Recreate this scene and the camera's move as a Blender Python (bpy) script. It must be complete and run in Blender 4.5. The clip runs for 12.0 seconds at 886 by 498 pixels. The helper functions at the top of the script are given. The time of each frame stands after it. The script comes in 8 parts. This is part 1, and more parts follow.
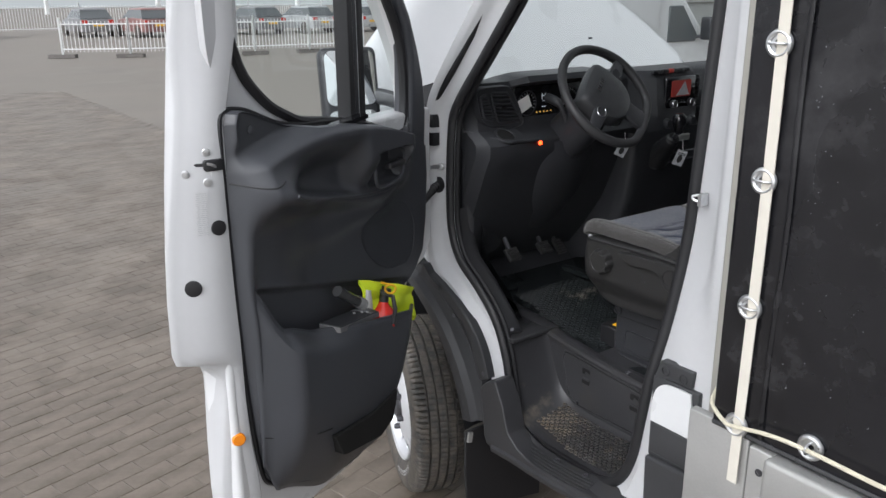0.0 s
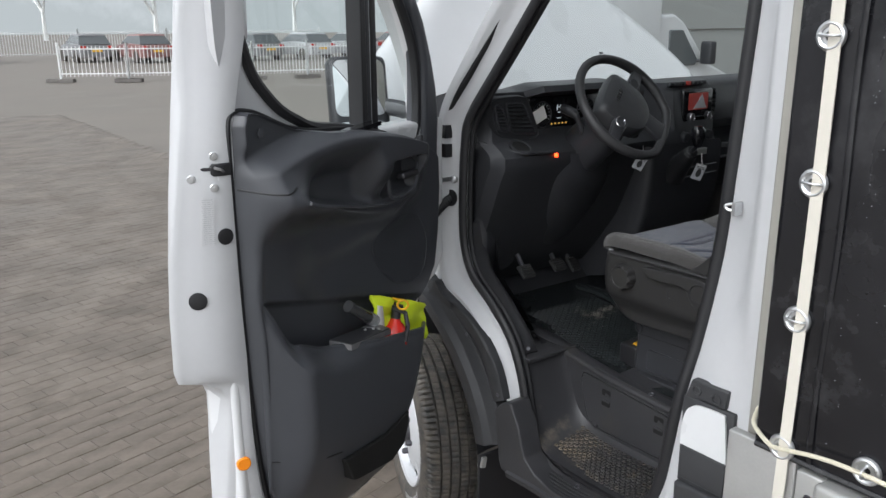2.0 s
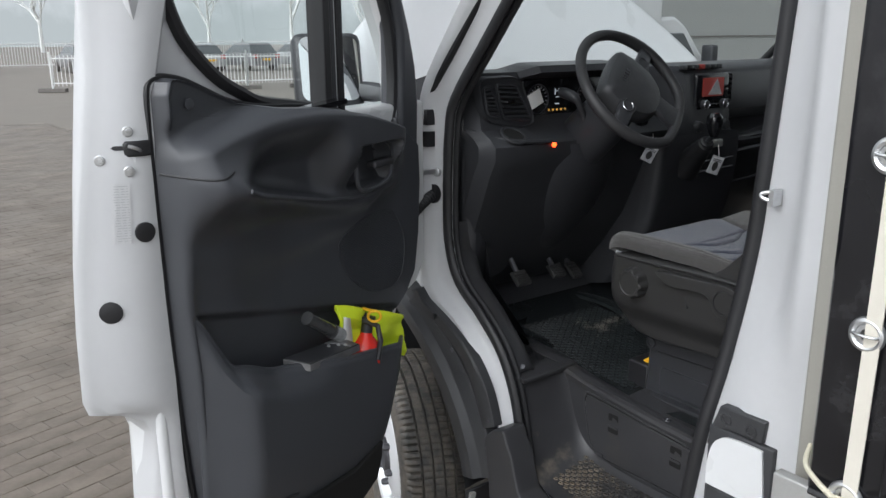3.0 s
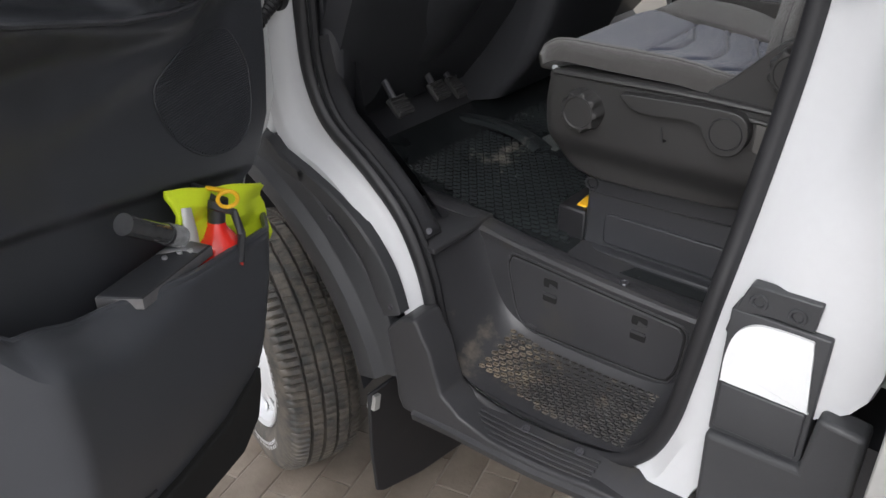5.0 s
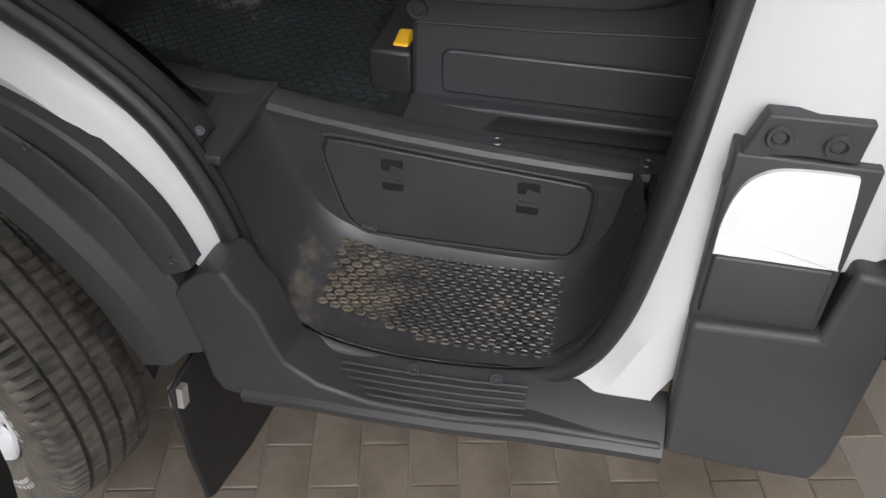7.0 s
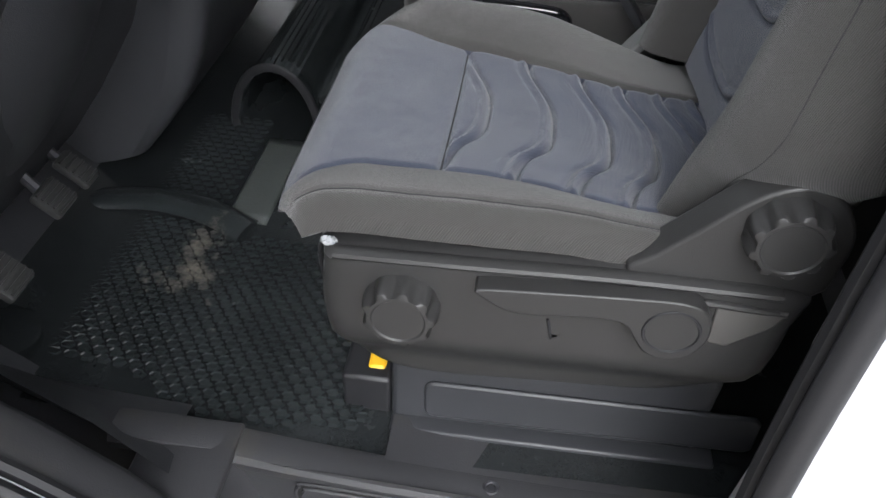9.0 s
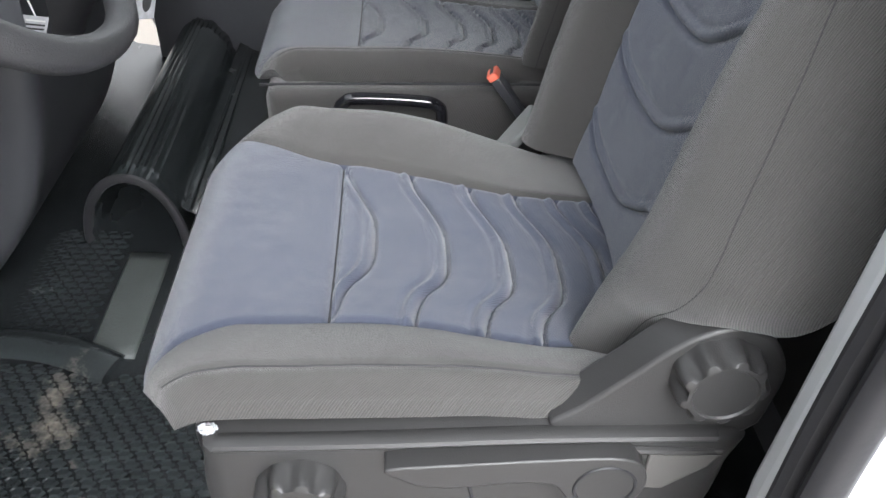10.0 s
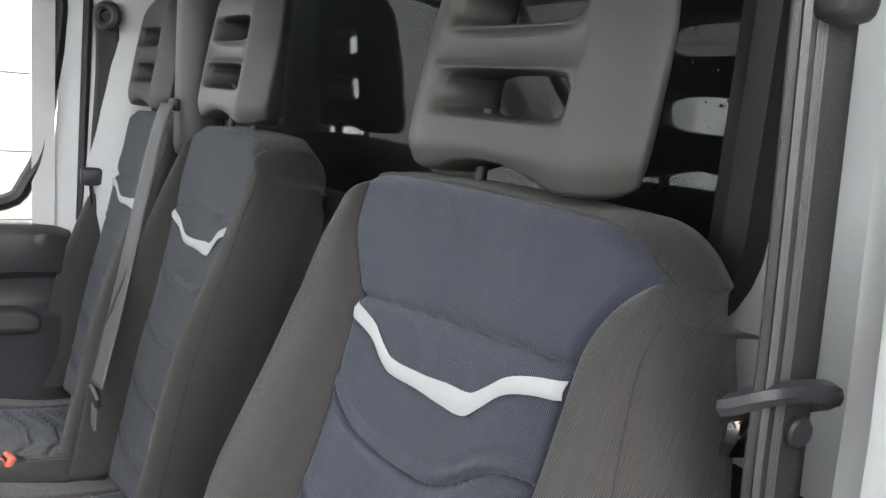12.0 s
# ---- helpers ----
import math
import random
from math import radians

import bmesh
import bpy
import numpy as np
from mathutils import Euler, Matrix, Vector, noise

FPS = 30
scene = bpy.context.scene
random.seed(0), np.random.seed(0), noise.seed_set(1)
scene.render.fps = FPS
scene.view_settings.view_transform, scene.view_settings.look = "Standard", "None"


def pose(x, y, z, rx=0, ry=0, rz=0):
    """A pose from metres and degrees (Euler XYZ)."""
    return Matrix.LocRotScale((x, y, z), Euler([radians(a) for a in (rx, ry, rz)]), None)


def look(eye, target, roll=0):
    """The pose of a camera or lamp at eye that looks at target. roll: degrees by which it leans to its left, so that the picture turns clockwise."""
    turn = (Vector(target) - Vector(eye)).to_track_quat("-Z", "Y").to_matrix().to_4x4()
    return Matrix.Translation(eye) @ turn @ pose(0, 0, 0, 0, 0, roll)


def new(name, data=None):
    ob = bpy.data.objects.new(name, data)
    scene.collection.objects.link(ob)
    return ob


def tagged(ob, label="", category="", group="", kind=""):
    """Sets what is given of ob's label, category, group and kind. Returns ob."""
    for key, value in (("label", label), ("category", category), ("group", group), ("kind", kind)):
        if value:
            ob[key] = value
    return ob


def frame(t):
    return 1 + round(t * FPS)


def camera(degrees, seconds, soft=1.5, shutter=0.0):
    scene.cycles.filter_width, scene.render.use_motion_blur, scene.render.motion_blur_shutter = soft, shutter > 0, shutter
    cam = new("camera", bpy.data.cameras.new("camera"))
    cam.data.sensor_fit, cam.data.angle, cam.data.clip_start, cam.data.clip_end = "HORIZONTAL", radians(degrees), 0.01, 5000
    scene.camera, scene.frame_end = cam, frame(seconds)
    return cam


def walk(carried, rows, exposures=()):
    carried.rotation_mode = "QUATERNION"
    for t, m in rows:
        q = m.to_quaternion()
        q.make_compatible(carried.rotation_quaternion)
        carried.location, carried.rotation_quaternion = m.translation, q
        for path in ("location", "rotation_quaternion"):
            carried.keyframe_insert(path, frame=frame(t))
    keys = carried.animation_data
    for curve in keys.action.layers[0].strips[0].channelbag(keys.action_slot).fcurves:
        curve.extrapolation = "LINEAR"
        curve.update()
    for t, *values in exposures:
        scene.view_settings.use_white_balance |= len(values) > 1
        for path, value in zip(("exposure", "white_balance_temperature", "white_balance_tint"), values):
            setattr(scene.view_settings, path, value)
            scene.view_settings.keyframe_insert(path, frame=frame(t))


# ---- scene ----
cam = camera(57.5, 12.0)
PATH = [
    (0, (-1.626, -2.376, 1.993), (-0.507, -0.832, 1.391), -0.5),
    (0.5, (-1.633, -2.382, 1.994), (-0.504, -0.83, 1.432), -0.4),
    (1, (-1.638, -2.376, 1.981), (-0.506, -0.822, 1.432), -0.4),
    (1.5, (-1.639, -2.326, 1.956), (-0.503, -0.773, 1.409), -0.3),
    (2, (-1.615, -2.262, 1.924), (-0.476, -0.709, 1.384), -0.3),
    (2.5, (-1.485, -2.144, 1.88), (-0.34, -0.592, 1.353), -0.3),
    (3, (-1.375, -2.018, 1.803), (-0.228, -0.462, 1.29), -0.4),
    (3.5, (-1.313, -1.866, 1.758), (-0.044, -0.407, 1.245), -0.1),
    (3.7, (-1.293, -1.77, 1.746), (0.072, -0.411, 1.209), 0.1),
    (5.3, (-1.037, -1.328, 1.676), (0.321, -0.282, 0.646), -0.6),
    (5.5, (-1.007, -1.276, 1.663), (0.388, -0.281, 0.632), -0.5),
    (6, (-0.961, -1.104, 1.623), (0.561, -0.325, 0.586), 0.3),
    (6.5, (-0.87, -0.984, 1.49), (0.64, -0.498, 0.273), 0.3),
    (6.7, (-0.827, -0.961, 1.47), (0.661, -0.577, 0.19), 0.5),
    (8.3, (-0.469, -0.852, 1.655), (1.023, -0.628, 0.342), 1.7),
    (8.5, (-0.448, -0.848, 1.705), (1.04, -0.634, 0.385), 1.5),
    (9, (-0.373, -0.792, 1.785), (1.137, -0.61, 0.486), 1.2),
    (9.5, (-0.318, -0.766, 1.809), (1.244, -0.642, 0.566), 1.3),
    (10, (-0.223, -0.771, 1.817), (1.356, -0.871, 0.594), 1.8),
    (10.5, (-0.095, -0.786, 1.837), (1.453, -1.261, 0.662), 4.4),
    (11, (-0.027, -0.751, 1.859), (1.515, -1.602, 0.912), 5.9),
    (11.5, (0.02, -0.759, 1.871), (1.595, -1.827, 1.256), 6.2),
    (12, (0.023, -0.741, 1.904), (1.641, -1.863, 1.552), 5.1),
]
EXPOSURES = [(0.0, 0.2, 6200, 11), (3.0, 0.15, 6150, 9), (5.5, 0.5, 6400, 12), (6.5, 0.42, 6500, 12), (8.5, 0.75, 6200, 10), (9.0, 1.25, 6200, 10), (9.5, 1.95, 6150, 10), (10.5, 2.38, 6250, 10), (11.0, 2.75, 6300, 11), (11.5, 2.7, 6400, 11), (12.0, 2.6, 6500, 11)]
walk(cam, [(t, look(eye, target, roll)) for t, eye, target, roll in PATH], EXPOSURES)

# ---- light ----
world = bpy.data.worlds.new("overcast_sky")
scene.world = world
world.use_nodes = True
wn = world.node_tree.nodes
wl = world.node_tree.links
wn.clear()
sky = wn.new("ShaderNodeTexSky")
sky.sky_type = "NISHITA"
sky.sun_disc = False
sky.sun_elevation = radians(40)
sky.sun_rotation = radians(258)
sky.air_density, sky.dust_density, sky.ozone_density = 1.6, 6.0, 1.0
grey = wn.new("ShaderNodeHueSaturation")
grey.inputs["Saturation"].default_value = 0.08
bg = wn.new("ShaderNodeBackground")
bg.inputs["Strength"].default_value = 0.15
wo = wn.new("ShaderNodeOutputWorld")
wl.new(sky.outputs[0], grey.inputs["Color"])
wl.new(grey.outputs[0], bg.inputs["Color"])
wl.new(bg.outputs[0], wo.inputs["Surface"])

sun_data = bpy.data.lights.new("sun", "SUN")
sun_data.energy = 0.9
sun_data.angle = radians(130)
sun_data.color = (1.0, 0.995, 0.985)
sun = new("sun", sun_data)
sun.matrix_world = look((-10, -2.2, 8.8), (0, 0, 0))


# ---- materials ----
def surf(name, col, rough=0.5, metal=0.0, var=0.12, scale=6.0, bump=0.15, fine=180.0, dirt_or_sheen=None, dirt_at=0.62, coat=0.0, depth=0.002, spec=0.5, spot=None):
    """A surface with colour variation at two scales, uneven gloss and fine relief; dirt: a second colour in patches, thicker round a spot (x, y, z, radius)."""
    m = bpy.data.materials.new(name)
    m.use_nodes = True
    nt = m.node_tree
    b = nt.nodes["Principled BSDF"]
    tc = nt.nodes.new("ShaderNodeTexCoord")
    big = nt.nodes.new("ShaderNodeTexNoise")
    big.inputs["Scale"].default_value, big.inputs["Detail"].default_value = scale, 6
    small = nt.nodes.new("ShaderNodeTexNoise")
    small.inputs["Scale"].default_value, small.inputs["Detail"].default_value = fine, 3
    for n in (big, small):
        nt.links.new(tc.outputs["Object"], n.inputs["Vector"])
    add = nt.nodes.new("ShaderNodeMath")
    add.operation = "MULTIPLY_ADD"
    nt.links.new(small.outputs[0], add.inputs[0])
    add.inputs[1].default_value = 0.35
    nt.links.new(big.outputs[0], add.inputs[2])
    ramp = nt.nodes.new("ShaderNodeMapRange")
    ramp.inputs["From Min"].default_value, ramp.inputs["From Max"].default_value = 0.35, 1.0
    ramp.inputs["To Min"].default_value, ramp.inputs["To Max"].default_value = 1 - var, 1 + var
    nt.links.new(add.outputs[0], ramp.inputs["Value"])
    tint = nt.nodes.new("ShaderNodeMix")
    tint.data_type, tint.blend_type = "RGBA", "MULTIPLY"
    tint.inputs["Factor"].default_value = 1
    tint.inputs["A"].default_value = (*col, 1)
    nt.links.new(ramp.outputs[0], tint.inputs["B"])
    out = tint.outputs["Result"]
    if dirt_or_sheen:
        patch = nt.nodes.new("ShaderNodeTexNoise")
        patch.inputs["Scale"].default_value, patch.inputs["Detail"].default_value = scale * 1.7, 9
        patch.inputs["Roughness"].default_value = 0.68
        nt.links.new(tc.outputs["Object"], patch.inputs["Vector"])
        cut = nt.nodes.new("ShaderNodeMapRange")
        cut.inputs["From Min"].default_value, cut.inputs["From Max"].default_value = dirt_at - 0.1, dirt_at + 0.12
        amount = patch.outputs[0]
        if spot:
            away = nt.nodes.new("ShaderNodeVectorMath")
            away.operation = "DISTANCE"
            nt.links.new(tc.outputs["Object"], away.inputs[0])
            away.inputs[1].default_value = spot[:3]
            near_spot = nt.nodes.new("ShaderNodeMapRange")
            near_spot.interpolation_type = "SMOOTHSTEP"
            near_spot.inputs["From Min"].default_value, near_spot.inputs["From Max"].default_value = 0.0, spot[3]
            near_spot.inputs["To Min"].default_value, near_spot.inputs["To Max"].default_value = 0.22, 0.0
            nt.links.new(away.outputs["Value"], near_spot.inputs["Value"])
            both = nt.nodes.new("ShaderNodeMath")
            nt.links.new(amount, both.inputs[0])
            nt.links.new(near_spot.outputs[0], both.inputs[1])
            amount = both.outputs[0]
        nt.links.new(amount, cut.inputs["Value"])
        mix = nt.nodes.new("ShaderNodeMix")
        mix.data_type = "RGBA"
        nt.links.new(cut.outputs[0], mix.inputs["Factor"])
        nt.links.new(out, mix.inputs["A"])
        mix.inputs["B"].default_value = (*dirt_or_sheen, 1)
        out = mix.outputs["Result"]
    nt.links.new(out, b.inputs["Base Color"])
    rr = nt.nodes.new("ShaderNodeMapRange")
    rr.inputs["To Min"].default_value, rr.inputs["To Max"].default_value = max(0.02, rough - 0.1), min(1, rough + 0.1)
    nt.links.new(big.outputs[0], rr.inputs["Value"])
    nt.links.new(rr.outputs[0], b.inputs["Roughness"])
    b.inputs["Metallic"].default_value = metal
    b.inputs["Coat Weight"].default_value = coat
    b.inputs["Specular IOR Level"].default_value = spec
    if bump:
        bp = nt.nodes.new("ShaderNodeBump")
        bp.inputs["Strength"].default_value, bp.inputs["Distance"].default_value = bump, depth
        nt.links.new(small.outputs[0], bp.inputs["Height"])
        nt.links.new(bp.outputs[0], b.inputs["Normal"])
    return m


def weave(name, col, col2, scale=900.0, rough=0.85, bump=0.5):
    """A ribbed woven cloth: fine diagonal ribs of two threads over slow fading."""
    m = surf(name, col, rough, var=0.10, scale=9, bump=0, fine=420)
    nt = m.node_tree
    b = nt.nodes["Principled BSDF"]
    old = b.inputs["Base Color"].links[0].from_socket
    tc = nt.nodes.new("ShaderNodeTexCoord")
    mp = nt.nodes.new("ShaderNodeMapping")
    mp.inputs["Rotation"].default_value = (0.0, 0.22, -0.6)
    nt.links.new(tc.outputs["Object"], mp.inputs["Vector"])
    wave = nt.nodes.new("ShaderNodeTexWave")
    wave.inputs["Scale"].default_value = scale / 2.6
    wave.inputs["Distortion"].default_value = 0.6
    wave.inputs["Detail"].default_value = 2
    wave.inputs["Detail Scale"].default_value = 4
    nt.links.new(mp.outputs[0], wave.inputs["Vector"])
    mix = nt.nodes.new("ShaderNodeMix")
    mix.data_type = "RGBA"
    nt.links.new(wave.outputs["Fac"], mix.inputs["Factor"])
    nt.links.new(old, mix.inputs["A"])
    mix.inputs["B"].default_value = (*col2, 1)
    nt.links.new(mix.outputs["Result"], b.inputs["Base Color"])
    bp = nt.nodes.new("ShaderNodeBump")
    bp.inputs["Strength"].default_value, bp.inputs["Distance"].default_value = bump, 0.0009
    nt.links.new(wave.outputs["Fac"], bp.inputs["Height"])
    nt.links.new(bp.outputs[0], b.inputs["Normal"])
    b.inputs["Sheen Weight"].default_value = 0.25
    return m


def glow(name, col, strength):
    m = bpy.data.materials.new(name)
    m.use_nodes = True
    b = m.node_tree.nodes["Principled BSDF"]
    b.inputs["Base Color"].default_value = (*col, 1)
    b.inputs["Emission Color"].default_value = (*col, 1)
    b.inputs["Emission Strength"].default_value = strength
    return m


def pane(name, col=(0.85, 0.93, 0.92), clear=0.9, rough=0.0):
    """Thin glass: mostly clear with a mirror-like sheen that grows at a glancing angle."""
    m = bpy.data.materials.new(name)
    m.use_nodes = True
    nt = m.node_tree
    nt.nodes.clear()
    out = nt.nodes.new("ShaderNodeOutputMaterial")
    tr = nt.nodes.new("ShaderNodeBsdfTransparent")
    tr.inputs[0].default_value = (*[c * clear for c in col], 1)
    gl = nt.nodes.new("ShaderNodeBsdfGlossy")
    gl.inputs["Roughness"].default_value = rough
    lw = nt.nodes.new("ShaderNodeLayerWeight")
    lw.inputs["Blend"].default_value = 0.5
    pw = nt.nodes.new("ShaderNodeMath")
    pw.operation = "POWER"
    nt.links.new(lw.outputs["Facing"], pw.inputs[0])
    pw.inputs[1].default_value = 5.0
    fr = nt.nodes.new("ShaderNodeMath")
    fr.operation = "MULTIPLY_ADD"
    nt.links.new(pw.outputs[0], fr.inputs[0])
    fr.inputs[1].default_value, fr.inputs[2].default_value = 0.9, 0.05
    mx = nt.nodes.new("ShaderNodeMixShader")
    nt.links.new(fr.outputs[0], mx.inputs[0])
    nt.links.new(tr.outputs[0], mx.inputs[1])
    nt.links.new(gl.outputs[0], mx.inputs[2])
    nt.links.new(mx.outputs[0], out.inputs["Surface"])
    return m


WHITE = surf("white_paint", (0.66, 0.67, 0.68), 0.30, var=0.03, scale=3, bump=0.02, fine=40, coat=0.4)
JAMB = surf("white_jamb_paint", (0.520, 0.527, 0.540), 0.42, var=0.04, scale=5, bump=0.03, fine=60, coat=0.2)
BLACK = surf("black_grained_plastic", (0.034, 0.035, 0.039), 0.36, var=0.15, scale=5, bump=0.3, fine=520, depth=0.001, spec=0.38)
DOORPLASTIC = surf("charcoal_door_plastic", (0.055, 0.058, 0.066), 0.36, var=0.12, scale=4, bump=0.3, fine=600, depth=0.001, spec=0.45)
STEPPLASTIC = surf("scuffed_black_plastic", (0.035, 0.035, 0.038), 0.40, var=0.2, scale=5, bump=0.3, fine=420, dirt_or_sheen=(0.046, 0.043, 0.038), dirt_at=0.64, depth=0.001, spec=0.38)
TRIM = surf("weathered_trim_plastic", (0.040, 0.041, 0.044), 0.44, var=0.15, scale=7, bump=0.4, fine=300, dirt_or_sheen=(0.06, 0.06, 0.06), dirt_at=0.74, depth=0.001, spec=0.38)
SEATPLASTIC = surf("grey_seat_plastic", (0.027, 0.0265, 0.0265), 0.36, var=0.06, scale=6, bump=0.3, fine=700, depth=0.0008, spec=0.38)
HEADPLASTIC = surf("grey_headrest_foam", (0.070, 0.067, 0.064), 0.46, var=0.05, scale=6, bump=0.2, fine=600, depth=0.0008)
RUBBER = surf("black_rubber_seal", (0.014, 0.014, 0.016), 0.5, var=0.1, scale=8, bump=0.1, fine=200)
TYRE = surf("tyre_rubber", (0.050, 0.049, 0.047), 0.50, var=0.3, scale=14, bump=0.3, fine=160, dirt_or_sheen=(0.120, 0.105, 0.088), dirt_at=0.50)
SILVER = surf("silver_wheel_paint", (0.62, 0.63, 0.65), 0.38, metal=0.3, var=0.06, scale=9, bump=0.05)
METAL = surf("galvanised_metal", (0.62, 0.63, 0.64), 0.32, metal=0.9, var=0.12, scale=40, bump=0.1)
DARKMETAL = surf("dark_metal", (0.10, 0.10, 0.11), 0.4, metal=0.8, var=0.1)
FLOORMAT = surf("rubber_floor_mat", (0.013, 0.015, 0.016), 0.24, var=0.25, scale=8, bump=0.2, fine=260, dirt_or_sheen=(0.16, 0.14, 0.115), dirt_at=0.80, spec=0.5, spot=(-0.41, 0.18, 0.82, 0.16))
CLOTHGREY = weave("charcoal_ribbed_cloth", (0.042, 0.039, 0.037), (0.021, 0.0198, 0.019), scale=470.0, bump=0.6)
CLOTHBLUE = weave("slate_blue_cloth", (0.040, 0.048, 0.075), (0.022, 0.027, 0.046), scale=470.0, bump=0.5)
# The slate-blue cloth again, with the bench's shade put into its colour.
CLOTHSHADED = weave("shaded_slate_cloth", (0.036, 0.042, 0.058), (0.017, 0.020, 0.030), scale=470.0, bump=0.5)
THREAD = surf("dark_seam_thread", (0.012, 0.012, 0.014), 0.8, bump=0.3)
PIPING = surf("pale_grey_piping", (0.50, 0.51, 0.52), 0.55, var=0.05)
BELT = surf("grey_belt_webbing", (0.040, 0.040, 0.041), 0.6, var=0.1, scale=30, bump=0.5, fine=900)
BELTLIGHT = surf("light_grey_belt_webbing", (0.10, 0.10, 0.104), 0.55, var=0.1, scale=30, bump=0.5, fine=900)
ORANGE = surf("salmon_buckle_plastic", (0.75, 0.16, 0.10), 0.4, var=0.05)
# Paler patches paint in the wet sheen as well as streaks of dirt.
TARP = surf("black_tarpaulin", (0.009, 0.009, 0.011), 0.27, var=0.4, scale=3, bump=0.35, fine=45, dirt_or_sheen=(0.040, 0.040, 0.043), dirt_at=0.60)
STRAP = surf("cream_webbing", (0.62, 0.59, 0.52), 0.7, var=0.06, scale=20, bump=0.4, fine=600)
ROPE = surf("pale_rope", (0.62, 0.58, 0.46), 0.8, var=0.15, scale=60, bump=0.8, fine=500)
ALU = surf("grey_aluminium", (0.42, 0.42, 0.41), 0.45, metal=0.5, var=0.1, scale=10, bump=0.1)
BEIGE = surf("grey_beige_post_paint", (0.30, 0.29, 0.26), 0.55, var=0.08)
HIVIS = surf("fluorescent_yellow_cloth", (0.78, 0.95, 0.03), 0.55, var=0.1, scale=20, bump=0.4, fine=300)
RED = surf("red_enamel", (0.75, 0.03, 0.02), 0.25, var=0.05, coat=0.5)
YELLOW = surf("yellow_plastic", (0.85, 0.48, 0.02), 0.4, var=0.06)
AMBER = surf("amber_reflector", (0.95, 0.28, 0.01), 0.25, var=0.05)
PAPER = surf("white_paper", (0.72, 0.72, 0.70), 0.7, var=0.05, scale=30)
FADED = surf("faded_sticker_film", (0.50, 0.505, 0.515), 0.45, var=0.03, scale=30)
PAPERGREY = surf("printed_grey_paper", (0.45, 0.46, 0.48), 0.6, var=0.3, scale=60)
INK = surf("black_ink", (0.03, 0.03, 0.03), 0.7)
FOIL = surf("crinkled_clear_film", (0.30, 0.31, 0.32), 0.25, var=0.2, scale=60, bump=0.9, fine=120)
MIRROR = surf("mirror_glass", (0.90, 0.91, 0.92), 0.02, metal=1.0, var=0.0, bump=0)
MIRROR.node_tree.nodes["Principled BSDF"].inputs["Roughness"].links and MIRROR.node_tree.links.remove(MIRROR.node_tree.nodes["Principled BSDF"].inputs["Roughness"].links[0])
MIRROR.node_tree.nodes["Principled BSDF"].inputs["Roughness"].default_value = 0.02
TREAD = surf("shiny_rubber_tread", (0.018, 0.021, 0.022), 0.12, var=0.3, scale=8, bump=0.3, fine=200, dirt_or_sheen=(0.13, 0.118, 0.102), dirt_at=0.75, spot=(-0.41, 0.17, 0.82, 0.20))
BANDRUBBER = surf("dull_mat_band", (0.05, 0.056, 0.054), 0.55, var=0.2, scale=20, bump=0.5, fine=300)
PEDALRUBBER = surf("worn_pedal_rubber", (0.034, 0.034, 0.034), 0.45, var=0.2, scale=30, bump=0.3)
DROP = surf("water_drop", (0.30, 0.31, 0.33), 0.10, metal=0.3, var=0.05, bump=0)
CASEMETAL = surf("brushed_case_metal", (0.30, 0.30, 0.31), 0.38, metal=0.7, var=0.2, scale=30)
# Near-black for plates that stand in for the shade inside openings.
SHADEBLACK = surf("shade_black", (0.004, 0.004, 0.004), 0.9, var=0.05, bump=0)
DUSTY = surf("dusty_step_rubber", (0.030, 0.029, 0.028), 0.26, var=0.3, scale=11, bump=0.4, fine=240, dirt_or_sheen=(0.13, 0.108, 0.082), dirt_at=0.66, depth=0.001, spot=(-0.90, -0.17, 0.57, 0.24))
WELLPLASTIC = surf("dusty_step_plastic", (0.035, 0.035, 0.038), 0.36, var=0.2, scale=9, bump=0.3, fine=420, dirt_or_sheen=(0.12, 0.105, 0.085), dirt_at=0.76, depth=0.001, spec=0.42, spot=(-0.90, -0.14, 0.565, 0.20))
CLEARPLASTIC = surf("smoked_clear_plastic", (0.060, 0.062, 0.065), 0.07, var=0.3, scale=40, bump=0.1, fine=90, coat=0.6)
GLASS = pane("clear_glass", (0.93, 0.97, 0.965), 0.975)
SCREENGLASS = pane("tinted_windscreen_glass", (0.93, 0.97, 0.965), 0.96)
TINT = pane("tinted_glass", (0.62, 0.72, 0.70), 0.8)
SCREEN = surf("glossy_black_screen", (0.01, 0.01, 0.012), 0.08, var=0.02, bump=0)
REDLIGHT = glow("red_lamp", (1.0, 0.06, 0.01), 6.0)
REDSCREEN = glow("red_display", (0.28, 0.03, 0.022), 0.12)
WHITEGLOW = glow("white_display", (0.7, 0.75, 0.8), 0.3)
AMBERGLOW = glow("amber_display", (0.9, 0.5, 0.1), 0.3)
CHROME = surf("chrome", (0.8, 0.8, 0.82), 0.12, metal=1.0, var=0.05, bump=0)
CONCRETE = surf("concrete_block", (0.16, 0.15, 0.14), 0.9, var=0.2)
FENCEWHITE = surf("white_fence_paint", (0.70, 0.71, 0.71), 0.5, var=0.05)
WALLGREY = surf("grey_cladding", (0.34, 0.35, 0.34), 0.6, var=0.06, scale=1.5)
# Dark and maroon paint and car glass carry distance haze in their colour.
CARDARK = surf("mist_paled_dark_paint", (0.19, 0.19, 0.195), 0.3, coat=0.6)
CARRED = surf("mist_paled_maroon_paint", (0.24, 0.12, 0.11), 0.3, coat=0.6)
CARSILVER = surf("silver_car_paint", (0.5, 0.51, 0.52), 0.3, metal=0.4, coat=0.6)
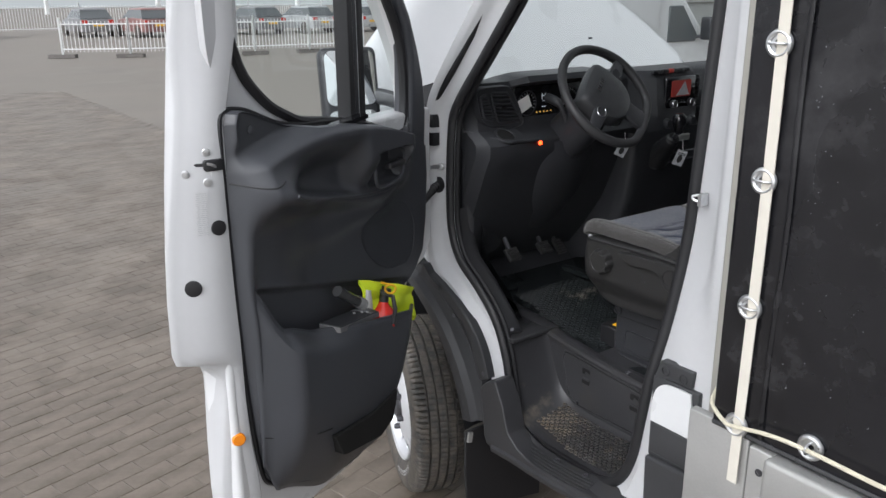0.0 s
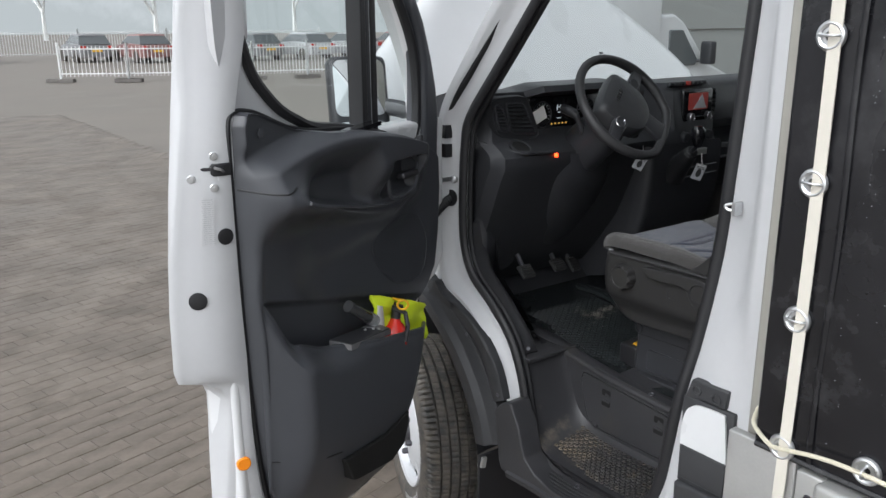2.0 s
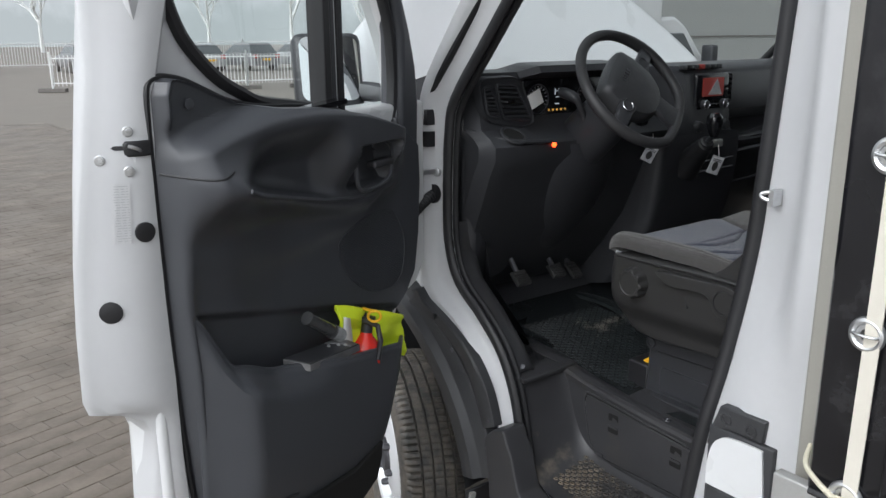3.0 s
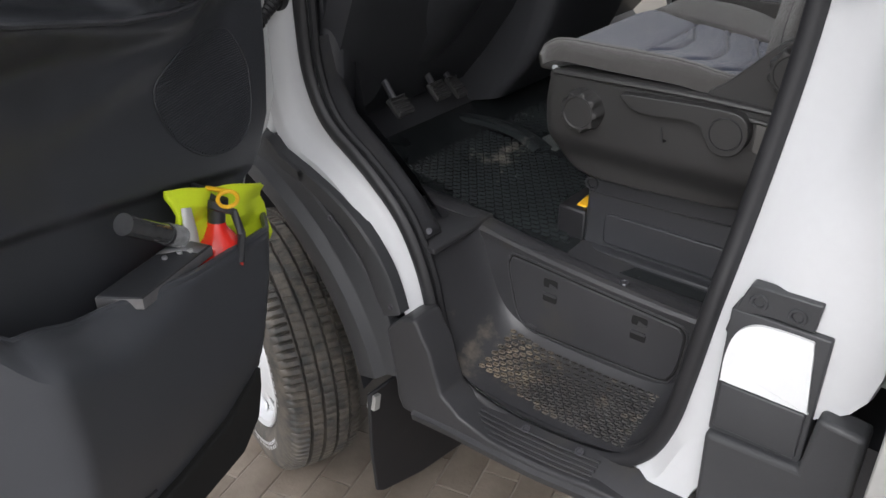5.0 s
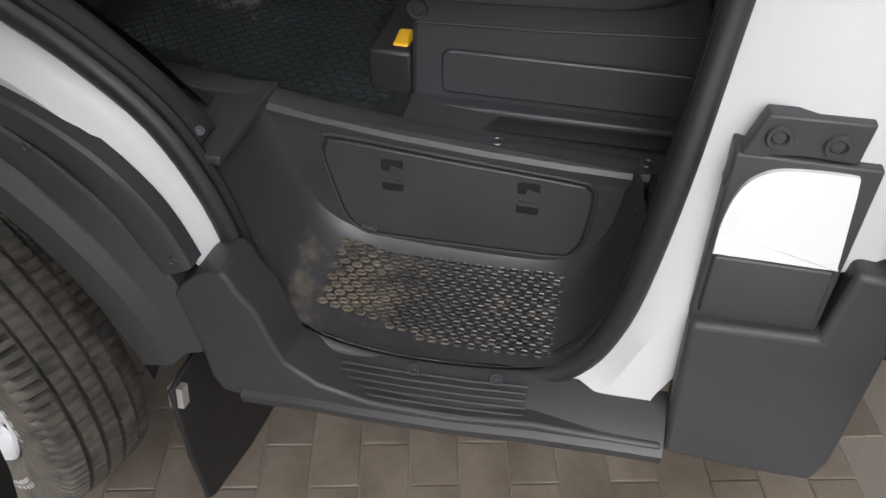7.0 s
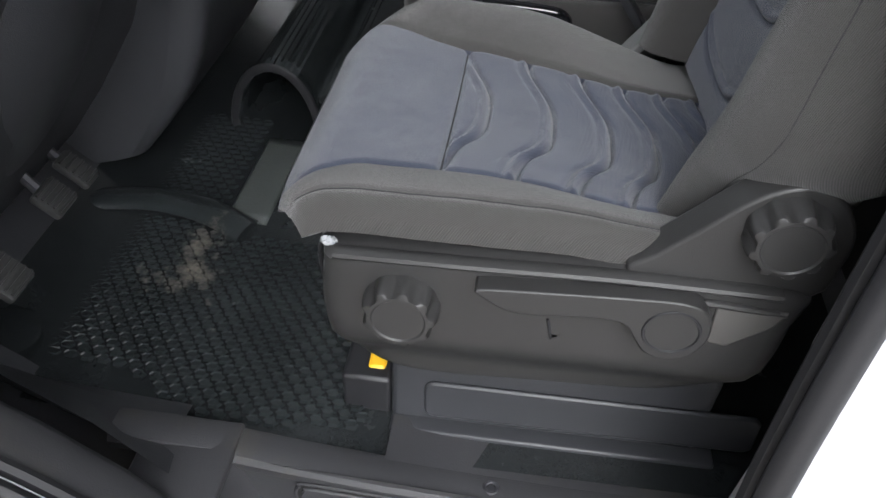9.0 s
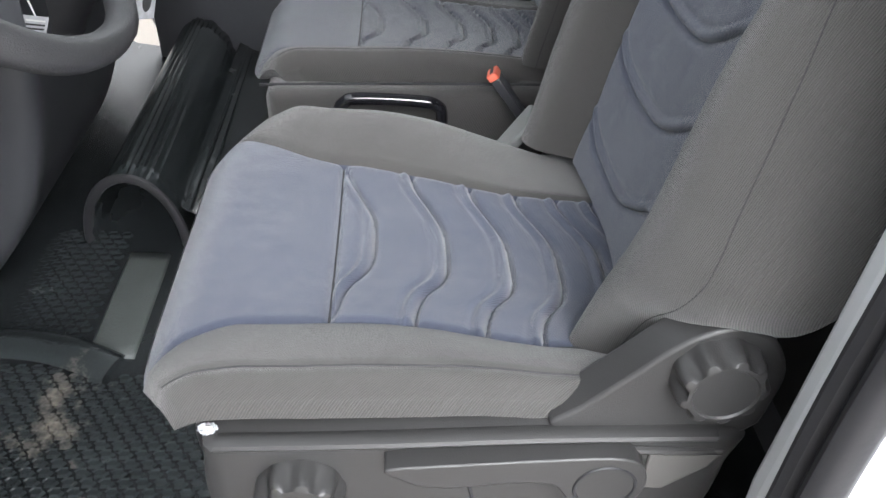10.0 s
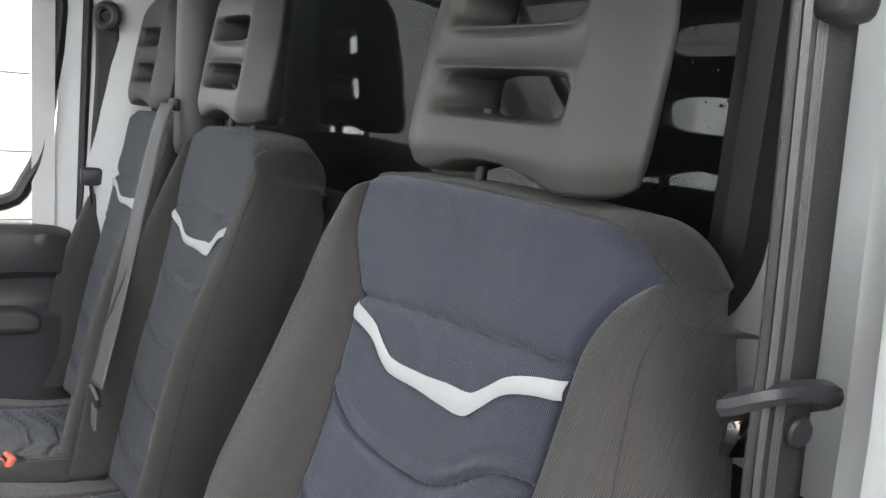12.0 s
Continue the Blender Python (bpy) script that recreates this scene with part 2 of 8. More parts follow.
CARGLASS = surf("mist_paled_car_glass", (0.11, 0.12, 0.125), 0.08, var=0.02, bump=0)
TAILRED = surf("red_tail_lens", (0.5, 0.03, 0.02), 0.2)

# ---- building helpers ----
ORG = {}


def thing(name, at, label, category, group="", kind=""):
    """A thing's base: an Empty that carries its parts."""
    e = new(name)
    e.location = at
    e.empty_display_size = 0.05
    ORG[e.name] = Vector(at)
    return tagged(e, label, category, group, kind)


def part(name, bm, material, parent, label="", smooth=True, mods=()):
    """Links a bmesh, built in world coordinates, as one mesh under a thing or a part."""
    org = ORG[parent.name]
    bmesh.ops.remove_doubles(bm, verts=bm.verts, dist=1e-5)
    bmesh.ops.recalc_face_normals(bm, faces=bm.faces)
    bmesh.ops.translate(bm, verts=bm.verts, vec=-org)
    me = bpy.data.meshes.new(name)
    bm.to_mesh(me)
    bm.free()
    ob = new(name, me)
    ob.parent = parent
    ORG[ob.name] = org
    for m in material if isinstance(material, (list, tuple)) else (material,):
        me.materials.append(m)
    if smooth:
        for p in me.polygons:
            p.use_smooth = True
        me.set_sharp_from_angle(angle=radians(38))
    for kind, values in mods:
        md = ob.modifiers.new(kind.lower(), kind)
        for key, value in values.items():
            if key == "width":
                md.width = value
            elif key == "segments":
                md.segments = value
            elif key == "levels":
                md.levels = value
                md.render_levels = value
            elif key == "thickness":
                md.thickness = value
                md.offset = values.get("offset", -1.0)
        if kind == "BEVEL":
            md.limit_method = "ANGLE"
            md.angle_limit = radians(32)
    if label:
        tagged(ob, label)
    return ob


def solo(name, bm, material, label, category, group="", kind="", smooth=True, mods=()):
    """A thing or a piece of the setting that is one mesh, in world coordinates."""
    e = new(name + "_tmp")
    ORG[e.name] = Vector((0, 0, 0))
    ob = part(name, bm, material, e, smooth=smooth, mods=mods)
    ob.parent = None
    bpy.data.objects.remove(e)
    return tagged(ob, label, category, group, kind)


def box(bm, lo, hi, turn=None, at=None):
    """A block between two corners, optionally turned about a point."""
    vs = [bm.verts.new((x, y, z)) for z in (lo[2], hi[2]) for y in (lo[1], hi[1]) for x in (lo[0], hi[0])]
    for f in ((0, 2, 3, 1), (4, 5, 7, 6), (0, 1, 5, 4), (2, 6, 7, 3), (0, 4, 6, 2), (1, 3, 7, 5)):
        bm.faces.new([vs[i] for i in f])
    if turn is not None:
        c = Vector(at) if at is not None else (Vector(lo) + Vector(hi)) / 2
        bmesh.ops.rotate(bm, verts=vs, cent=c, matrix=Euler([radians(a) for a in turn]).to_matrix())
    return bm


def rounded_box(lo, hi, r=0.01, segs=3, turn=None, at=None):
    bm = bmesh.new()
    box(bm, lo, hi, turn, at)
    bmesh.ops.bevel(bm, geom=list(bm.edges), offset=r, segments=segs, profile=0.5, affect="EDGES")
    return bm


def catmull(pts, n=6, closed=False):
    """A smooth line through points, n steps between each two."""
    P = [Vector(p) for p in pts]
    out = []
    k = len(P)
    for i in range(k if closed else k - 1):
        a, b, c, d = (P[(i + j) % k] if closed else P[min(max(i + j, 0), k - 1)] for j in (-1, 0, 1, 2))
        for s in range(n):
            t = s / n
            out.append(0.5 * ((2 * b) + (c - a) * t + (2 * a - 5 * b + 4 * c - d) * t * t + (3 * b - a - 3 * c + d) * t ** 3))
    if not closed:
        out.append(P[-1])
    return out


def tube(bm, pts, r, segs=10, closed=False, flat=1.0, up=(0, 0, 1)):
    """A round (or flattened) tube along a line."""
    pts = [Vector(p) for p in pts]
    k = len(pts)
    rings = []
    u = Vector(up)
    for i, p in enumerate(pts):
        a = pts[(i - 1) % k] if closed or i else p
        b = pts[(i + 1) % k] if closed or i < k - 1 else p
        d = (b - a).normalized()
        s = d.cross(u)
        if s.length < 1e-4:
            s = d.cross(Vector((1, 0, 0)))
        s.normalize()
        w = s.cross(d).normalized()
        rr = r[i] if isinstance(r, (list, tuple)) else r
        rings.append([bm.verts.new(p + s * (rr * math.cos(q)) + w * (rr * flat * math.sin(q))) for q in (2 * math.pi * j / segs for j in range(segs))])
    for i in range(k if closed else k - 1):
        a, b = rings[i], rings[(i + 1) % k]
        for j in range(segs):
            bm.faces.new((a[j], a[(j + 1) % segs], b[(j + 1) % segs], b[j]))
    if not closed:
        bm.faces.new(rings[0][::-1])
        bm.faces.new(rings[-1])
    return bm


def loft(bm, rows, close_u=False, close_v=False, caps=False):
    """A skin over rows of points of equal count."""
    V = [[bm.verts.new(p) for p in row] for row in rows]
    nr, nc = len(V), len(V[0])
    for i in range(nr if close_v else nr - 1):
        for j in range(nc if close_u else nc - 1):
            a, b = V[i], V[(i + 1) % nr]
            q = (a[j], a[(j + 1) % nc], b[(j + 1) % nc], b[j])
            if len({v.co.to_tuple(6) for v in q}) > 2:
                bm.faces.new(q)
    if caps:
        bm.faces.new(V[0][::-1])
        bm.faces.new(V[-1])
    return bm


def prism(bm, poly, axis, lo, hi):
    """A polygon of two coordinates drawn out along an axis: 'x' takes (y, z), 'y' takes (x, z), 'z' takes (x, y)."""
    def at(p, h):
        return {"x": (h, p[0], p[1]), "y": (p[0], h, p[1]), "z": (p[0], p[1], h)}[axis]
    a = [bm.verts.new(at(p, lo)) for p in poly]
    b = [bm.verts.new(at(p, hi)) for p in poly]
    n = len(poly)
    for i in range(n):
        bm.faces.new((a[i], a[(i + 1) % n], b[(i + 1) % n], b[i]))
    bm.faces.new(a[::-1])
    bm.faces.new(b)
    return bm


def rounded_poly(lo, hi, r, n=5):
    """Corner-rounded rectangle in two coordinates."""
    out = []
    for cx, cy, a0 in ((hi[0] - r, hi[1] - r, 0), (lo[0] + r, hi[1] - r, 90), (lo[0] + r, lo[1] + r, 180), (hi[0] - r, lo[1] + r, 270)):
        out += [(cx + r * math.cos(radians(a0 + 90 * i / n)), cy + r * math.sin(radians(a0 + 90 * i / n))) for i in range(n + 1)]
    return out


def lathe(bm, profile, centre, axis="x", segs=48):
    """A profile of (along, radius) spun about an axis through centre."""
    c = Vector(centre)
    rows = []
    for h, r in profile:
        ring = []
        for j in range(segs):
            q = 2 * math.pi * j / segs
            a, b = r * math.cos(q), r * math.sin(q)
            ring.append(c + Vector({"x": (h, a, b), "y": (a, h, b), "z": (a, b, h)}[axis]))
        rows.append(ring)
    return loft(bm, rows, close_u=True)


def disc(bm, centre, r, normal, segs=20, thick=0.003):
    """A small round plate facing normal."""
    n = Vector(normal).normalized()
    q = n.to_track_quat("Z", "Y").to_matrix()
    c = Vector(centre)
    prof = [(-thick, r), (0.6 * thick, r), (thick, r * 0.85)]
    rows = [[c + q @ Vector((rr * math.cos(2 * math.pi * j / segs), rr * math.sin(2 * math.pi * j / segs), h)) for j in range(segs)] for h, rr in prof]
    loft(bm, rows, close_u=True)
    bm.verts.ensure_lookup_table()
    bm.faces.new(bm.verts[-segs:])
    return bm


def ring(bm, centre, r, tubr, normal, segs=28, tsegs=8, squash=1.0):
    """A torus facing normal."""
    q = Vector(normal).normalized().to_track_quat("Z", "Y").to_matrix()
    c = Vector(centre)
    rows = []
    for j in range(segs):
        a = 2 * math.pi * j / segs
        rows.append([c + q @ Vector(((r + tubr * math.cos(b)) * math.cos(a), (r + tubr * math.cos(b)) * math.sin(a) * squash, tubr * math.sin(b))) for b in (2 * math.pi * k / tsegs for k in range(tsegs))])
    return loft(bm, rows, close_u=True, close_v=True)


def screw(name, centre, normal, parent, r=0.008, mat=None):
    """A countersunk screw: rim, hollow and head."""
    bm = bmesh.new()
    ring(bm, centre, r, r * 0.28, normal, 14, 6)
    disc(bm, Vector(centre) - Vector(normal) * r * 0.3, r * 0.72, normal, 10, r * 0.25)
    return part(name, bm, mat or DARKMETAL, parent)


def smoothstep(a, b, x):
    t = min(1, max(0, (x - a) / (b - a)))
    return t * t * (3 - 2 * t)

# ---- the van's cab shell ----
van = thing("delivery_van", (1.03, -0.4, 0), "white delivery van cab with raised bonnet and open driver's door", "van")

# The edge of the driver's door opening, from the roof down the front pillar, along the sill and up the rear pillar.
OPENING = [(-0.62, 2.20), (-0.44, 1.976), (-0.28, 1.79), (-0.135, 1.62), (-0.108, 1.52), (-0.100, 1.40), (-0.098, 1.28), (-0.108, 1.17), (-0.155, 1.075),
           (-0.265, 0.995), (-0.36, 0.905), (-0.418, 0.79), (-0.452, 0.66), (-0.49, 0.575), (-0.56, 0.525), (-0.66, 0.508), (-0.78, 0.512),
           (-0.90, 0.535), (-0.965, 0.590), (-1.002, 0.680), (-1.022, 0.80), (-1.039, 0.95), (-1.057, 1.12), (-1.080, 1.35), (-1.094, 1.55), (-1.106, 1.76), (-1.118, 1.976), (-1.126, 2.20)]
# The outer edge of the painted frame round it.
OUTER = [(-0.52, 2.24), (-0.335, 2.02), (-0.175, 1.83), (-0.045, 1.66), (-0.018, 1.54), (-0.012, 1.40), (-0.012, 1.26), (-0.022, 1.10), (-0.055, 1.020),
         (-0.165, 0.975), (-0.262, 0.905), (-0.345, 0.800), (-0.405, 0.700), (-0.45, 0.60), (-0.54, 0.50), (-0.66, 0.48), (-0.78, 0.484),
         (-0.92, 0.497), (-1.04, 0.50), (-1.085, 0.60), (-1.20, 0.80), (-1.30, 0.90), (-1.312, 1.12), (-1.310, 1.35), (-1.308, 1.55), (-1.303, 1.76), (-1.298, 1.976), (-1.295, 2.22)]
def rim_x(y, z):
    """The opening's depth in the flank: shallow at the sill, deep up the rear pillar."""
    return 0.062 + (0.066 * smoothstep(0.85, 1.30, z) if y < -0.9 else 0.0)


inner = catmull([(rim_x(y, z), y, z) for y, z in OPENING], 4)
outer = catmull([(0.012, y, z) for y, z in OUTER], 4)

bm = bmesh.new()
rows = []
for a, b in zip(inner, outer):
    flat = Vector((0, b.y - a.y, b.z - a.z))
    L = flat.length
    d = flat / L
    s = min(0.018, L * 0.25)

    def at(x, k):
        return Vector((x, a.y + d.y * k, a.z + d.z * k))
    deep = a.x - 0.062
    low = smoothstep(1.30, 1.10, b.z) * smoothstep(-0.95, -1.05, b.y)
    face = [(0.050 + deep * 0.75, 0.40), (0.040 + deep * 0.40, 0.55), (0.016 + deep * 0.04, 0.70), (0.010, 0.78), (0.010, 1.0)]
    rows.append([at(a.x + 0.024, -0.008), at(a.x + 0.013, -0.004), at(a.x + 0.004, 0.004), at(a.x - 0.002, s)] + [at(x + (0.037 - x) * low, L * k) for x, k in face] + [at(0.055, L + 0.004)])
loft(bm, rows)
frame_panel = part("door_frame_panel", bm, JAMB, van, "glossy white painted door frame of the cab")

bm = bmesh.new()
tube(bm, [p + Vector((-0.004, 0, 0)) for p in inner], 0.0165, 10, up=(1, 0, 0), flat=0.8)
tube(bm, [p + Vector((0.022, 0, 0)) for p in catmull([(rim_x(y, z), y * 0.985 - 0.008, z * 0.985 + 0.016) for y, z in OPENING], 4)], 0.0105, 8, up=(1, 0, 0))
part("door_seal", bm, RUBBER, van, "black rubber door seal")

# Front wing, pillar and the flank ahead of the door.
bm = bmesh.new()
prism(bm, [(-0.02, 1.03), (-0.02, 1.50), (0.05, 1.50), (0.45, 1.42), (0.80, 1.30), (1.12, 1.10), (1.22, 0.80), (1.22, 0.45), (1.10, 0.45)] +
      [(0.36 + 0.74 * math.cos(radians(a)), 0.36 + 0.74 * math.sin(radians(a))) for a in range(10, 121, 10)], "x", 0.02, 0.10)
part("front_wing", bm, WHITE, van, mods=[("BEVEL", {"width": 0.02, "segments": 3})])
bm = bmesh.new()
prism(bm, [(-0.02, 1.03), (-0.02, 1.50), (0.05, 1.50), (0.45, 1.42), (0.80, 1.30), (1.12, 1.10), (1.22, 0.80), (1.22, 0.45), (1.10, 0.45)] +
      [(0.36 + 0.74 * math.cos(radians(a)), 0.36 + 0.74 * math.sin(radians(a))) for a in range(10, 121, 10)], "x", 1.96, 2.04)
part("front_wing", bm, WHITE, van, mods=[("BEVEL", {"width": 0.02, "segments": 3})])
bm = rounded_box((0.06, 1.18, 0.45), (2.00, 1.30, 1.10), 0.05)
part("front_bumper", bm, TRIM, van)

# Wheel arch lining, flare and screwed strip.
WC = Vector((0, 0.36, 0.355))


def arc(x, r, a0, a1, n=30):
    return [Vector((x, WC.y + r * math.cos(radians(a0 + (a1 - a0) * i / n)), WC.z + r * math.sin(radians(a0 + (a1 - a0) * i / n)))) for i in range(n + 1)]


bm = bmesh.new()
loft(bm, [arc(0.36, 0.66, 0, 170), arc(0.02, 0.66, 0, 170), arc(-0.032, 0.672, 0, 170)])
part("wheel_arch_liner", bm, BLACK, van)
bm = bmesh.new()
FLARE = ((0.02, 0.675, 0.0), (-0.034, 0.676, 0.0), (-0.040, 0.679, 0.0), (-0.0425, 0.684, 0.0), (-0.0435, 0.716, 0.30), (-0.042, 0.721, 0.35), (-0.036, 0.724, 0.40), (-0.022, 0.729, 0.45), (-0.017, 0.733, 0.50), (-0.014, 0.764, 0.95), (-0.009, 0.768, 1.0), (0.02, 0.770, 1.0))
loft(bm, [[Vector((p.x, WC.y + (p.y - WC.y) * g, WC.z + (p.z - WC.z) * g)) for p in arc(x, r, 2, 166) for g in [1 + 0.046 * k * smoothstep(-0.05, -0.33, p.y)]] for x, r, k in FLARE])
part("wheel_arch_flare", bm, TRIM, van, "grey-black plastic wheel arch flare")


def strip(x, off):
    """The strip widens from the tip at the pillar to the sill."""
    base = [(0.15, 1.075, 0.45), (0.02, 1.040, 0.5), (-0.04, 1.022, 0.55), (-0.132, 0.988, 0.62), (-0.227, 0.947, 0.72), (-0.305, 0.893, 0.80), (-0.362, 0.826, 0.95), (-0.390, 0.770, 1.0), (-0.408, 0.715, 0.95)]
    out = []
    for y, z, w in base:
        d = Vector((0, WC.y - y, WC.z - z)).normalized()
        out.append(Vector((x, y, z)) + d * off * w)
    return catmull(out, 3)


bm = bmesh.new()
loft(bm, [strip(0.02, 0.0), strip(-0.008, 0.001), strip(-0.013, 0.008), strip(-0.013, 0.060), strip(-0.004, 0.075), strip(0.02, 0.078)])
arch_strip = part("wheel_arch_strip", bm, TRIM, van, "screwed black plastic wheel arch strip")
bm = bmesh.new()
loft(bm, [[Vector((x, y, z)) for y, z in ((0.01, 0.985), (-0.02, 1.005), (-0.034, 1.040), (-0.048, 1.032), (-0.075, 1.005), (-0.13, 0.982))] for x in (0.02, -0.018, -0.022)] +
     [[Vector((-0.018, y, z)) for y, z in ((0.01, 0.955), (-0.02, 0.965), (-0.04, 0.985), (-0.055, 0.985), (-0.08, 0.97), (-0.13, 0.955))]])
part("strip_tip", bm, TRIM, van)
for y, z in ((-0.385, 0.728), (-0.216, 0.892), (-0.052, 1.016)):
    screw("screw", (-0.016, y, z), (-1, 0, 0), van, 0.006)

# Sill scuff plate, its upright end beside the arch and its ribs.
bm = bmesh.new()
SILL = [(-0.378, 0.672), (-0.392, 0.690), (-0.417, 0.713), (-0.440, 0.724), (-0.460, 0.729), (-0.470, 0.716), (-0.480, 0.692), (-0.500, 0.664), (-0.512, 0.620), (-0.532, 0.563), (-0.58, 0.527), (-0.66, 0.507), (-0.78, 0.508), (-0.90, 0.527), (-1.00, 0.527), (-1.088, 0.530), (-1.092, 0.505), (-0.92, 0.489), (-0.72, 0.470), (-0.56, 0.458), (-0.418, 0.470), (-0.404, 0.50), (-0.398, 0.57)]
prism(bm, SILL, "x", -0.026, 0.058)
part("sill_plate", bm, STEPPLASTIC, van, "scuffed ribbed black plastic door sill", mods=[("BEVEL", {"width": 0.006, "segments": 3})])
bm = bmesh.new()
loft(bm, [[Vector((0.055, y, z)), Vector((0.03, y, z - 0.006)), Vector((-0.022, y, z - 0.028)), Vector((-0.034, y, z - 0.040)), Vector((-0.030, y, z - 0.058)), Vector((0.02, y, z - 0.06))] for y, z in
          ((-0.45, 0.515), (-0.56, 0.523), (-0.66, 0.524), (-0.78, 0.530), (-0.90, 0.545), (-1.0, 0.552), (-1.09, 0.556))])
part("sill_tread", bm, STEPPLASTIC, van)
for k in range(6):
    bm = bmesh.new()
    x = 0.030 - k * 0.010
    z0 = 0.525 - k * 0.0044
    tube(bm, [(x, -0.60, z0 + 0.000), (x, -0.70, z0 + 0.001), (x, -0.80, z0 + 0.007), (x, -0.89, z0 + 0.017)], 0.0026, 6)
    part("sill_rib", bm, STEPPLASTIC, van)
for y, z in ((-0.714, 0.530), (-0.842, 0.540)):
    screw("screw", (0.034, y, z), (-0.3, 0, 0.95), van, 0.008)
bm = bmesh.new()
box(bm, (0.16, -1.07, 0.36), (0.26, -0.40, 0.465))
part("sill_beam", bm, BLACK, van)

# Mud flap behind the wheel.
bm = bmesh.new()
prism(bm, [(-0.074, 0.508), (0.28, 0.508), (0.30, 0.30), (0.295, 0.105), (0.10, 0.140), (-0.045, 0.188), (-0.066, 0.205), (-0.076, 0.340)], "y", -0.362, -0.352)
flap = part("mud_flap", bm, RUBBER, van, "black rubber mud flap", mods=[("BEVEL", {"width": 0.004, "segments": 2})])
bm = bmesh.new()
box(bm, (-0.068, -0.372, 0.465), (-0.050, -0.348, 0.502), (0, 12, 0))
part("bracket", bm, ALU, flap)

# Wheel.
wheel = bpy.data.objects.new("wheel", None)
scene.collection.objects.link(wheel)
wheel.parent = van
wheel.location = Vector((0.066, 0.147, 0.366)) - ORG[van.name]
wheel.scale = (0.82, 1.035, 1.035)
wheel.rotation_euler = (0, 0, radians(-20))
ORG[wheel.name] = Vector((0.092, 0.36, 0.355))
bm = bmesh.new()
NB = 104
prof = [(0.035, 0.205, 0), (-0.005, 0.222, 0), (-0.022, 0.245, 0), (-0.030, 0.275, 0), (-0.027, 0.305, 0), (-0.018, 0.328, 0), (-0.008, 0.341, 1), (0.004, 0.346, 1), (0.030, 0.3495, 1), (0.034, 0.3495, 0.6), (0.036, 0.336, 0), (0.043, 0.336, 0), (0.045, 0.351, 0.2),
        (0.077, 0.352, 0.5), (0.079, 0.337, 0), (0.087, 0.337, 0), (0.089, 0.352, 0.4), (0.121, 0.352, 0.4), (0.123, 0.337, 0), (0.130, 0.337, 0), (0.132, 0.351, 0.6), (0.164, 0.350, 0.6), (0.166, 0.336, 0), (0.173, 0.336, 0), (0.175, 0.349, 1), (0.200, 0.345, 1), (0.210, 0.335, 0), (0.218, 0.30, 0), (0.20, 0.22, 0)]
rows = []
for i in range(NB * 4):
    sipe = i % 4 == 3
    a = 2 * math.pi * i / (NB * 4)
    row = []
    for h, r, k in prof:
        skew = 0.16 * (h - 0.09)
        rr = r - (0.009 * k if sipe else 0)
        row.append(Vector((h, WC.y + rr * math.cos(a + skew), WC.z + rr * math.sin(a + skew))))
    rows.append(row)
loft(bm, rows, close_v=True)
tyre = part("tyre", bm, TYRE, wheel, "dusty black tyre with worn ribs")
bm = bmesh.new()
for k in range(46):
    a = radians(150 + k * 1.5) if k < 20 else radians(215 + (k - 20) * 1.9)
    r0 = 0.268 if k < 20 else 0.262
    for s in range(2 if k % 3 else 1):
        c = WC + Vector((-0.0305, (r0 + s * 0.012) * math.cos(a), (r0 + s * 0.012) * math.sin(a)))
        ta = Vector((0, -math.sin(a), math.cos(a)))
        ra = Vector((0, math.cos(a), math.sin(a)))
        vs = [bm.verts.new(c + ta * u * 0.0030 + ra * v * 0.0045) for u, v in ((-1, -1), (1, -1), (1, 1), (-1, 1))]
        bm.faces.new(vs)
tagged(part("sidewall_lettering", bm, SILVER, wheel), kind="stuff")
bm = bmesh.new()
NS, bands = 96, [(0.030, 0.212), (-0.012, 0.222), (-0.018, 0.218), (-0.012, 0.205), (0.010, 0.196), (0.022, 0.190), (0.020, 0.182), (0.018, 0.172), (0.016, 0.162), (0.012, 0.150), (0.004, 0.125), (-0.012, 0.10), (-0.016, 0.08), (-0.008, 0.072), (0.0, 0.06), (0.0, 0.01)]
V = [[bm.verts.new(WC + Vector((h, r * math.cos(2 * math.pi * j / NS), r * math.sin(2 * math.pi * j / NS)))) for j in range(NS)] for h, r in bands]
for i in range(len(bands) - 1):
    for j in range(NS):
        hole = (i in (6, 7) and j % 8 in (2, 3, 4, 5)) or (i in (5, 8) and j % 8 in (3, 4))
        if not hole:
            bm.faces.new((V[i][j], V[i][(j + 1) % NS], V[i + 1][(j + 1) % NS], V[i + 1][j]))
part("rim", bm, SILVER, wheel, "silver steel rim with oval slots", mods=[("SOLIDIFY", {"thickness": 0.006})])
bm = bmesh.new()
lathe(bm, [(0.0, 0.001), (-0.02, 0.03), (-0.03, 0.045), (-0.02, 0.06), (0.01, 0.068)], WC, "x", 32)
part("hub_cap", bm, DARKMETAL, wheel)
for k in range(6):
    a = radians(k * 60 + 12)
    bm = bmesh.new()
    lathe(bm, [(0.0, 0.012), (-0.022, 0.012), (-0.03, 0.008), (-0.031, 0.0005)], WC + Vector((-0.012, 0.086 * math.cos(a), 0.086 * math.sin(a))), "x", 8)
    part("wheel_nut", bm, DARKMETAL, wheel)
bm = bmesh.new()
lathe(bm, [(0.05, 0.001), (0.05, 0.16), (0.06, 0.16)], WC, "x", 32)
part("brake_disc", bm, DARKMETAL, wheel)

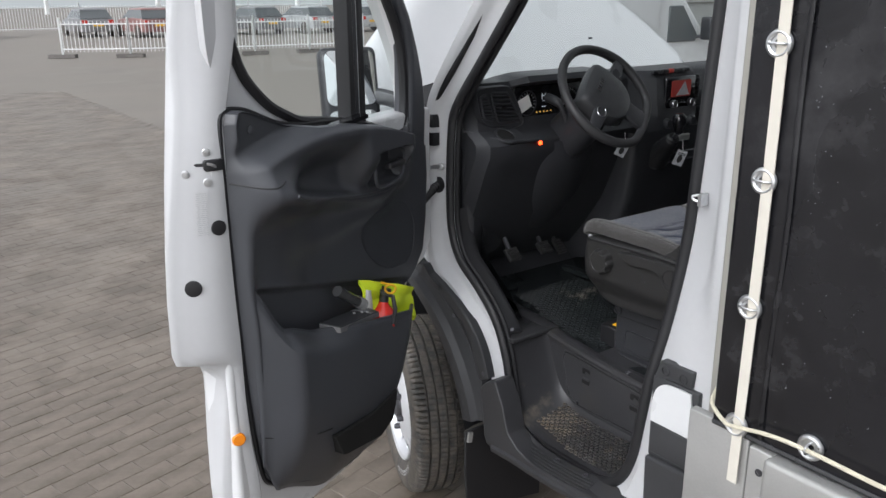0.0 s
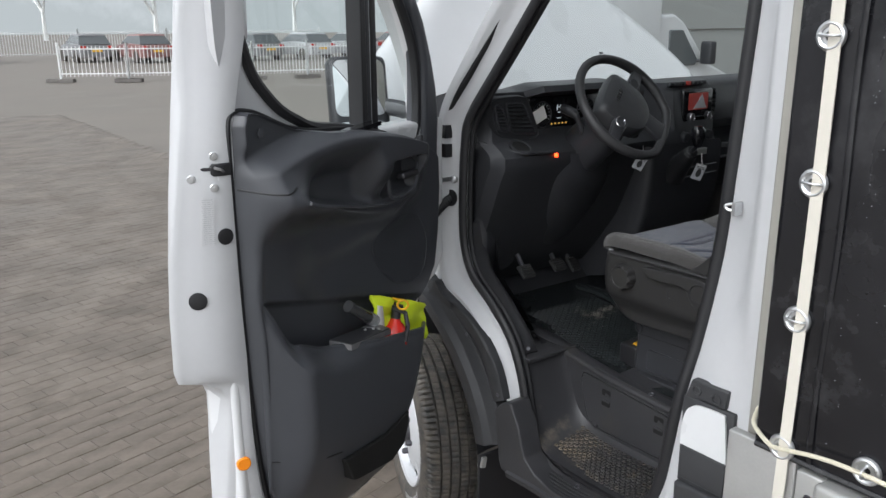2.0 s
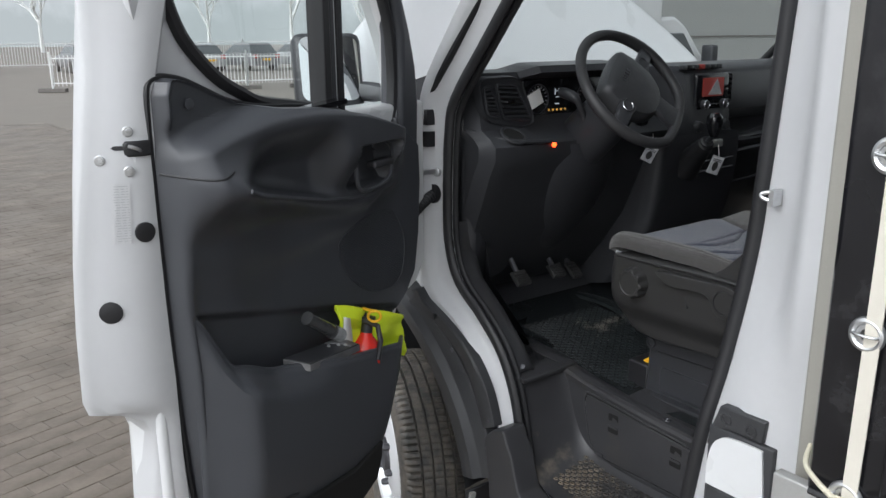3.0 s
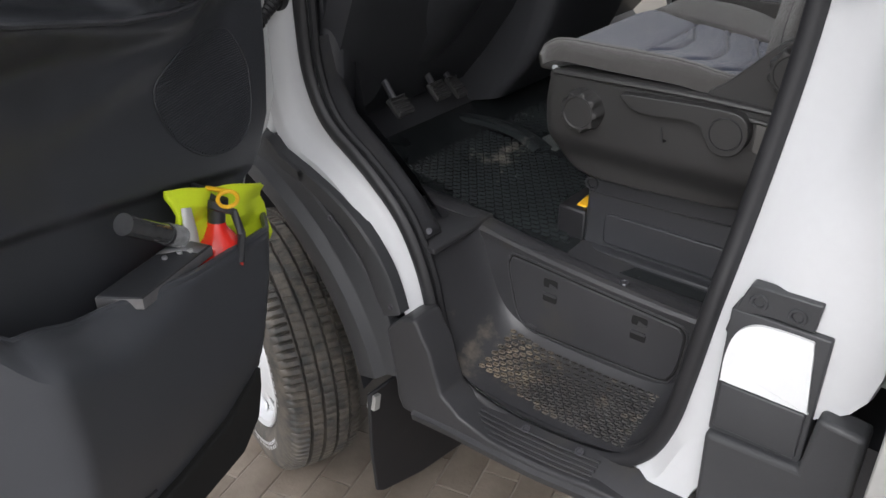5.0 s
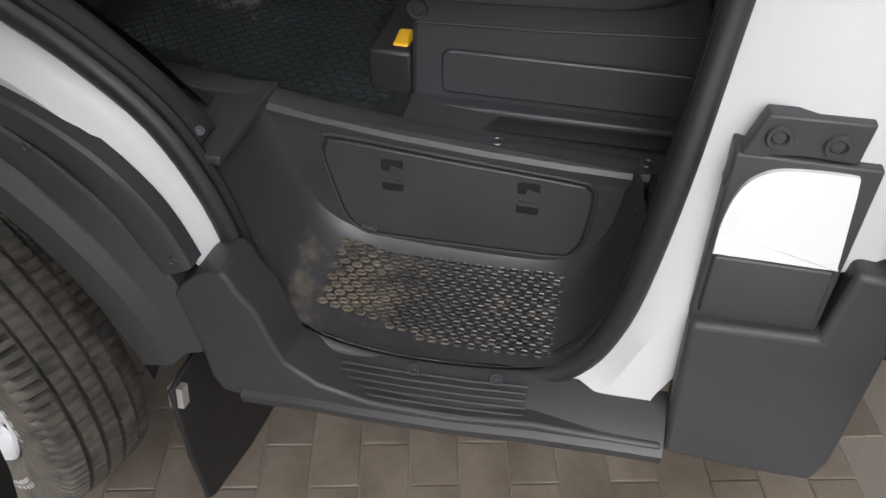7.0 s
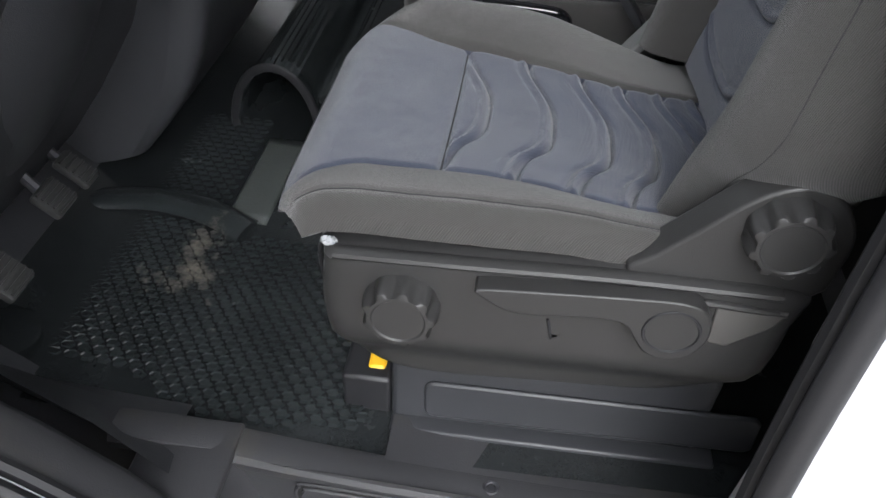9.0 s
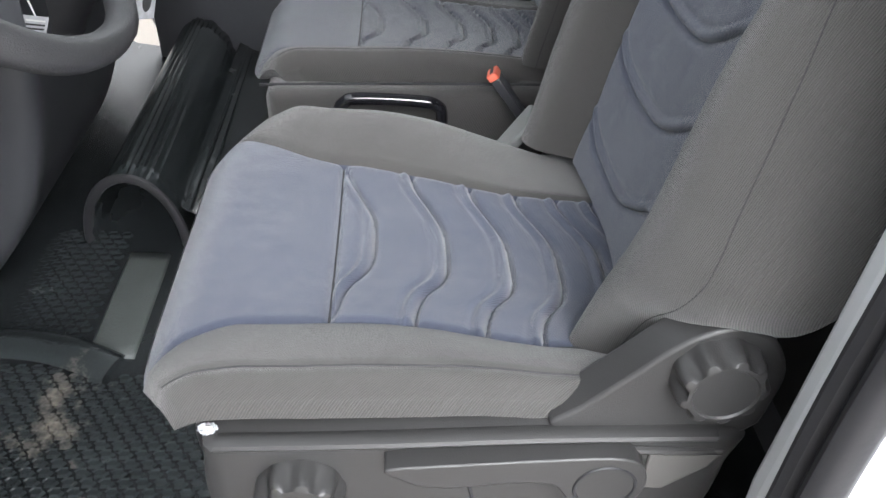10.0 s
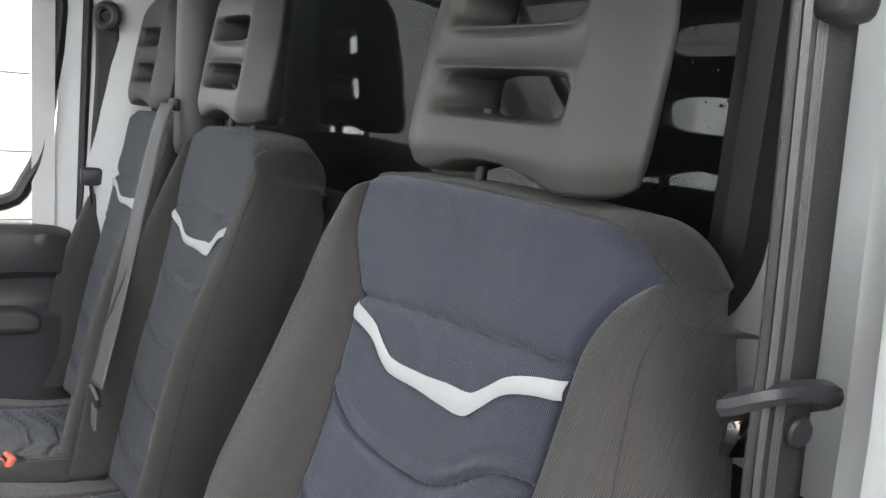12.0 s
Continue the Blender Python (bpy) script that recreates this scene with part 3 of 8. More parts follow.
# ---- step well, floor and pillars ----
floor_z = lambda y: 0.805 + 0.055 * (y + 0.60)
bm = bmesh.new()
WELL = [(-0.395, 0.845), (-0.428, 0.76), (-0.455, 0.675), (-0.490, 0.605), (-0.545, 0.563), (-0.63, 0.552), (-0.78, 0.552), (-0.90, 0.560), (-0.955, 0.60), (-0.988, 0.68), (-1.005, 0.76), (-1.012, 0.835)]
BACK = [(-0.430, 0.832), (-0.452, 0.76), (-0.478, 0.690), (-0.512, 0.640), (-0.565, 0.612), (-0.64, 0.600), (-0.78, 0.598), (-0.89, 0.604), (-0.945, 0.635), (-0.975, 0.690), (-0.988, 0.76), (-0.995, 0.795)]


def ringat(x, t, lift=0.0):
    return catmull([(x, a[0] * (1 - t) + b[0] * t, a[1] * (1 - t) + b[1] * t + lift) for a, b in zip(WELL, BACK)], 5)


loft(bm, [ringat(0.055, 0), ringat(0.075, 0.0), ringat(0.12, 0.12), ringat(0.19, 0.35), ringat(0.225, 0.62), ringat(0.243, 0.86), ringat(0.249, 1.0)])
back = ringat(0.249, 1.0)
bm.faces.new([bm.verts.new(p) for p in back])
part("step_well", bm, WELLPLASTIC, van, "dusty black plastic entry step well")
# the moulded edge over the step
bm = bmesh.new()
edge = [(-0.25, 0.852), (-0.32, 0.852), (-0.40, 0.848), (-0.435, 0.838), (-0.52, 0.826), (-0.64, 0.813), (-0.78, 0.803), (-0.90, 0.798), (-1.00, 0.797), (-1.10, 0.795)]
loft(bm, [[Vector((x, y, z + dz)) for y, z in edge] for x, dz in ((0.247, -0.030), (0.244, -0.012), (0.250, -0.003), (0.262, 0.0), (0.288, 0.0), (0.298, -0.004), (0.306, -0.03))])
part("step_edge", bm, STEPPLASTIC, van)
bm = bmesh.new()
loft(bm, [[Vector((0.072, -1.003, 0.70)), Vector((0.072, -1.012, 0.835))], [Vector((0.12, -1.006, 0.70)), Vector((0.12, -1.016, 0.830))], [Vector((0.25, -1.00, 0.70)), Vector((0.25, -1.02, 0.797))], [Vector((0.252, -1.045, 0.70)), Vector((0.252, -1.060, 0.799))], [Vector((0.10, -1.050, 0.70)), Vector((0.10, -1.058, 0.828))]])
part("step_flange", bm, STEPPLASTIC, van, mods=[("SOLIDIFY", {"thickness": 0.01})])
for p in ((0.269, -0.349, 0.846), (0.27, -0.57, 0.814), (0.27, -0.789, 0.805), (0.27, -1.013, 0.800)):
    screw("screw", p, (0, 0, 1), van, 0.009)
screw("screw", (0.17, -1.008, 0.792), (0.0, 0.8, 0.6), van, 0.009)
screw("screw", (0.11, -1.004, 0.70), (0.0, 1, 0.2), van, 0.008)

# service lid in the step's back wall, with two finger slots in each latch
bm = bmesh.new()
shape = [(-0.521, 0.758), (-0.526, 0.780), (-0.548, 0.788), (-0.74, 0.775), (-0.905, 0.765), (-0.932, 0.759), (-0.942, 0.738), (-0.936, 0.672), (-0.924, 0.640), (-0.896, 0.624), (-0.74, 0.619), (-0.605, 0.617), (-0.572, 0.624), (-0.550, 0.648), (-0.534, 0.700)]
P3 = catmull([(0.2475, y, z) for y, z in shape], 4, True)
prism(bm, [(p.y, p.z) for p in P3], "x", 0.2400, 0.252)
lid = part("service_lid", bm, STEPPLASTIC, van, "black service lid with finger slots", mods=[("BEVEL", {"width": 0.0025, "segments": 2})])
# Near-black plate behind the lid draws its gap as a dark line.
bm = bmesh.new()
prism(bm, [(p.y + (p.y + 0.735) * 0.020, p.z + (p.z - 0.70) * 0.055) for p in P3], "x", 0.2440, 0.252)
part("lid_gap", bm, SHADEBLACK, lid)
bm = bmesh.new()
tube(bm, [(0.2445, p.y + (p.y + 0.735) * 0.030, p.z + (p.z - 0.70) * 0.085) for p in P3], 0.0026, 8, True, up=(1, 0, 0))
part("lid_surround", bm, STEPPLASTIC, lid)
for y, z in ((-0.631, 0.756), (-0.846, 0.747)):
    for dz, h in ((0.0, 0.021), (-0.037, 0.020)):
        # Each slot is a black plate painted as the shade within it.
        bm = bmesh.new()
        prism(bm, rounded_poly((y - 0.0175, z + dz - h / 2), (y + 0.0175, z + dz + h / 2), 0.004), "x", 0.2385, 0.2425)
        part("slot_shade", bm, SHADEBLACK, lid)
        bm = bmesh.new()
        if dz:
            prism(bm, rounded_poly((y - 0.0165, z + dz + h / 2 - 0.005), (y + 0.0165, z + dz + h / 2 + 0.002), 0.002), "x", 0.2370, 0.2400)
        else:
            prism(bm, [(y + 0.004, z - 0.0095), (y - 0.0165, z - 0.0095), (y - 0.0165, z - 0.004), (y + 0.001, z + 0.001)], "x", 0.2372, 0.2400)
        part("latch_tab", bm, STEPPLASTIC, lid)
bm = bmesh.new()
tube(bm, [(0.238, -0.575, 0.628), (0.238, -0.60, 0.624)], 0.005, 8)
part("lid_hinge", bm, STEPPLASTIC, lid)

# tread on the step floor: raised hexagon links
def step_z(x, y):
    """Height of the step floor."""
    return float(np.interp(x, (0.075, 0.12, 0.19, 0.225), (0.552, 0.558, 0.569, 0.582))) + max(0, -0.80 - y) * 0.07 + max(0, y + 0.63) * 0.20


bm = bmesh.new()


def hexlink(bm, c, ux, uy, a, b, w, h):
    """A raised six-sided ring."""
    c = Vector(c)
    pts = [(-0.5, 0), (-0.28, 0.5), (0.28, 0.5), (0.5, 0), (0.28, -0.5), (-0.28, -0.5)]
    up = ux.cross(uy).normalized() * h
    o = [c + ux * (p * a) + uy * (q * b) for p, q in pts]
    i = [c + ux * (p * (a - 1.5 * w)) + uy * (q * (b - 1.5 * w)) for p, q in pts]
    O, I = [bm.verts.new(p) for p in o], [bm.verts.new(p + up * 0.55) for p in i]
    M = [bm.verts.new((p + q) / 2 + up) for p, q in zip(o, i)]
    for k in range(6):
        j = (k + 1) % 6
        bm.faces.new((O[k], O[j], M[j], M[k]))
        bm.faces.new((M[k], M[j], I[j], I[k]))
    bm.faces.new(I)


for i in range(13):
    for j in range(20):
        x, y = 0.078 + i * 0.0124, -0.548 - j * 0.0205 - (i % 2) * 0.01025
        if y > -0.925 and x > 0.10 - 0.3 * max(0.0, -0.62 - y):
            hexlink(bm, (x, y, step_z(x, y) + 0.0022), Vector((0, 1, 0)), Vector((1, 0, 0)), 0.0190, 0.0112, 0.0040, -0.0034)
tagged(part("step_tread", bm, DUSTY, van, smooth=False), kind="stuff")

# cab floor with its rubber mat
bm = bmesh.new()
loft(bm, [[Vector((x, y, floor_z(y) + dz)) for y, dz in ((-1.335, 0.04), (-0.62, 0.0), (-0.40, 0.0), (-0.15, 0.0), (-0.02, 0.012), (0.06, 0.05), (0.20, 0.20), (0.30, 0.36))] for x in (0.30, 0.36, 0.75, 0.92, 1.0, 1.10, 2.0)])
part("floor_mat", bm, FLOORMAT, van, "dusty black rubber floor mat with a hexagon tread")
bm = bmesh.new()
MATZONE = [(0.44, 0.000), (0.56, 0.025), (0.68, 0.040), (0.745, -0.022), (0.750, -0.12), (0.735, -0.22), (0.715, -0.28), (0.73, -0.33), (0.73, -0.60), (0.345, -0.59), (0.315, -0.45), (0.328, -0.32), (0.382, -0.204), (0.396, -0.062)]


def inside(x, y, zone):
    """Whether a point lies within a closed line."""
    hit = False
    for (x0, y0), (x1, y1) in zip(zone, zone[1:] + zone[:1]):
        if (y0 > y) != (y1 > y) and x < x0 + (x1 - x0) * (y - y0) / (y1 - y0):
            hit = not hit
    return hit


for i in range(27):
    for j in range(26):
        x, y = 0.31 + i * 0.0170, -0.60 + j * 0.0260 + (i % 2) * 0.0130
        if inside(x, y, MATZONE):
            hexlink(bm, (x, y, floor_z(y) + 0.0008 + max(0.0, y + 0.02) * 0.15), Vector((0, 1, 0)), Vector((1, 0, 0)), 0.0250, 0.0160, 0.0042, -0.0060)
for i in range(19):
    for j in range(11):
        x, y = 0.80 + i * 0.0170, -0.218 + j * 0.0260 + (i % 2) * 0.0130
        if y < 0.02:
            hexlink(bm, (x, y, floor_z(y) + 0.0008), Vector((0, 1, 0)), Vector((1, 0, 0)), 0.0250, 0.0160, 0.0042, -0.0060)
tagged(part("mat_tread", bm, TREAD, van, smooth=False), kind="stuff")
bm = bmesh.new()
tube(bm, catmull([(0.45, 0.17, 0.90), (0.60, 0.15, 0.872), (0.70, 0.095, 0.858), (0.760, 0.0, 0.850), (0.780, -0.11, 0.846), (0.765, -0.21, 0.840), (0.738, -0.29, 0.824)], 6), 0.034, 14, flat=0.45)
part("mat_ridge", bm, TREAD, van)
bm = bmesh.new()
loft(bm, [[Vector((x, y, floor_z(y) + dz)) for y, dz in ((-0.318, -0.001), (-0.311, 0.0045), (-0.242, 0.0045), (-0.235, -0.001))] for x in (0.765, 0.80, 0.90, 1.02, 1.05)])
part("mat_band", bm, BANDRUBBER, van, mods=[("SOLIDIFY", {"thickness": 0.006})])
bm = bmesh.new()
disc(bm, (0.40, -0.02, 0.862), 0.05, (0, -0.2, 1), 24, 0.006)
part("mat_disc", bm, FLOORMAT, van)

# trim inside the front pillar, following the seal
bm = bmesh.new()
K = [(-0.098, 1.235), (-0.108, 1.155), (-0.150, 1.072), (-0.250, 0.998), (-0.340, 0.915), (-0.388, 0.858), (-0.398, 0.842)]
loft(bm, [[Vector((x, y + dy, z + dz)) for y, z in K] for x, dy, dz in ((0.070, 0.004, -0.010), (0.078, 0.0, 0.006), (0.100, -0.002, 0.011), (0.128, 0.0, 0.010), (0.150, 0.003, 0.004), (0.163, 0.008, -0.006), (0.170, 0.015, -0.022), (0.176, 0.02, -0.07))])
part("kick_trim", bm, STEPPLASTIC, van, "scratched black plastic pillar trim", mods=[("SOLIDIFY", {"thickness": 0.004})])
bm = rounded_box((0.080, -0.432, 0.830), (0.30, -0.300, 0.845), 0.004)
part("well_corner", bm, STEPPLASTIC, van)
bm = bmesh.new()
loft(bm, [[Vector((x, y, z + dz)) for y, z in ((-0.635, 0.8135), (-0.70, 0.809), (-0.78, 0.803), (-0.90, 0.798), (-1.00, 0.797), (-1.10, 0.795))] for x, dz in ((0.285, -0.001), (0.345, 0.001), (0.368, 0.0), (0.372, -0.02))])
part("edge_plate", bm, STEPPLASTIC, van)
screw("screw", (0.108, -0.394, 0.866), (-0.5, -0.6, 0.6), van, 0.006)
bm = bmesh.new()
loft(bm, [[Vector((0.20, -0.36, 0.85)), Vector((0.21, -0.27, 0.93)), Vector((0.21, -0.12, 1.05)), Vector((0.20, -0.09, 1.3))], [Vector((0.30, -0.34, 0.835)), Vector((0.30, -0.20, 0.85)), Vector((0.29, 0.02, 0.95)), Vector((0.27, 0.05, 1.3))], [Vector((0.33, -0.34, 0.83)), Vector((0.34, -0.1, 0.84)), Vector((0.33, 0.25, 1.0)), Vector((0.30, 0.28, 1.3))]])
part("side_lining", bm, BLACK, van)
# firewall, engine tunnel, rear wall lining, roof
bm = bmesh.new()
loft(bm, [[Vector((x, y, z)) for y, z in ((-0.02, 0.82), (0.10, 0.95), (0.24, 1.12), (0.27, 1.60))] for x in (0.30, 0.8, 1.4, 2.0)])
part("firewall", bm, BLACK, van)
# Unseen panel added behind the firewall to stop light leaking in.
bm = bmesh.new()
box(bm, (0.13, 0.335, 0.45), (1.96, 0.365, 1.57))
part("leak_stop", bm, BLACK, van)
bm = bmesh.new()
box(bm, (0.10, -1.34, 2.20), (1.96, -0.45, 2.24))
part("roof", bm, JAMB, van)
# Out of view; its grey is raised to bounce light into the cab.
bm = bmesh.new()
box(bm, (0.24, -1.30, 2.165), (1.86, -0.55, 2.185))
part("headliner", bm, surf("pale_grey_headliner", (0.50, 0.50, 0.49), 0.9), van)

# ---- bonnet, windscreen, far side, rear wall ----
bm = bmesh.new()
rows = []
for z, y, half in ((1.46, 0.395, 1.02), (1.52, 0.405, 1.05), (1.60, 0.42, 1.07), (1.68, 0.435, 0.985), (1.76, 0.45, 0.89), (1.84, 0.465, 0.78), (1.92, 0.478, 0.66), (1.99, 0.49, 0.56), (2.06, 0.50, 0.44), (2.12, 0.51, 0.30), (2.15, 0.515, 0.12)):
    n = 17
    back = 0.42 * (z - 1.46)
    half *= 1 + 0.30 * back
    rows.append([Vector((1.04 + half * s + 0.10 * back, y + back + 0.05 * (1 - abs(s) ** 2.2) + (0.04 if abs(s) > 0.98 else 0), z + 0.10 * back)) for s in (-1 + 2 * i / (n - 1) for i in range(n))])
loft(bm, rows)
bonnet = part("bonnet", bm, WHITE, van, "raised glossy white bonnet", mods=[("SOLIDIFY", {"thickness": -0.03}), ("SUBSURF", {"levels": 1})])
for x, y, z in ((0.772, 0.620, 1.790), (1.45, 0.612, 1.770)):
    bm = rounded_box((x - 0.017, y - 0.030, z - 0.014), (x + 0.017, y + 0.01, z + 0.010), 0.006)
    part("washer_nozzle", bm, BLACK, bonnet)

bm = bmesh.new()
rows = []
for k in range(7):
    s = k / 6
    z = 1.60 + 0.58 * s
    y = 0.235 - 0.62 * s
    half = 0.86 - 0.10 * s
    rows.append([Vector((1.03 + half * q, y - 0.10 * abs(q) ** 2.5, z)) for q in (-1 + i / 6 for i in range(13))])
loft(bm, rows)
wind = part("windscreen", bm, SCREENGLASS, van, "clear windscreen")
bm = bmesh.new()
tube(bm, [r[0] for r in rows], 0.016, 8)
tube(bm, [r[-1] for r in rows], 0.016, 8)
tube(bm, rows[0], 0.012, 8)
part("windscreen_seal", bm, RUBBER, van)


def apillar(side):
    """A pillar lining beside the windscreen, painted outside, grey inside."""
    f = (lambda x: x) if side < 0 else (lambda x: 2.06 - x)
    bm = bmesh.new()
    loft(bm, [[Vector((f(x), y0 + dy, z)) for x, dy in ((0.055, 0.015), (0.05, 0.055), (0.075, 0.115), (0.13, 0.15), (0.165, 0.12), (0.155, 0.04), (0.10, 0.0))] for y0, z in ((-0.085, 1.55), (-0.105, 1.62), (-0.20, 1.735), (-0.33, 1.89), (-0.50, 2.09), (-0.60, 2.20))], close_u=True)
    return bm


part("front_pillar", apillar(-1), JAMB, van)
part("front_pillar", apillar(1), surf("light_grey_pillar_lining", (0.42, 0.43, 0.43), 0.7), van)
# black weatherstrip ahead of the near pillar
bm = bmesh.new()
strip_line = catmull([(0.028, -0.02, 1.48), (0.026, -0.035, 1.58), (0.03, -0.06, 1.645), (0.035, -0.17, 1.775), (0.042, -0.32, 1.955), (0.05, -0.50, 2.17)], 5)
tube(bm, strip_line, 0.016, 8, up=(1, 0, 0))
part("pillar_weatherstrip", bm, RUBBER, van)
bm = bmesh.new()
for z in (1.48, 1.545):
    box(bm, (0.012, -0.062, z), (0.04, -0.030, z + 0.045))
part("pillar_clip", bm, RUBBER, van)
# cable boot and check strap between door and pillar
bm = bmesh.new()
pts = catmull([(0.050, -0.045, 1.335), (0.0, -0.062, 1.318), (-0.05, -0.075, 1.29), (-0.085, -0.08, 1.265)], 10)
tube(bm, pts, [0.0145 + 0.003 * (i % 2) for i in range(len(pts))], 10)
part("cable_boot", bm, RUBBER, van, "ribbed rubber cable boot")
bm = bmesh.new()
prism(bm, [(-0.052 + 0.019 * math.cos(a), 1.335 + 0.030 * math.sin(a)) for a in (2 * math.pi * k / 18 for k in range(18))], "x", 0.036, 0.062)
part("boot_socket", bm, RUBBER, van)
bm = bmesh.new()
box(bm, (-0.09, -0.064, 1.398), (0.05, -0.056, 1.412))
disc(bm, (0.046, -0.062, 1.402), 0.014, (-1, -0.2, 0), 12, 0.006)
part("check_strap", bm, METAL, van)
for z in (1.235, 1.50):
    bm = rounded_box((-0.03, -0.02, z), (0.05, 0.012, z + 0.07), 0.008)
    part("hinge", bm, JAMB, van)
# striker loop on the rear pillar
bm = bmesh.new()
tube(bm, catmull([(0.09, -1.135, 1.478), (0.085, -1.120, 1.482), (0.085, -1.115, 1.490), (0.09, -1.132, 1.496)], 4), 0.004, 8)
box(bm, (0.075, -1.148, 1.470), (0.105, -1.138, 1.502))
part("striker", bm, METAL, van)

# rear pillar: inner lining, black lower cladding, filler flap
POST = ((-1.022, 0.80, 0.200), (-1.046, 1.02, 0.200), (-1.070, 1.25, 0.200), (-1.087, 1.45, 0.200), (-1.097, 1.60, 0.202), (-1.106, 1.76, 0.211), (-1.114, 1.90, 0.224), (-1.121, 2.05, 0.236), (-1.126, 2.2, 0.245))
bm = bmesh.new()
loft(bm, [[Vector((rim_x(y, z) + 0.004, y + 0.004, z)), Vector((rim_x(y, z) + 0.012, y - 0.008, z)), Vector((0.158, y - 0.014, z)), Vector((0.166, y - 0.016, z)), Vector((0.170, y - 0.024, z)), Vector((0.168, y - 0.04, z))] for y, z, e in POST])
part("pillar_trim", bm, TRIM, van, "black plastic pillar edge trim")
bm = bmesh.new()
loft(bm, [[Vector((0.160, y - 0.024, z)), Vector((0.172, y - 0.0235, z)), Vector((e - 0.008, y - 0.024, z)), Vector((e - 0.002, y - 0.027, z)), Vector((e, y - 0.034, z)), Vector((e + 0.012, y - 0.058, z)), Vector((e + 0.034, y - 0.070, z)), Vector((e + 0.036, y - 0.078, z)), Vector((e + 0.040, -1.335, z))] for y, z, e in POST])
part("rear_pillar_lining", bm, WHITE, van, "white painted rear pillar")
bm = bmesh.new()
prism(bm, [(-1.114, 1.515), (-1.143, 1.522), (-1.170, 1.528), (-1.193, 1.50), (-1.205, 1.0), (-1.10, 0.9), (-1.092, 1.2)], "x", 0.20, 0.228)
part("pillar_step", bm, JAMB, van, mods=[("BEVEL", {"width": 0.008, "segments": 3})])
bm = bmesh.new()
prism(bm, [(-1.083, 0.745), (-1.088, 0.60), (-1.095, 0.478), (-1.20, 0.470), (-1.305, 0.472), (-1.318, 0.52), (-1.318, 0.855), (-1.245, 0.862), (-1.236, 0.75)], "x", 0.006, 0.06)
part("lower_cladding", bm, TRIM, van, "black plastic lower cladding", mods=[("BEVEL", {"width": 0.010, "segments": 3})])
flapbase = rounded_box((0.024, -1.235, 0.742), (0.07, -1.082, 0.99), 0.004)
filler = part("filler_recess", flapbase, TRIM, van)
bm = bmesh.new()
prism(bm, [(-1.104, 1.040), (-1.086, 0.985), (-1.078, 0.945), (-1.086, 0.935), (-1.10, 0.975), (-1.118, 0.990), (-1.15, 0.994), (-1.207, 0.992), (-1.211, 1.042)], "x", 0.025, 0.05)
part("flap_bracket", bm, TRIM, van, mods=[("BEVEL", {"width": 0.003, "segments": 2})])
for p in ((0.023, -1.121, 1.015), (0.023, -1.180, 1.012)):
    screw("flap_screw", p, (-1, 0, 0), van, 0.0115, TRIM)
bm = bmesh.new()
prism(bm, [(p.y, p.z) for p in catmull([(0, -1.088, 0.858), (0, -1.088, 0.905), (0, -1.098, 0.950), (0, -1.120, 0.973), (0, -1.15, 0.980), (0, -1.205, 0.981), (0, -1.213, 0.972), (0, -1.220, 0.915), (0, -1.226, 0.858), (0, -1.222, 0.853), (0, -1.15, 0.853), (0, -1.093, 0.853)], 3, True)], "x", 0.018, 0.03)
part("filler_flap", bm, WHITE, van, "white filler flap", mods=[("BEVEL", {"width": 0.004, "segments": 3})])
bm = rounded_box((0.017, -1.226, 0.757), (0.03, -1.09, 0.850), 0.004)
part("filler_step", bm, TRIM, van)

# far side: door with window, pillar
bm = bmesh.new()
prism(bm, [(-1.20, 0.5), (-0.2, 0.5), (-0.05, 1.0), (-0.05, 1.55), (-1.12, 1.55)], "x", 1.98, 2.05)
far_door = part("far_door", bm, JAMB, van, mods=[("BEVEL", {"width": 0.02, "segments": 3})])
# Darker plastic than the near door's, to put shade into the far lining.
bm = bmesh.new()
PROFILE = ((1.985, 1.572), (1.950, 1.568), (1.928, 1.552), (1.922, 1.520), (1.926, 1.470), (1.946, 1.452), (1.952, 1.405), (1.940, 1.380), (1.925, 1.370), (1.925, 1.300), (1.935, 1.10), (1.935, 0.75), (1.985, 0.75))
loft(bm, [[Vector((x + dx, y, z - (z - 1.10) * drop if z > 1.10 else z)) for x, z in PROFILE] for y, dx, drop in ((-1.085, 0.055, 0.10), (-1.080, 0.030, 0.06), (-1.065, 0.012, 0.030), (-1.03, 0.003, 0.010), (-0.97, 0.0, 0.0), (-0.35, 0.0, 0.015), (-0.10, 0.0, 0.12))])
part("door_lining", bm, BLACK, far_door, "black plastic lining of the far door")
bm = bmesh.new()
prism(bm, [(-1.00, 1.335), (-0.3, 1.36), (-0.25, 1.40), (-0.35, 1.425), (-0.96, 1.395), (-1.00, 1.375)], "x", 1.895, 1.945)
part("armrest", bm, TRIM, far_door, mods=[("BEVEL", {"width": 0.016, "segments": 3})])
bm = bmesh.new()
disc(bm, (1.922, -1.005, 1.535), 0.018, (-1, 0, 0), 18, 0.004)
part("speaker_cap", bm, TRIM, far_door)
WIN = [(-1.010, 2.16), (-1.02, 1.80), (-0.985, 1.665), (-0.90, 1.605), (-0.50, 1.60), (-0.12, 1.60), (-0.10, 1.66), (-0.30, 1.90), (-0.52, 2.16)]
bm = bmesh.new()
tube(bm, catmull([(1.985, y, z) for y, z in WIN], 5, True), 0.018, 8, True, up=(1, 0, 0))
part("window_seal", bm, RUBBER, far_door)
bm = bmesh.new()
bm.faces.new([bm.verts.new(p) for p in catmull([(1.988, y, z) for y, z in WIN], 5, True)])
part("far_glass", bm, SCREENGLASS, far_door)
bm = bmesh.new()
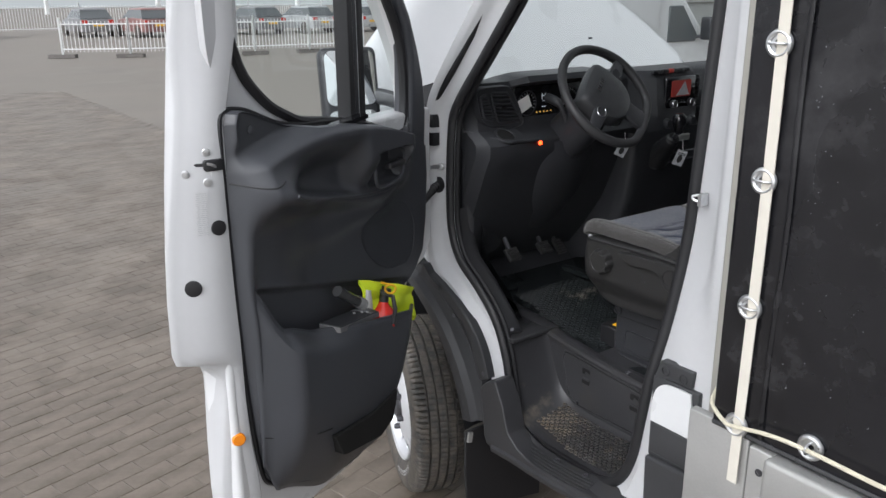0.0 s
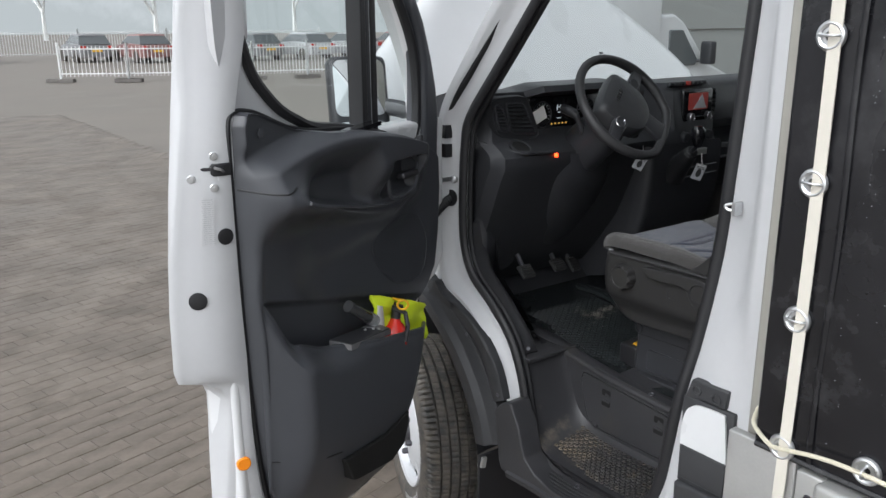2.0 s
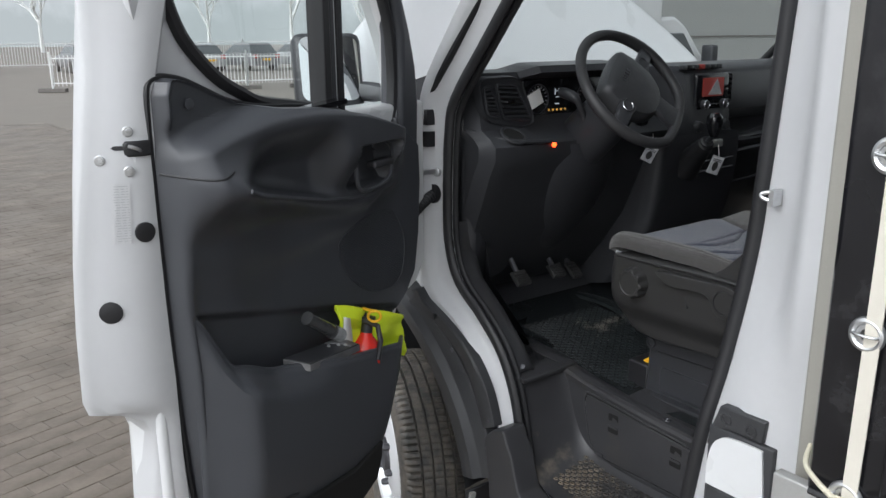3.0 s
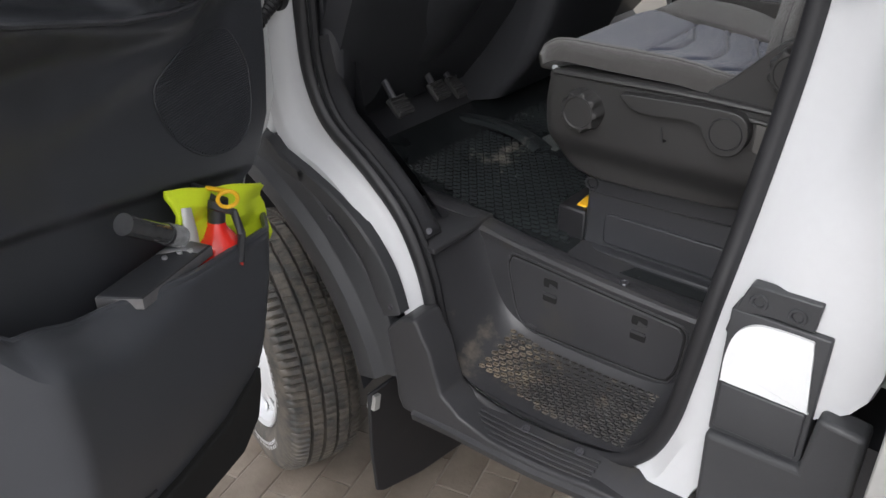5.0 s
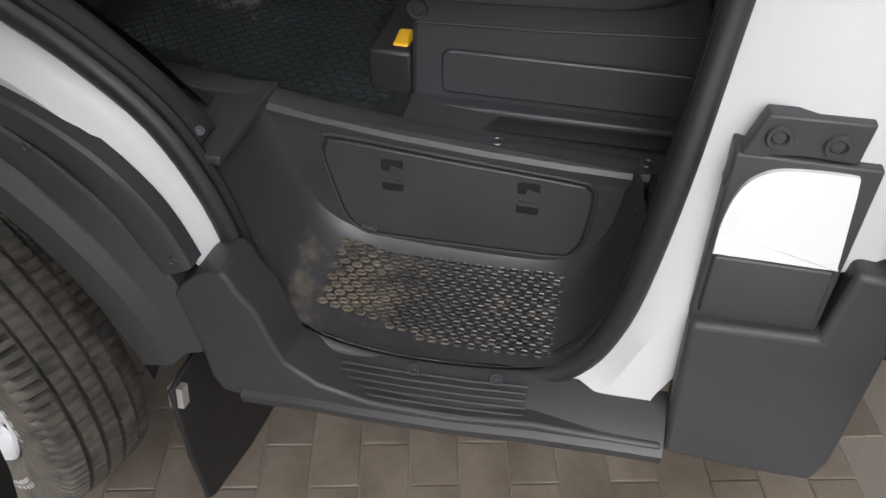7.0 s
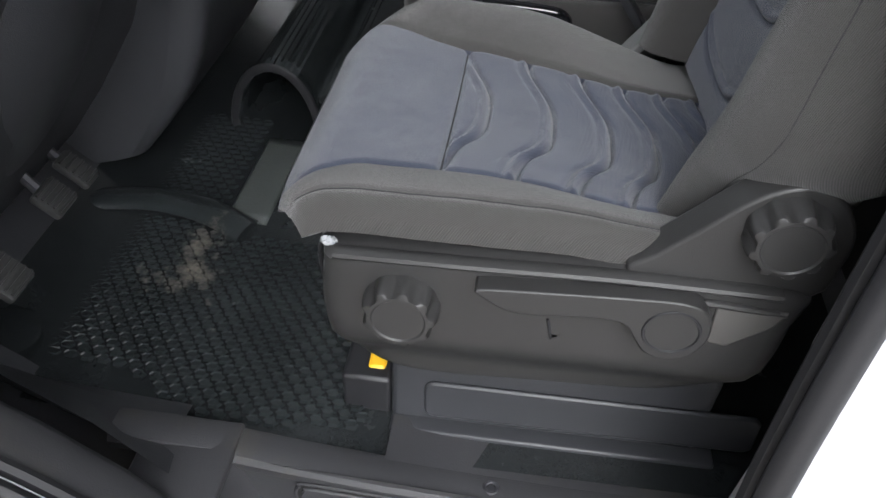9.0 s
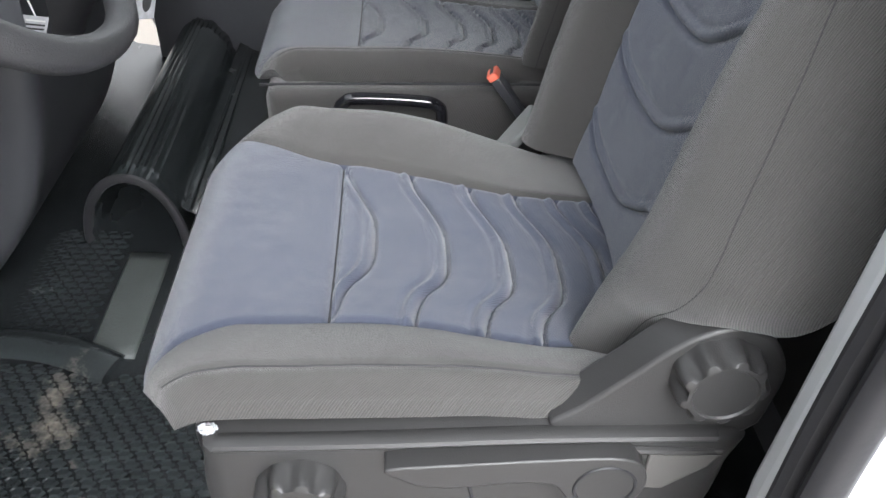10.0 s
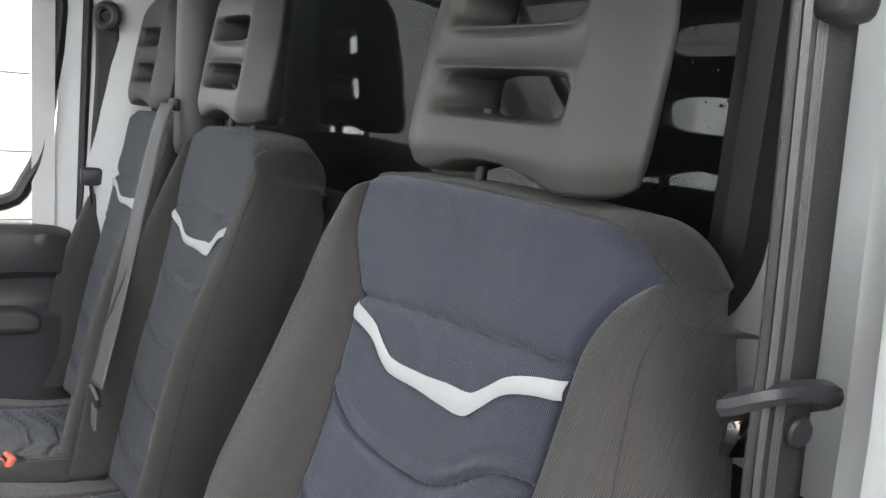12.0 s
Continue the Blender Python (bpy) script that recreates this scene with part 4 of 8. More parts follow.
loft(bm, [[Vector((1.975, y0, z)), Vector((1.96, y0 - 0.04, z)), Vector((1.90, y0 - 0.10, z)), Vector((1.87, y0 - 0.16, z)), Vector((1.88, -1.335, z))] for y0, z in ((-1.0, 0.8), (-1.03, 1.50), (-1.022, 1.60), (-1.04, 1.80), (-1.05, 2.0), (-1.06, 2.2))])
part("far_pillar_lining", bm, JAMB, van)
bm = bmesh.new()
loft(bm, [[Vector((2.0, -1.01, z)), Vector((1.965, -1.035, z)), Vector((1.97, -0.99, z))] for z in (1.56, 2.2)])
part("far_frame", bm, JAMB, far_door)
bm = bmesh.new()
tube(bm, [(1.945, -1.085, 1.58), (1.945, -1.10, 2.2)], 0.010, 8)
part("far_seal", bm, RUBBER, van)

# rear wall with a wide window
bm = bmesh.new()
R0, R1 = (0.412, 1.738), (1.70, 2.15)
outer4 = [(0.22, 0.80), (1.88, 0.80), (1.88, 2.2), (0.22, 2.2)]
hole = rounded_poly(R0, R1, 0.085, 8)
for y in (-1.335, -1.30):
    for i in range(len(hole)):
        a, b = hole[i], hole[(i + 1) % len(hole)]

        def push(p):
            cx, cz = (R0[0] + R1[0]) / 2, (R0[1] + R1[1]) / 2
            dx, dz = p[0] - cx, p[1] - cz
            k = min((0.83 / abs(dx)) if abs(dx) > 1e-6 else 9, ((2.2 - cz) if dz > 0 else (cz - 0.8)) / abs(dz) if abs(dz) > 1e-6 else 9)
            return (cx + dx * k, cz + dz * k)
        q = (a, b, push(b), push(a))
        bm.faces.new([bm.verts.new((p[0], y, p[1])) for p in q])
for i in range(len(hole)):
    a, b = hole[i], hole[(i + 1) % len(hole)]
    bm.faces.new([bm.verts.new(p) for p in ((a[0], -1.30, a[1]), (b[0], -1.30, b[1]), (b[0], -1.335, b[1]), (a[0], -1.335, a[1]))])
part("rear_wall", bm, WHITE, van, "pale painted rear wall of the cab", smooth=False)
bm = bmesh.new()
tube(bm, [(x, -1.296, z) for x, z in hole], 0.024, 8, True, up=(0, 1, 0))
part("rear_window_seal", bm, RUBBER, van)
bm = bmesh.new()
bm.faces.new([bm.verts.new((x, -1.312, z)) for x, z in hole])
g = part("rear_window", bm, TINT, van, "dark tinted rear window with water drops")
g.visible_shadow = False
bm = bmesh.new()
rng = random.Random(4)
for k in range(70):
    c = Vector((rng.uniform(0.44, 0.60), -1.3105, rng.uniform(1.78, 2.05)))
    r = rng.uniform(0.0008, 0.0022)
    bmesh.ops.create_icosphere(bm, subdivisions=1, radius=r, matrix=Matrix.Translation(c))
tagged(part("water_drops", bm, SCREEN, van), kind="stuff")

# ---- load body with tarpaulin ----
load = thing("load_body", (0.9, -3.0, 0), "black tarpaulin load body laced with strap and rope", "truck body")
TX = -0.174
bm = bmesh.new()
rows = []
for i in range(60):
    y = -1.412 - 3.4 * (i / 59) ** 1.6
    row = []
    for j in range(46):
        z = 1.062 + 1.7 * j / 45
        dx = 0.010 * noise.noise((y * 4, z * 1.1, 1.0)) + 0.006 * math.sin(z * 7 + y * 5) * noise.noise((y * 2, z, 5)) + 0.003 * noise.noise((y * 13, z * 5, 2.0))
        if abs(y + 1.527) < 0.03:
            dx += 0.007 * (1 - abs(y + 1.527) / 0.03)
        row.append(Vector((TX + dx, y, z)))
    rows.append(row)
rows = [[Vector((-0.02, -1.400, p.z)) for p in rows[0]], [Vector((-0.13, -1.402, p.z)) for p in rows[0]], [Vector((-0.163, -1.405, p.z)) for p in rows[0]]] + rows
loft(bm, rows)
part("tarpaulin", bm, TARP, load, "wet black tarpaulin side curtain")
bm = bmesh.new()
rng = random.Random(9)
for k in range(300):
    y = -1.56 - 1.0 * rng.random() ** 1.3
    z = rng.uniform(1.15, 2.5)
    if rng.random() < 0.4:
        z = 1.15 + 0.22 * round((z - 1.15) / 0.22) + rng.gauss(0, 0.02)
    dx = 0.010 * noise.noise((y * 4, z * 1.1, 1.0)) + 0.006 * math.sin(z * 7 + y * 5) * noise.noise((y * 2, z, 5)) + 0.003 * noise.noise((y * 13, z * 5, 2.0))
    bmesh.ops.create_icosphere(bm, subdivisions=1, radius=rng.uniform(0.0006, 0.0014), matrix=Matrix.Translation((TX + dx - 0.0003, y, z)))
tagged(part("water_drops", bm, DROP, load), kind="stuff")
bm = bmesh.new()
tube(bm, [(TX - 0.003, -1.532 + 0.003 * math.sin(k), 1.065 + 0.1 * k) for k in range(17)], 0.006, 6, flat=0.4, up=(1, 0, 0))
part("curtain_hem", bm, TARP, load)
bm = bmesh.new()
tube(bm, [(TX - 0.002, -1.415 - 0.3 * k, 1.066) for k in range(12)], 0.007, 6)
part("curtain_hem", bm, TARP, load)


def eyelet(y, z, along):
    bm = bmesh.new()
    ring(bm, (TX - 0.008, y, z), 0.022, 0.0065, (1, 0, 0), 26, 8)
    o = part("eyelet", bm, METAL, load, "galvanised eyelet ring")
    bm = bmesh.new()
    ring(bm, (TX - 0.006, y, z), 0.0125, 0.006, (1, 0, 0), 20, 6)
    part("inner_ring", bm, METAL, o)
    bm = bmesh.new()
    if along:
        tube(bm, catmull([(TX - 0.002, y, z - 0.012), (TX - 0.028, y, z - 0.008), (TX - 0.028, y, z + 0.008), (TX - 0.002, y, z + 0.012)], 4), 0.0024, 8)
    else:
        tube(bm, catmull([(TX - 0.002, y - 0.020, z), (TX - 0.020, y - 0.015, z + 0.001), (TX - 0.020, y + 0.015, z + 0.001), (TX - 0.002, y + 0.020, z)], 4), 0.0024, 8)
    part("staple", bm, METAL, o)


for z in (1.084, 1.361, 1.632, 1.898, 2.165):
    eyelet(-1.477, z, False)
for k in range(9):
    eyelet(-1.647 - 0.18 * k, 1.110 - 0.001 * k, True)
bm = bmesh.new()
loft(bm, [[Vector((TX - 0.0135, -1.484 + w + 0.004 * math.sin(z * 3), z)) for w in (-0.012, 0.0, 0.012)] for z in (0.945, 0.955, 1.08, 1.2, 1.36, 1.5, 1.63, 1.77, 1.9, 2.04, 2.2, 2.6)])
part("lacing_strap", bm, STRAP, load, "flat cream lacing strap", smooth=False, mods=[("SOLIDIFY", {"thickness": 0.003})])
bm = bmesh.new()
tube(bm, catmull([(-0.12, -1.38, 1.115), (-0.165, -1.40, 1.10), (TX - 0.016, -1.45, 1.085), (TX - 0.022, -1.477, 1.086), (TX - 0.025, -1.56, 1.105), (TX - 0.024, -1.647, 1.110), (TX - 0.020, -1.80, 1.103), (TX - 0.024, -2.0, 1.106), (TX - 0.02, -2.4, 1.10), (TX - 0.02, -3.2, 1.10)], 6), 0.0048, 8)
part("rope", bm, ROPE, load, "pale twisted rope")
bm = rounded_box((-0.205, -4.6, 0.93), (-0.10, -1.56, 1.05), 0.012)
part("side_rail", bm, ALU, load, "grey aluminium side rail")
bm = rounded_box((-0.17, -1.505, 0.72), (-0.145, -1.345, 1.065), 0.004)
rail_plate = part("corner_plate", bm, ALU, load)
bm = rounded_box((-0.185, -1.57, 0.80), (-0.14, -1.515, 1.052), 0.004)
part("corner_plate", bm, ALU, load)
screw("bolt", (-0.187, -1.545, 1.0), (-1, 0, 0), load, 0.007)
bm = rounded_box((-0.10, -1.46, 0.75), (0.02, -1.345, 2.7), 0.008)
part("corner_post", bm, BEIGE, load, "grey-beige steel corner post")
# Near-black, which keeps the view through the rear window dark.
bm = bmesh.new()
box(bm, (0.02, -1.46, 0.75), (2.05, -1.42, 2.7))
part("front_board", bm, SHADEBLACK, load)
bm = bmesh.new()
box(bm, (-0.09, -4.6, 0.85), (2.1, -1.50, 0.92))
part("load_floor", bm, BLACK, load)
bm = bmesh.new()
box(bm, (2.2, -4.6, 0.92), (2.23, -1.41, 2.7))
part("tarpaulin_far", bm, TARP, load)
bm = bmesh.new()
box(bm, (-0.17, -4.6, 2.7), (2.23, -1.41, 2.73))
part("tarpaulin_roof", bm, TARP, load)
bm = bmesh.new()
box(bm, (0.3, -4.6, 0.45), (1.7, -0.2, 0.62))
part("chassis", bm, BLACK, load)

# ---- driver's door, swung open; local axes: along the door, towards the cab, up ----
door = new("driver_door")
door.matrix_world = pose(0.02, -0.02, 0, 0, 0, math.degrees(math.atan2(-0.42507, -0.90516)))
ORG[door.name] = Vector((0, 0, 0))
tagged(door, "open white van door with charcoal plastic lining and filled pocket", "vehicle door")

LOWER = [(0.035, 1.62), (0.035, 1.14), (0.09, 1.08), (0.19, 1.05), (0.245, 0.97), (0.285, 0.83), (0.36, 0.67), (0.44, 0.565), (0.58, 0.505), (0.80, 0.500), (1.06, 0.53), (1.10, 0.56), (1.10, 1.0), (1.10, 1.62)]
bm = bmesh.new()
prism(bm, LOWER, "y", -0.07, 0.030)
part("door_shell", bm, WHITE, door, "glossy white door skin", mods=[("BEVEL", {"width": 0.012, "segments": 3})])
# rear edge flange with its notch
bm = bmesh.new()
rows = []
for z, e in ((0.50, 1.10), (0.56, 1.158), (0.70, 1.163), (0.85, 1.158), (0.97, 1.150), (1.035, 1.148), (1.068, 1.160), (1.088, 1.190), (1.100, 1.235), (1.13, 1.245), (1.27, 1.240), (1.40, 1.228), (1.55, 1.208), (1.74, 1.178), (1.90, 1.152), (2.05, 1.130), (2.25, 1.10)):
    e -= 0.045
    pu = 1.055 - 0.03 * smoothstep(0.95, 0.6, z) - 0.075 * smoothstep(1.62, 1.95, z)
    g = e - 0.012 - pu
    f = min(1.0, g / 0.11) ** 1.4
    rows.append([Vector(p) for p in ((pu - 0.05, 0.0, z), (pu, 0.034, z), (pu + 0.005, 0.040, z), (pu + 0.18 * g, 0.04 - 0.0015 * f, z), (pu + 0.36 * g, 0.04 - 0.008 * f, z), (pu + 0.54 * g, 0.04 - 0.021 * f, z), (pu + 0.72 * g, 0.04 - 0.041 * f, z), (pu + 0.88 * g, 0.04 - 0.064 * f, z), (pu + g, 0.04 - 0.083 * f, z), (e - 0.003, 0.032 - 0.083 * f, z), (e, 0.020 - 0.080 * f, z), (e - 0.01, -0.072, z), (pu - 0.05, -0.078, z))])
loft(bm, rows, close_u=True)
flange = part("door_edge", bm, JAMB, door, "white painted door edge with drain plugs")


def on_edge(u, z):
    """The edge surface's depth at a place along the door."""
    for p in range(len(rows) - 1):
        if rows[p][0].z <= z <= rows[p + 1][0].z:
            t = (z - rows[p][0].z) / (rows[p + 1][0].z - rows[p][0].z)
            prof = [rows[p][i].lerp(rows[p + 1][i], t) for i in range(2, 10)]
            for a, b in zip(prof, prof[1:]):
                if a.x <= u <= b.x:
                    return a.y + (b.y - a.y) * (u - a.x) / (b.x - a.x), Vector((-(b.y - a.y), b.x - a.x, 0)).normalized()
    return 0.03, Vector((0, 1, 0))


for u, z, r in ((1.092, 1.452, 0.019), (1.153, 1.305, 0.021)):
    n, d = on_edge(u, z)
    bm = bmesh.new()
    disc(bm, (u, n + 0.001, z), r, d, 28, 0.003)
    part("drain_plug", bm, RUBBER, door, "round black rubber plug")
n, d = on_edge(1.086, 0.862)
bm = bmesh.new()
disc(bm, Vector((1.086, n, 0.862)) + d * 0.004, 0.018, d, 28, 0.006)
part("reflector", bm, AMBER, door, "round amber reflector")
for u, z in ((1.098, 1.638), (1.136, 1.588), (1.105, 1.567)):
    n, d = on_edge(u, z)
    bm = bmesh.new()
    disc(bm, (u, n + 0.001, z), 0.0095, d, 16, 0.003)
    disc(bm, (u, n + 0.003, z), 0.005, d, 8, 0.003)
    part("latch_bolt", bm, METAL, door)
def patch(poly, lift, n=8):
    """A thin plate lying on the door edge, between level lines: poly gives (u0, u1, z) from top to bottom."""
    bm = bmesh.new()
    loft(bm, [[Vector((u, on_edge(u, z)[0] + lift, z)) for u in (u0 + (u1 - u0) * k / n for k in range(n + 1))] for u0, u1, z in poly])
    return bm


latch = part("latch", patch([(1.066, 1.104, 1.621), (1.063, 1.108, 1.616), (1.063, 1.108, 1.598), (1.066, 1.104, 1.593)], 0.003), RUBBER, door, "black door latch", mods=[("SOLIDIFY", {"thickness": 0.005})])
part("latch_slot", patch([(1.104, 1.118, 1.613), (1.104, 1.122, 1.609), (1.104, 1.118, 1.605)], 0.0015), RUBBER, latch)
bm = bmesh.new()
n = on_edge(1.092, 1.606)[0]
tube(bm, catmull([(1.078, n + 0.002, 1.598), (1.086, n + 0.007, 1.604), (1.096, n + 0.007, 1.609), (1.106, n + 0.001, 1.613)], 4), 0.0035, 8)
part("latch_claw", bm, METAL, latch)
# type sticker: lines of unreadable print
stick = part("sticker", patch([(1.107, 1.131, 1.546), (1.108, 1.133, 1.51), (1.110, 1.136, 1.47), (1.112, 1.139, 1.434)], 0.0012), FADED, door, "pale data sticker", smooth=False)
bm = bmesh.new()
rng = random.Random(21)
for k in range(22):
    t = 0.04 + 0.92 * k / 21
    z = 1.545 - 0.110 * t
    a = 1.109 + 0.005 * t
    for s0, s1 in ((0.04, 0.2), (0.25, 0.52), (0.57, 0.9)) if k % 4 else ((0.06, 0.86),):
        s1 -= rng.uniform(0, 0.08)
        u0, u1 = a + 0.022 * s0, a + 0.022 * s1
        bm.faces.new([bm.verts.new((u, on_edge(u, z)[0] + 0.0022, z + dz)) for u, dz in ((u0, 0.0006), (u1, 0.0006), (u1, -0.0006), (u0, -0.0006))])
part("print_lines", bm, surf("faded_print", (0.35, 0.36, 0.37), 0.7), stick)

# window frame
FR = [(0.075, 1.60), (0.10, 1.75), (0.20, 1.95), (0.35, 2.16), (0.45, 2.24), (1.0, 2.26), (1.05, 2.18)]
bm = bmesh.new()
c = catmull([(u, -0.03, z) for u, z in FR], 5)
rws = []
for p in c:
    d = Vector((0.6 - p.x, 0, 1.85 - p.z)).normalized() * 0.05
    rws.append([p + Vector((0, 0.035, 0)), p + d + Vector((0, 0.03, 0)), p + d + Vector((0, -0.03, 0)), p + Vector((0, -0.04, 0))])
loft(bm, rws, close_u=True)
part("window_frame", bm, WHITE, door)
WINDOW = [(1.000, 2.20), (0.998, 1.95), (0.985, 1.875), (0.955, 1.805), (0.91, 1.755), (0.86, 1.715), (0.80, 1.685), (0.735, 1.66), (0.60, 1.64), (0.40, 1.60), (0.215, 1.565), (0.20, 1.80), (0.29, 1.98), (0.46, 2.18)]
bm = bmesh.new()
fl = catmull([(u, 0.012, z) for u, z in WINDOW[:9]], 4)
o2 = [p + Vector((0.07 + 0.04 * smoothstep(1.9, 1.66, p.z), 0.01, -0.055 - 0.03 * smoothstep(1.9, 1.66, p.z))) for p in fl]
loft(bm, [[p + Vector((0, -0.06, 0)) for p in fl], fl, [p.lerp(q, 0.3) + Vector((0, 0.012, 0)) for p, q in zip(fl, o2)], o2, [p + Vector((0, -0.02, 0)) for p in o2]])
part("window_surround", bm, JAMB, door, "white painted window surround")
bm = bmesh.new()
tube(bm, [p + Vector((-0.004, 0.012, 0.004)) for p in catmull([(u, 0.005, z) for u, z in WINDOW], 4, True)], 0.014, 8, True, up=(0, 1, 0), flat=1.2)
part("glass_seal", bm, RUBBER, door)
bm = bmesh.new()
bm.faces.new([bm.verts.new((u, -0.015, z)) for u, z in ((0.505, 1.60), (0.505, 2.2), (1.0, 2.2), (1.0, 1.92), (0.96, 1.80), (0.87, 1.71), (0.74, 1.65))])
g = part("window_glass", bm, GLASS, door, "clear door window")
g.visible_shadow = False
bm = bmesh.new()
bm.faces.new([bm.verts.new((u, -0.012, z)) for u, z in ((0.415, 1.58), (0.415, 2.15), (0.29, 1.98), (0.20, 1.80), (0.21, 1.55))])
g = part("quarter_glass", bm, GLASS, door)
g.visible_shadow = False
for u0, u1, m in ((0.470, 0.496, RUBBER), (0.452, 0.470, BLACK), (0.440, 0.448, JAMB), (0.418, 0.440, RUBBER)):
    bm = bmesh.new()
    box(bm, (u0, -0.03, 1.58), (u1, 0.022 if m is not JAMB else 0.016, 2.22))
    part("window_channel", bm, m, door, mods=[("BEVEL", {"width": 0.004, "segments": 2})])
bm = bmesh.new()
prism(bm, [(0.235, 2.02), (0.175, 1.93), (0.128, 1.82), (0.098, 1.72), (0.085, 1.62), (0.092, 1.50), (0.110, 1.40), (0.185, 1.40), (0.19, 1.56), (0.182, 1.70), (0.180, 1.80), (0.198, 1.88), (0.245, 1.97)], "y", -0.03, 0.045)
part("mirror_sail_trim", bm, DOORPLASTIC, door, mods=[("BEVEL", {"width": 0.02, "segments": 4})])

# lining: a moulded panel with shelf, hand recess and door-pull
PANEL = [(1.060, 1.700), (1.050, 1.724), (1.026, 1.731), (0.99, 1.727), (0.953, 1.717), (0.895, 1.693), (0.838, 1.672), (0.74, 1.655), (0.614, 1.647), (0.45, 1.618), (0.30, 1.575), (0.24, 1.56), (0.16, 1.54), (0.105, 1.50), (0.100, 1.40), (0.112, 1.25), (0.135, 1.14), (0.185, 1.085), (0.25, 1.045), (0.282, 0.92), (0.33, 0.79), (0.40, 0.665), (0.48, 0.572), (0.58, 0.545), (0.70, 0.552), (0.82, 0.585), (0.93, 0.635), (0.99, 0.672), (1.015, 0.715), (1.035, 0.84), (1.050, 1.02), (1.060, 1.25), (1.062, 1.45), (1.062, 1.62)]


def span(poly, z):
    """Where a level line crosses a closed outline."""
    xs = []
    for (u0, z0), (u1, z1) in zip(poly, poly[1:] + poly[:1]):
        if (z0 - z) * (z1 - z) < 0:
            xs.append(u0 + (u1 - u0) * (z - z0) / (z1 - z0))
    return (min(xs), max(xs)) if len(xs) > 1 else None


def shelf_top(u):
    return 1.560 + 0.092 * (1 - ((u - 0.72) / 0.48) ** 2) if u < 0.72 else 1.652 - 0.06 * ((u - 0.72) / 0.33) ** 2


def pocket_low(u):
    return 0.998 + (u - 0.36) * 0.20 + 0.022 * smoothstep(0.84, 0.95, u) + 0.12 * smoothstep(0.955, 1.035, u)


def pocket_high(u):
    return 1.087 + (u - 0.36) * 0.27


def recess_low(u):
    """The lower lip of the long hand recess."""
    return float(np.interp(u, (0.358, 0.413, 0.49, 0.629, 0.787, 0.923, 0.97), (1.431, 1.411, 1.414, 1.434, 1.470, 1.503, 1.522)))


def panel_depth(u, z):
    n = 0.062
    st = shelf_top(u)
    near = smoothstep(1.07, 1.0, u) * smoothstep(0.20, 0.33, u)
    sh = smoothstep(st + 0.030, st - 0.018, z) * smoothstep(1.40, 1.545, z)
    n += 0.074 * sh * near
    # long hand recess over its lip, and the cup of the door-pull
    low = recess_low(u)
    rec = smoothstep(0.985, 0.80, u) * smoothstep(0.560, 0.620, u) * smoothstep(st - 0.025, st - 0.130, z) * smoothstep(low + 0.003, low + 0.016, z)
    n += (0.050 - n) * rec
    cup = smoothstep(0.515, 0.50, u) * smoothstep(0.325, 0.345, u) * smoothstep(1.548, 1.535, z) * smoothstep(1.430, 1.444, z)
    n += (0.052 - n) * cup
    lip = math.exp(-(((z - (low - 0.012)) / 0.030) ** 2)) * smoothstep(1.05, 0.95, u) * smoothstep(0.22, 0.34, u)
    n += 0.030 * lip
    fold = math.exp(-(((z - (low - 0.075 - 0.06 * smoothstep(0.5, 0.8, u))) / 0.028) ** 2)) * smoothstep(0.92, 0.6, u) * smoothstep(0.24, 0.40, u)
    n += 0.010 * fold
    # shallow swell above the pocket, hollow behind it
    n -= 0.018 * math.exp(-(((z - 1.28) / 0.09) ** 2)) * near
    hol = smoothstep(1.035, 0.995, u) * smoothstep(0.24, 0.30, u) * smoothstep(pocket_high(u) + 0.012, pocket_high(u) - 0.012, z) * smoothstep(0.60, 0.70, z)
    n = n * (1 - hol) + 0.045 * hol
    # rolled border
    s = span(PANEL, z)
    if s:
        edge = min(u - s[0], s[1] - u)
        n -= 0.030 * (1 - smoothstep(0.0, 0.022, edge))
        n += 0.009 * math.exp(-(((edge - 0.020) / 0.007) ** 2)) * smoothstep(1.63, 1.66, z) * smoothstep(0.80, 0.88, u)
        # stout rear border
        n += 0.024 * smoothstep(0.0, 0.034, s[1] - u) * smoothstep(0.75, 0.92, u) * smoothstep(1.60, 1.53, z) * (1 - hol)
    return n


bm = bmesh.new()
rws = []
NZ, NU = 300, 150
for i in range(NZ + 1):
    z = 0.547 + (1.7305 - 0.547) * i / NZ
    s = span(PANEL, z)
    if not s:
        continue
    if z > 1.66:
        s = (max(s[0], 0.0), s[1])
    rws.append([Vector((u, panel_depth(u, z), z)) for u in (s[0] + (s[1] - s[0]) * (0.5 - 0.5 * math.cos(math.pi * j / NU)) for j in range(NU + 1))])
loft(bm, rws)
lining = part("door_lining", bm, DOORPLASTIC, door, "moulded charcoal plastic door lining")
bm = bmesh.new()
tube(bm, [Vector((u, 0.034, z)) for u, z in [(p.x, p.z) for p in catmull([(u, 0, z) for u, z in PANEL], 3, True)]], 0.007, 6, True, up=(0, 1, 0))
part("lining_gasket", bm, RUBBER, door)
